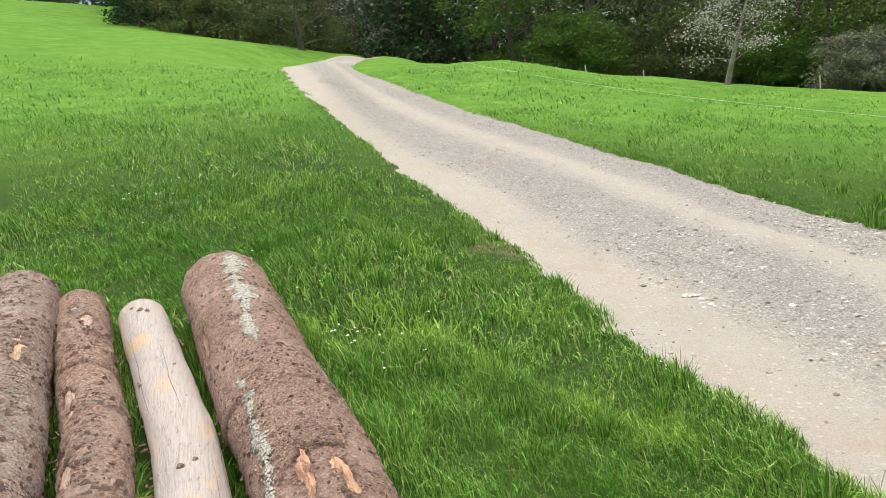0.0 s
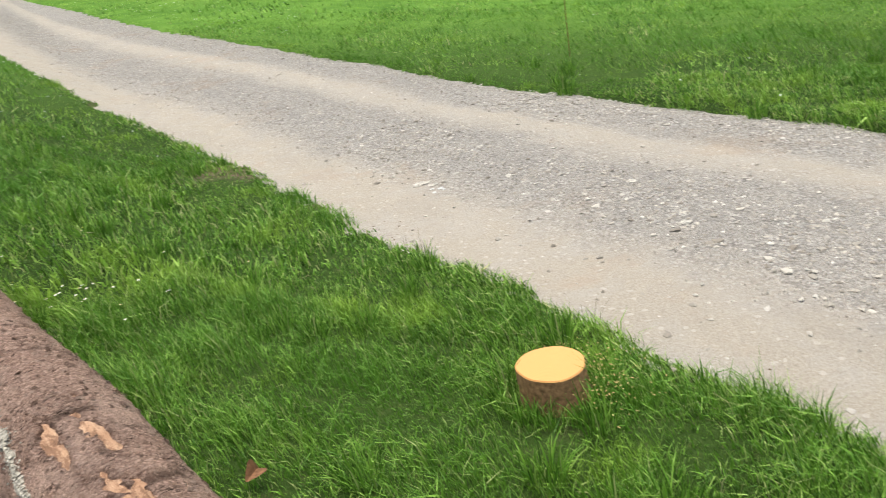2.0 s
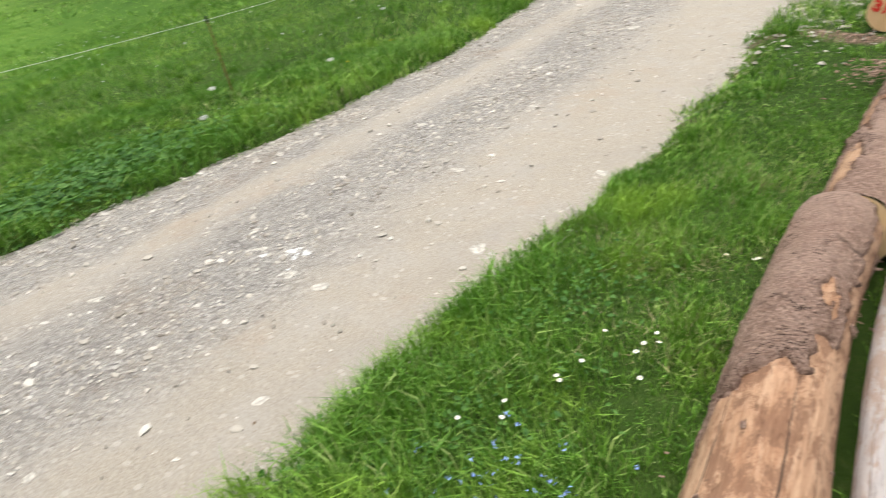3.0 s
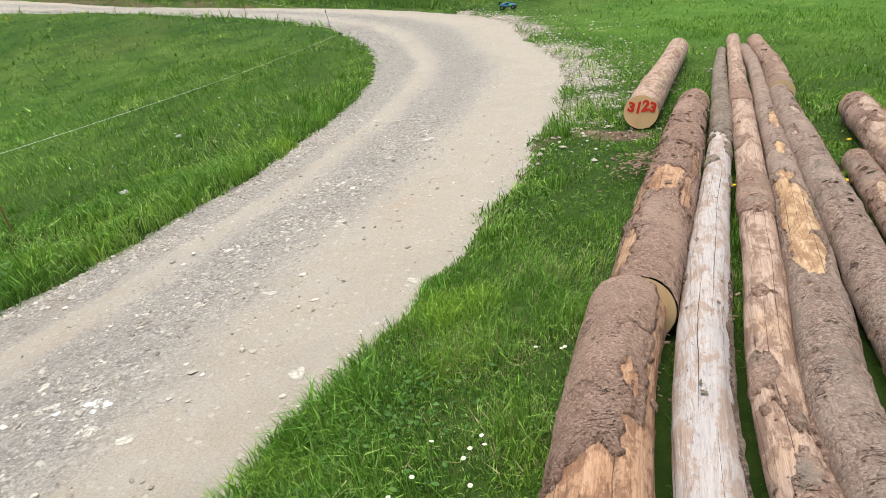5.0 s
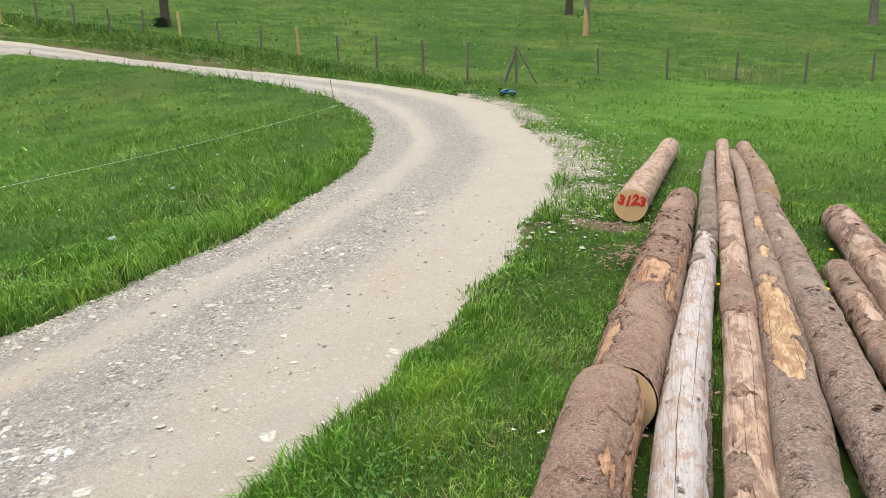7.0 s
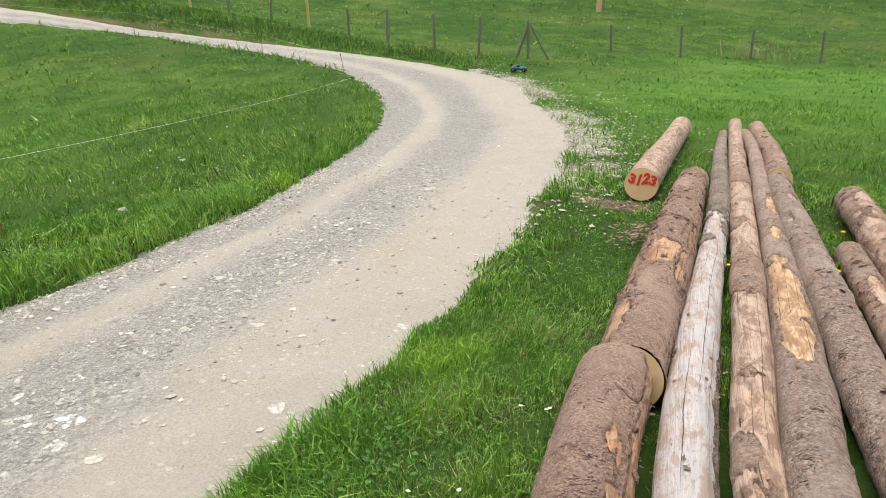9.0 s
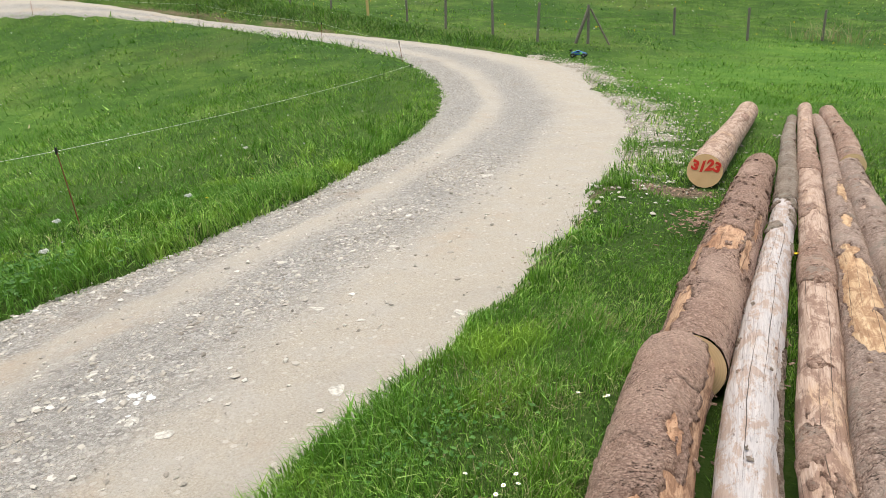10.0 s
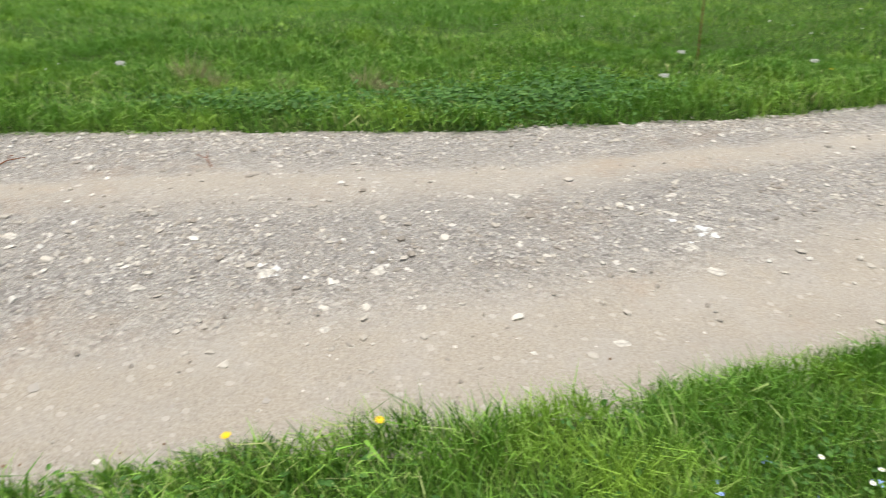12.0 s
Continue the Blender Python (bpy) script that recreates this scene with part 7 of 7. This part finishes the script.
    for s in (-1, 1):
        bmesh.ops.create_cube(bm, size=1, matrix=Matrix.Translation((-0.213, s * 0.08, 0.178)) @ Matrix.Diagonal((0.055, 0.004, 0.03, 1)))
        tube(bm, [Vector((-0.18, s * 0.03, 0.13)), Vector((-0.20, s * 0.035, 0.158)), Vector((-0.215, s * 0.04, 0.182))], [0.004] * 3, 6)
    part("rear_wing", bm, M_BLACK, truck)
    for sx in (0.14, -0.14):
        for s in (-1, 1):
            wheel = empty("wheel", pose(sx, s * 0.135, 0.055))
            wheel.parent = truck
            bm = bmesh.new()
            k = 24
            prof = [(0.032, -0.027), (0.048, -0.028), (0.055, -0.018), (0.056, 0), (0.055, 0.018), (0.048, 0.028), (0.032, 0.027)]
            rr = [[bm.verts.new((rad * (1.03 if q % 2 and rad > 0.05 else 1) * math.cos(2 * math.pi * q / k), yy, rad * (1.03 if q % 2 and rad > 0.05 else 1) * math.sin(2 * math.pi * q / k))) for q in range(k)] for rad, yy in prof]
            for e, f in zip(rr, rr[1:]):
                for q in range(k):
                    bm.faces.new((e[q], e[(q + 1) % k], f[(q + 1) % k], f[q]))
            part("tyre", bm, tyre_mat, wheel)
            bm = bmesh.new()
            hub = bmesh.ops.create_cone(bm, cap_ends=True, segments=12, radius1=0.009, radius2=0.009, depth=0.044)
            bmesh.ops.rotate(bm, cent=(0, 0, 0), matrix=Matrix.Rotation(radians(90), 3, "X"), verts=bm.verts)
            for q in range(6):
                m = Matrix.Rotation(q * math.pi / 3, 4, "Y") @ Matrix.Translation((0.02, s * 0.014, 0)) @ Matrix.Diagonal((0.028, 0.008, 0.009, 1))
                bmesh.ops.create_cube(bm, size=1, matrix=m)
            part("rim", bm, rim_mat, wheel)
            bm = bmesh.new()
            tube(bm, [Vector((sx * 0.8, s * 0.03, 0.065)), Vector((sx * 0.95, s * 0.075, 0.06)), Vector((sx, s * 0.115, 0.055))], [0.007, 0.006, 0.006], 6)
            part("axle_arm", bm, M_BLACK, truck)
            bm = bmesh.new()
            tube(bm, [Vector((sx * 0.85, s * 0.045, 0.12)), Vector((sx * 0.92, s * 0.07, 0.09)), Vector((sx * 0.97, s * 0.09, 0.062))], [0.008, 0.009, 0.006], 8)
            part("shock_absorber", bm, M_BLACK, truck)


build_truck()
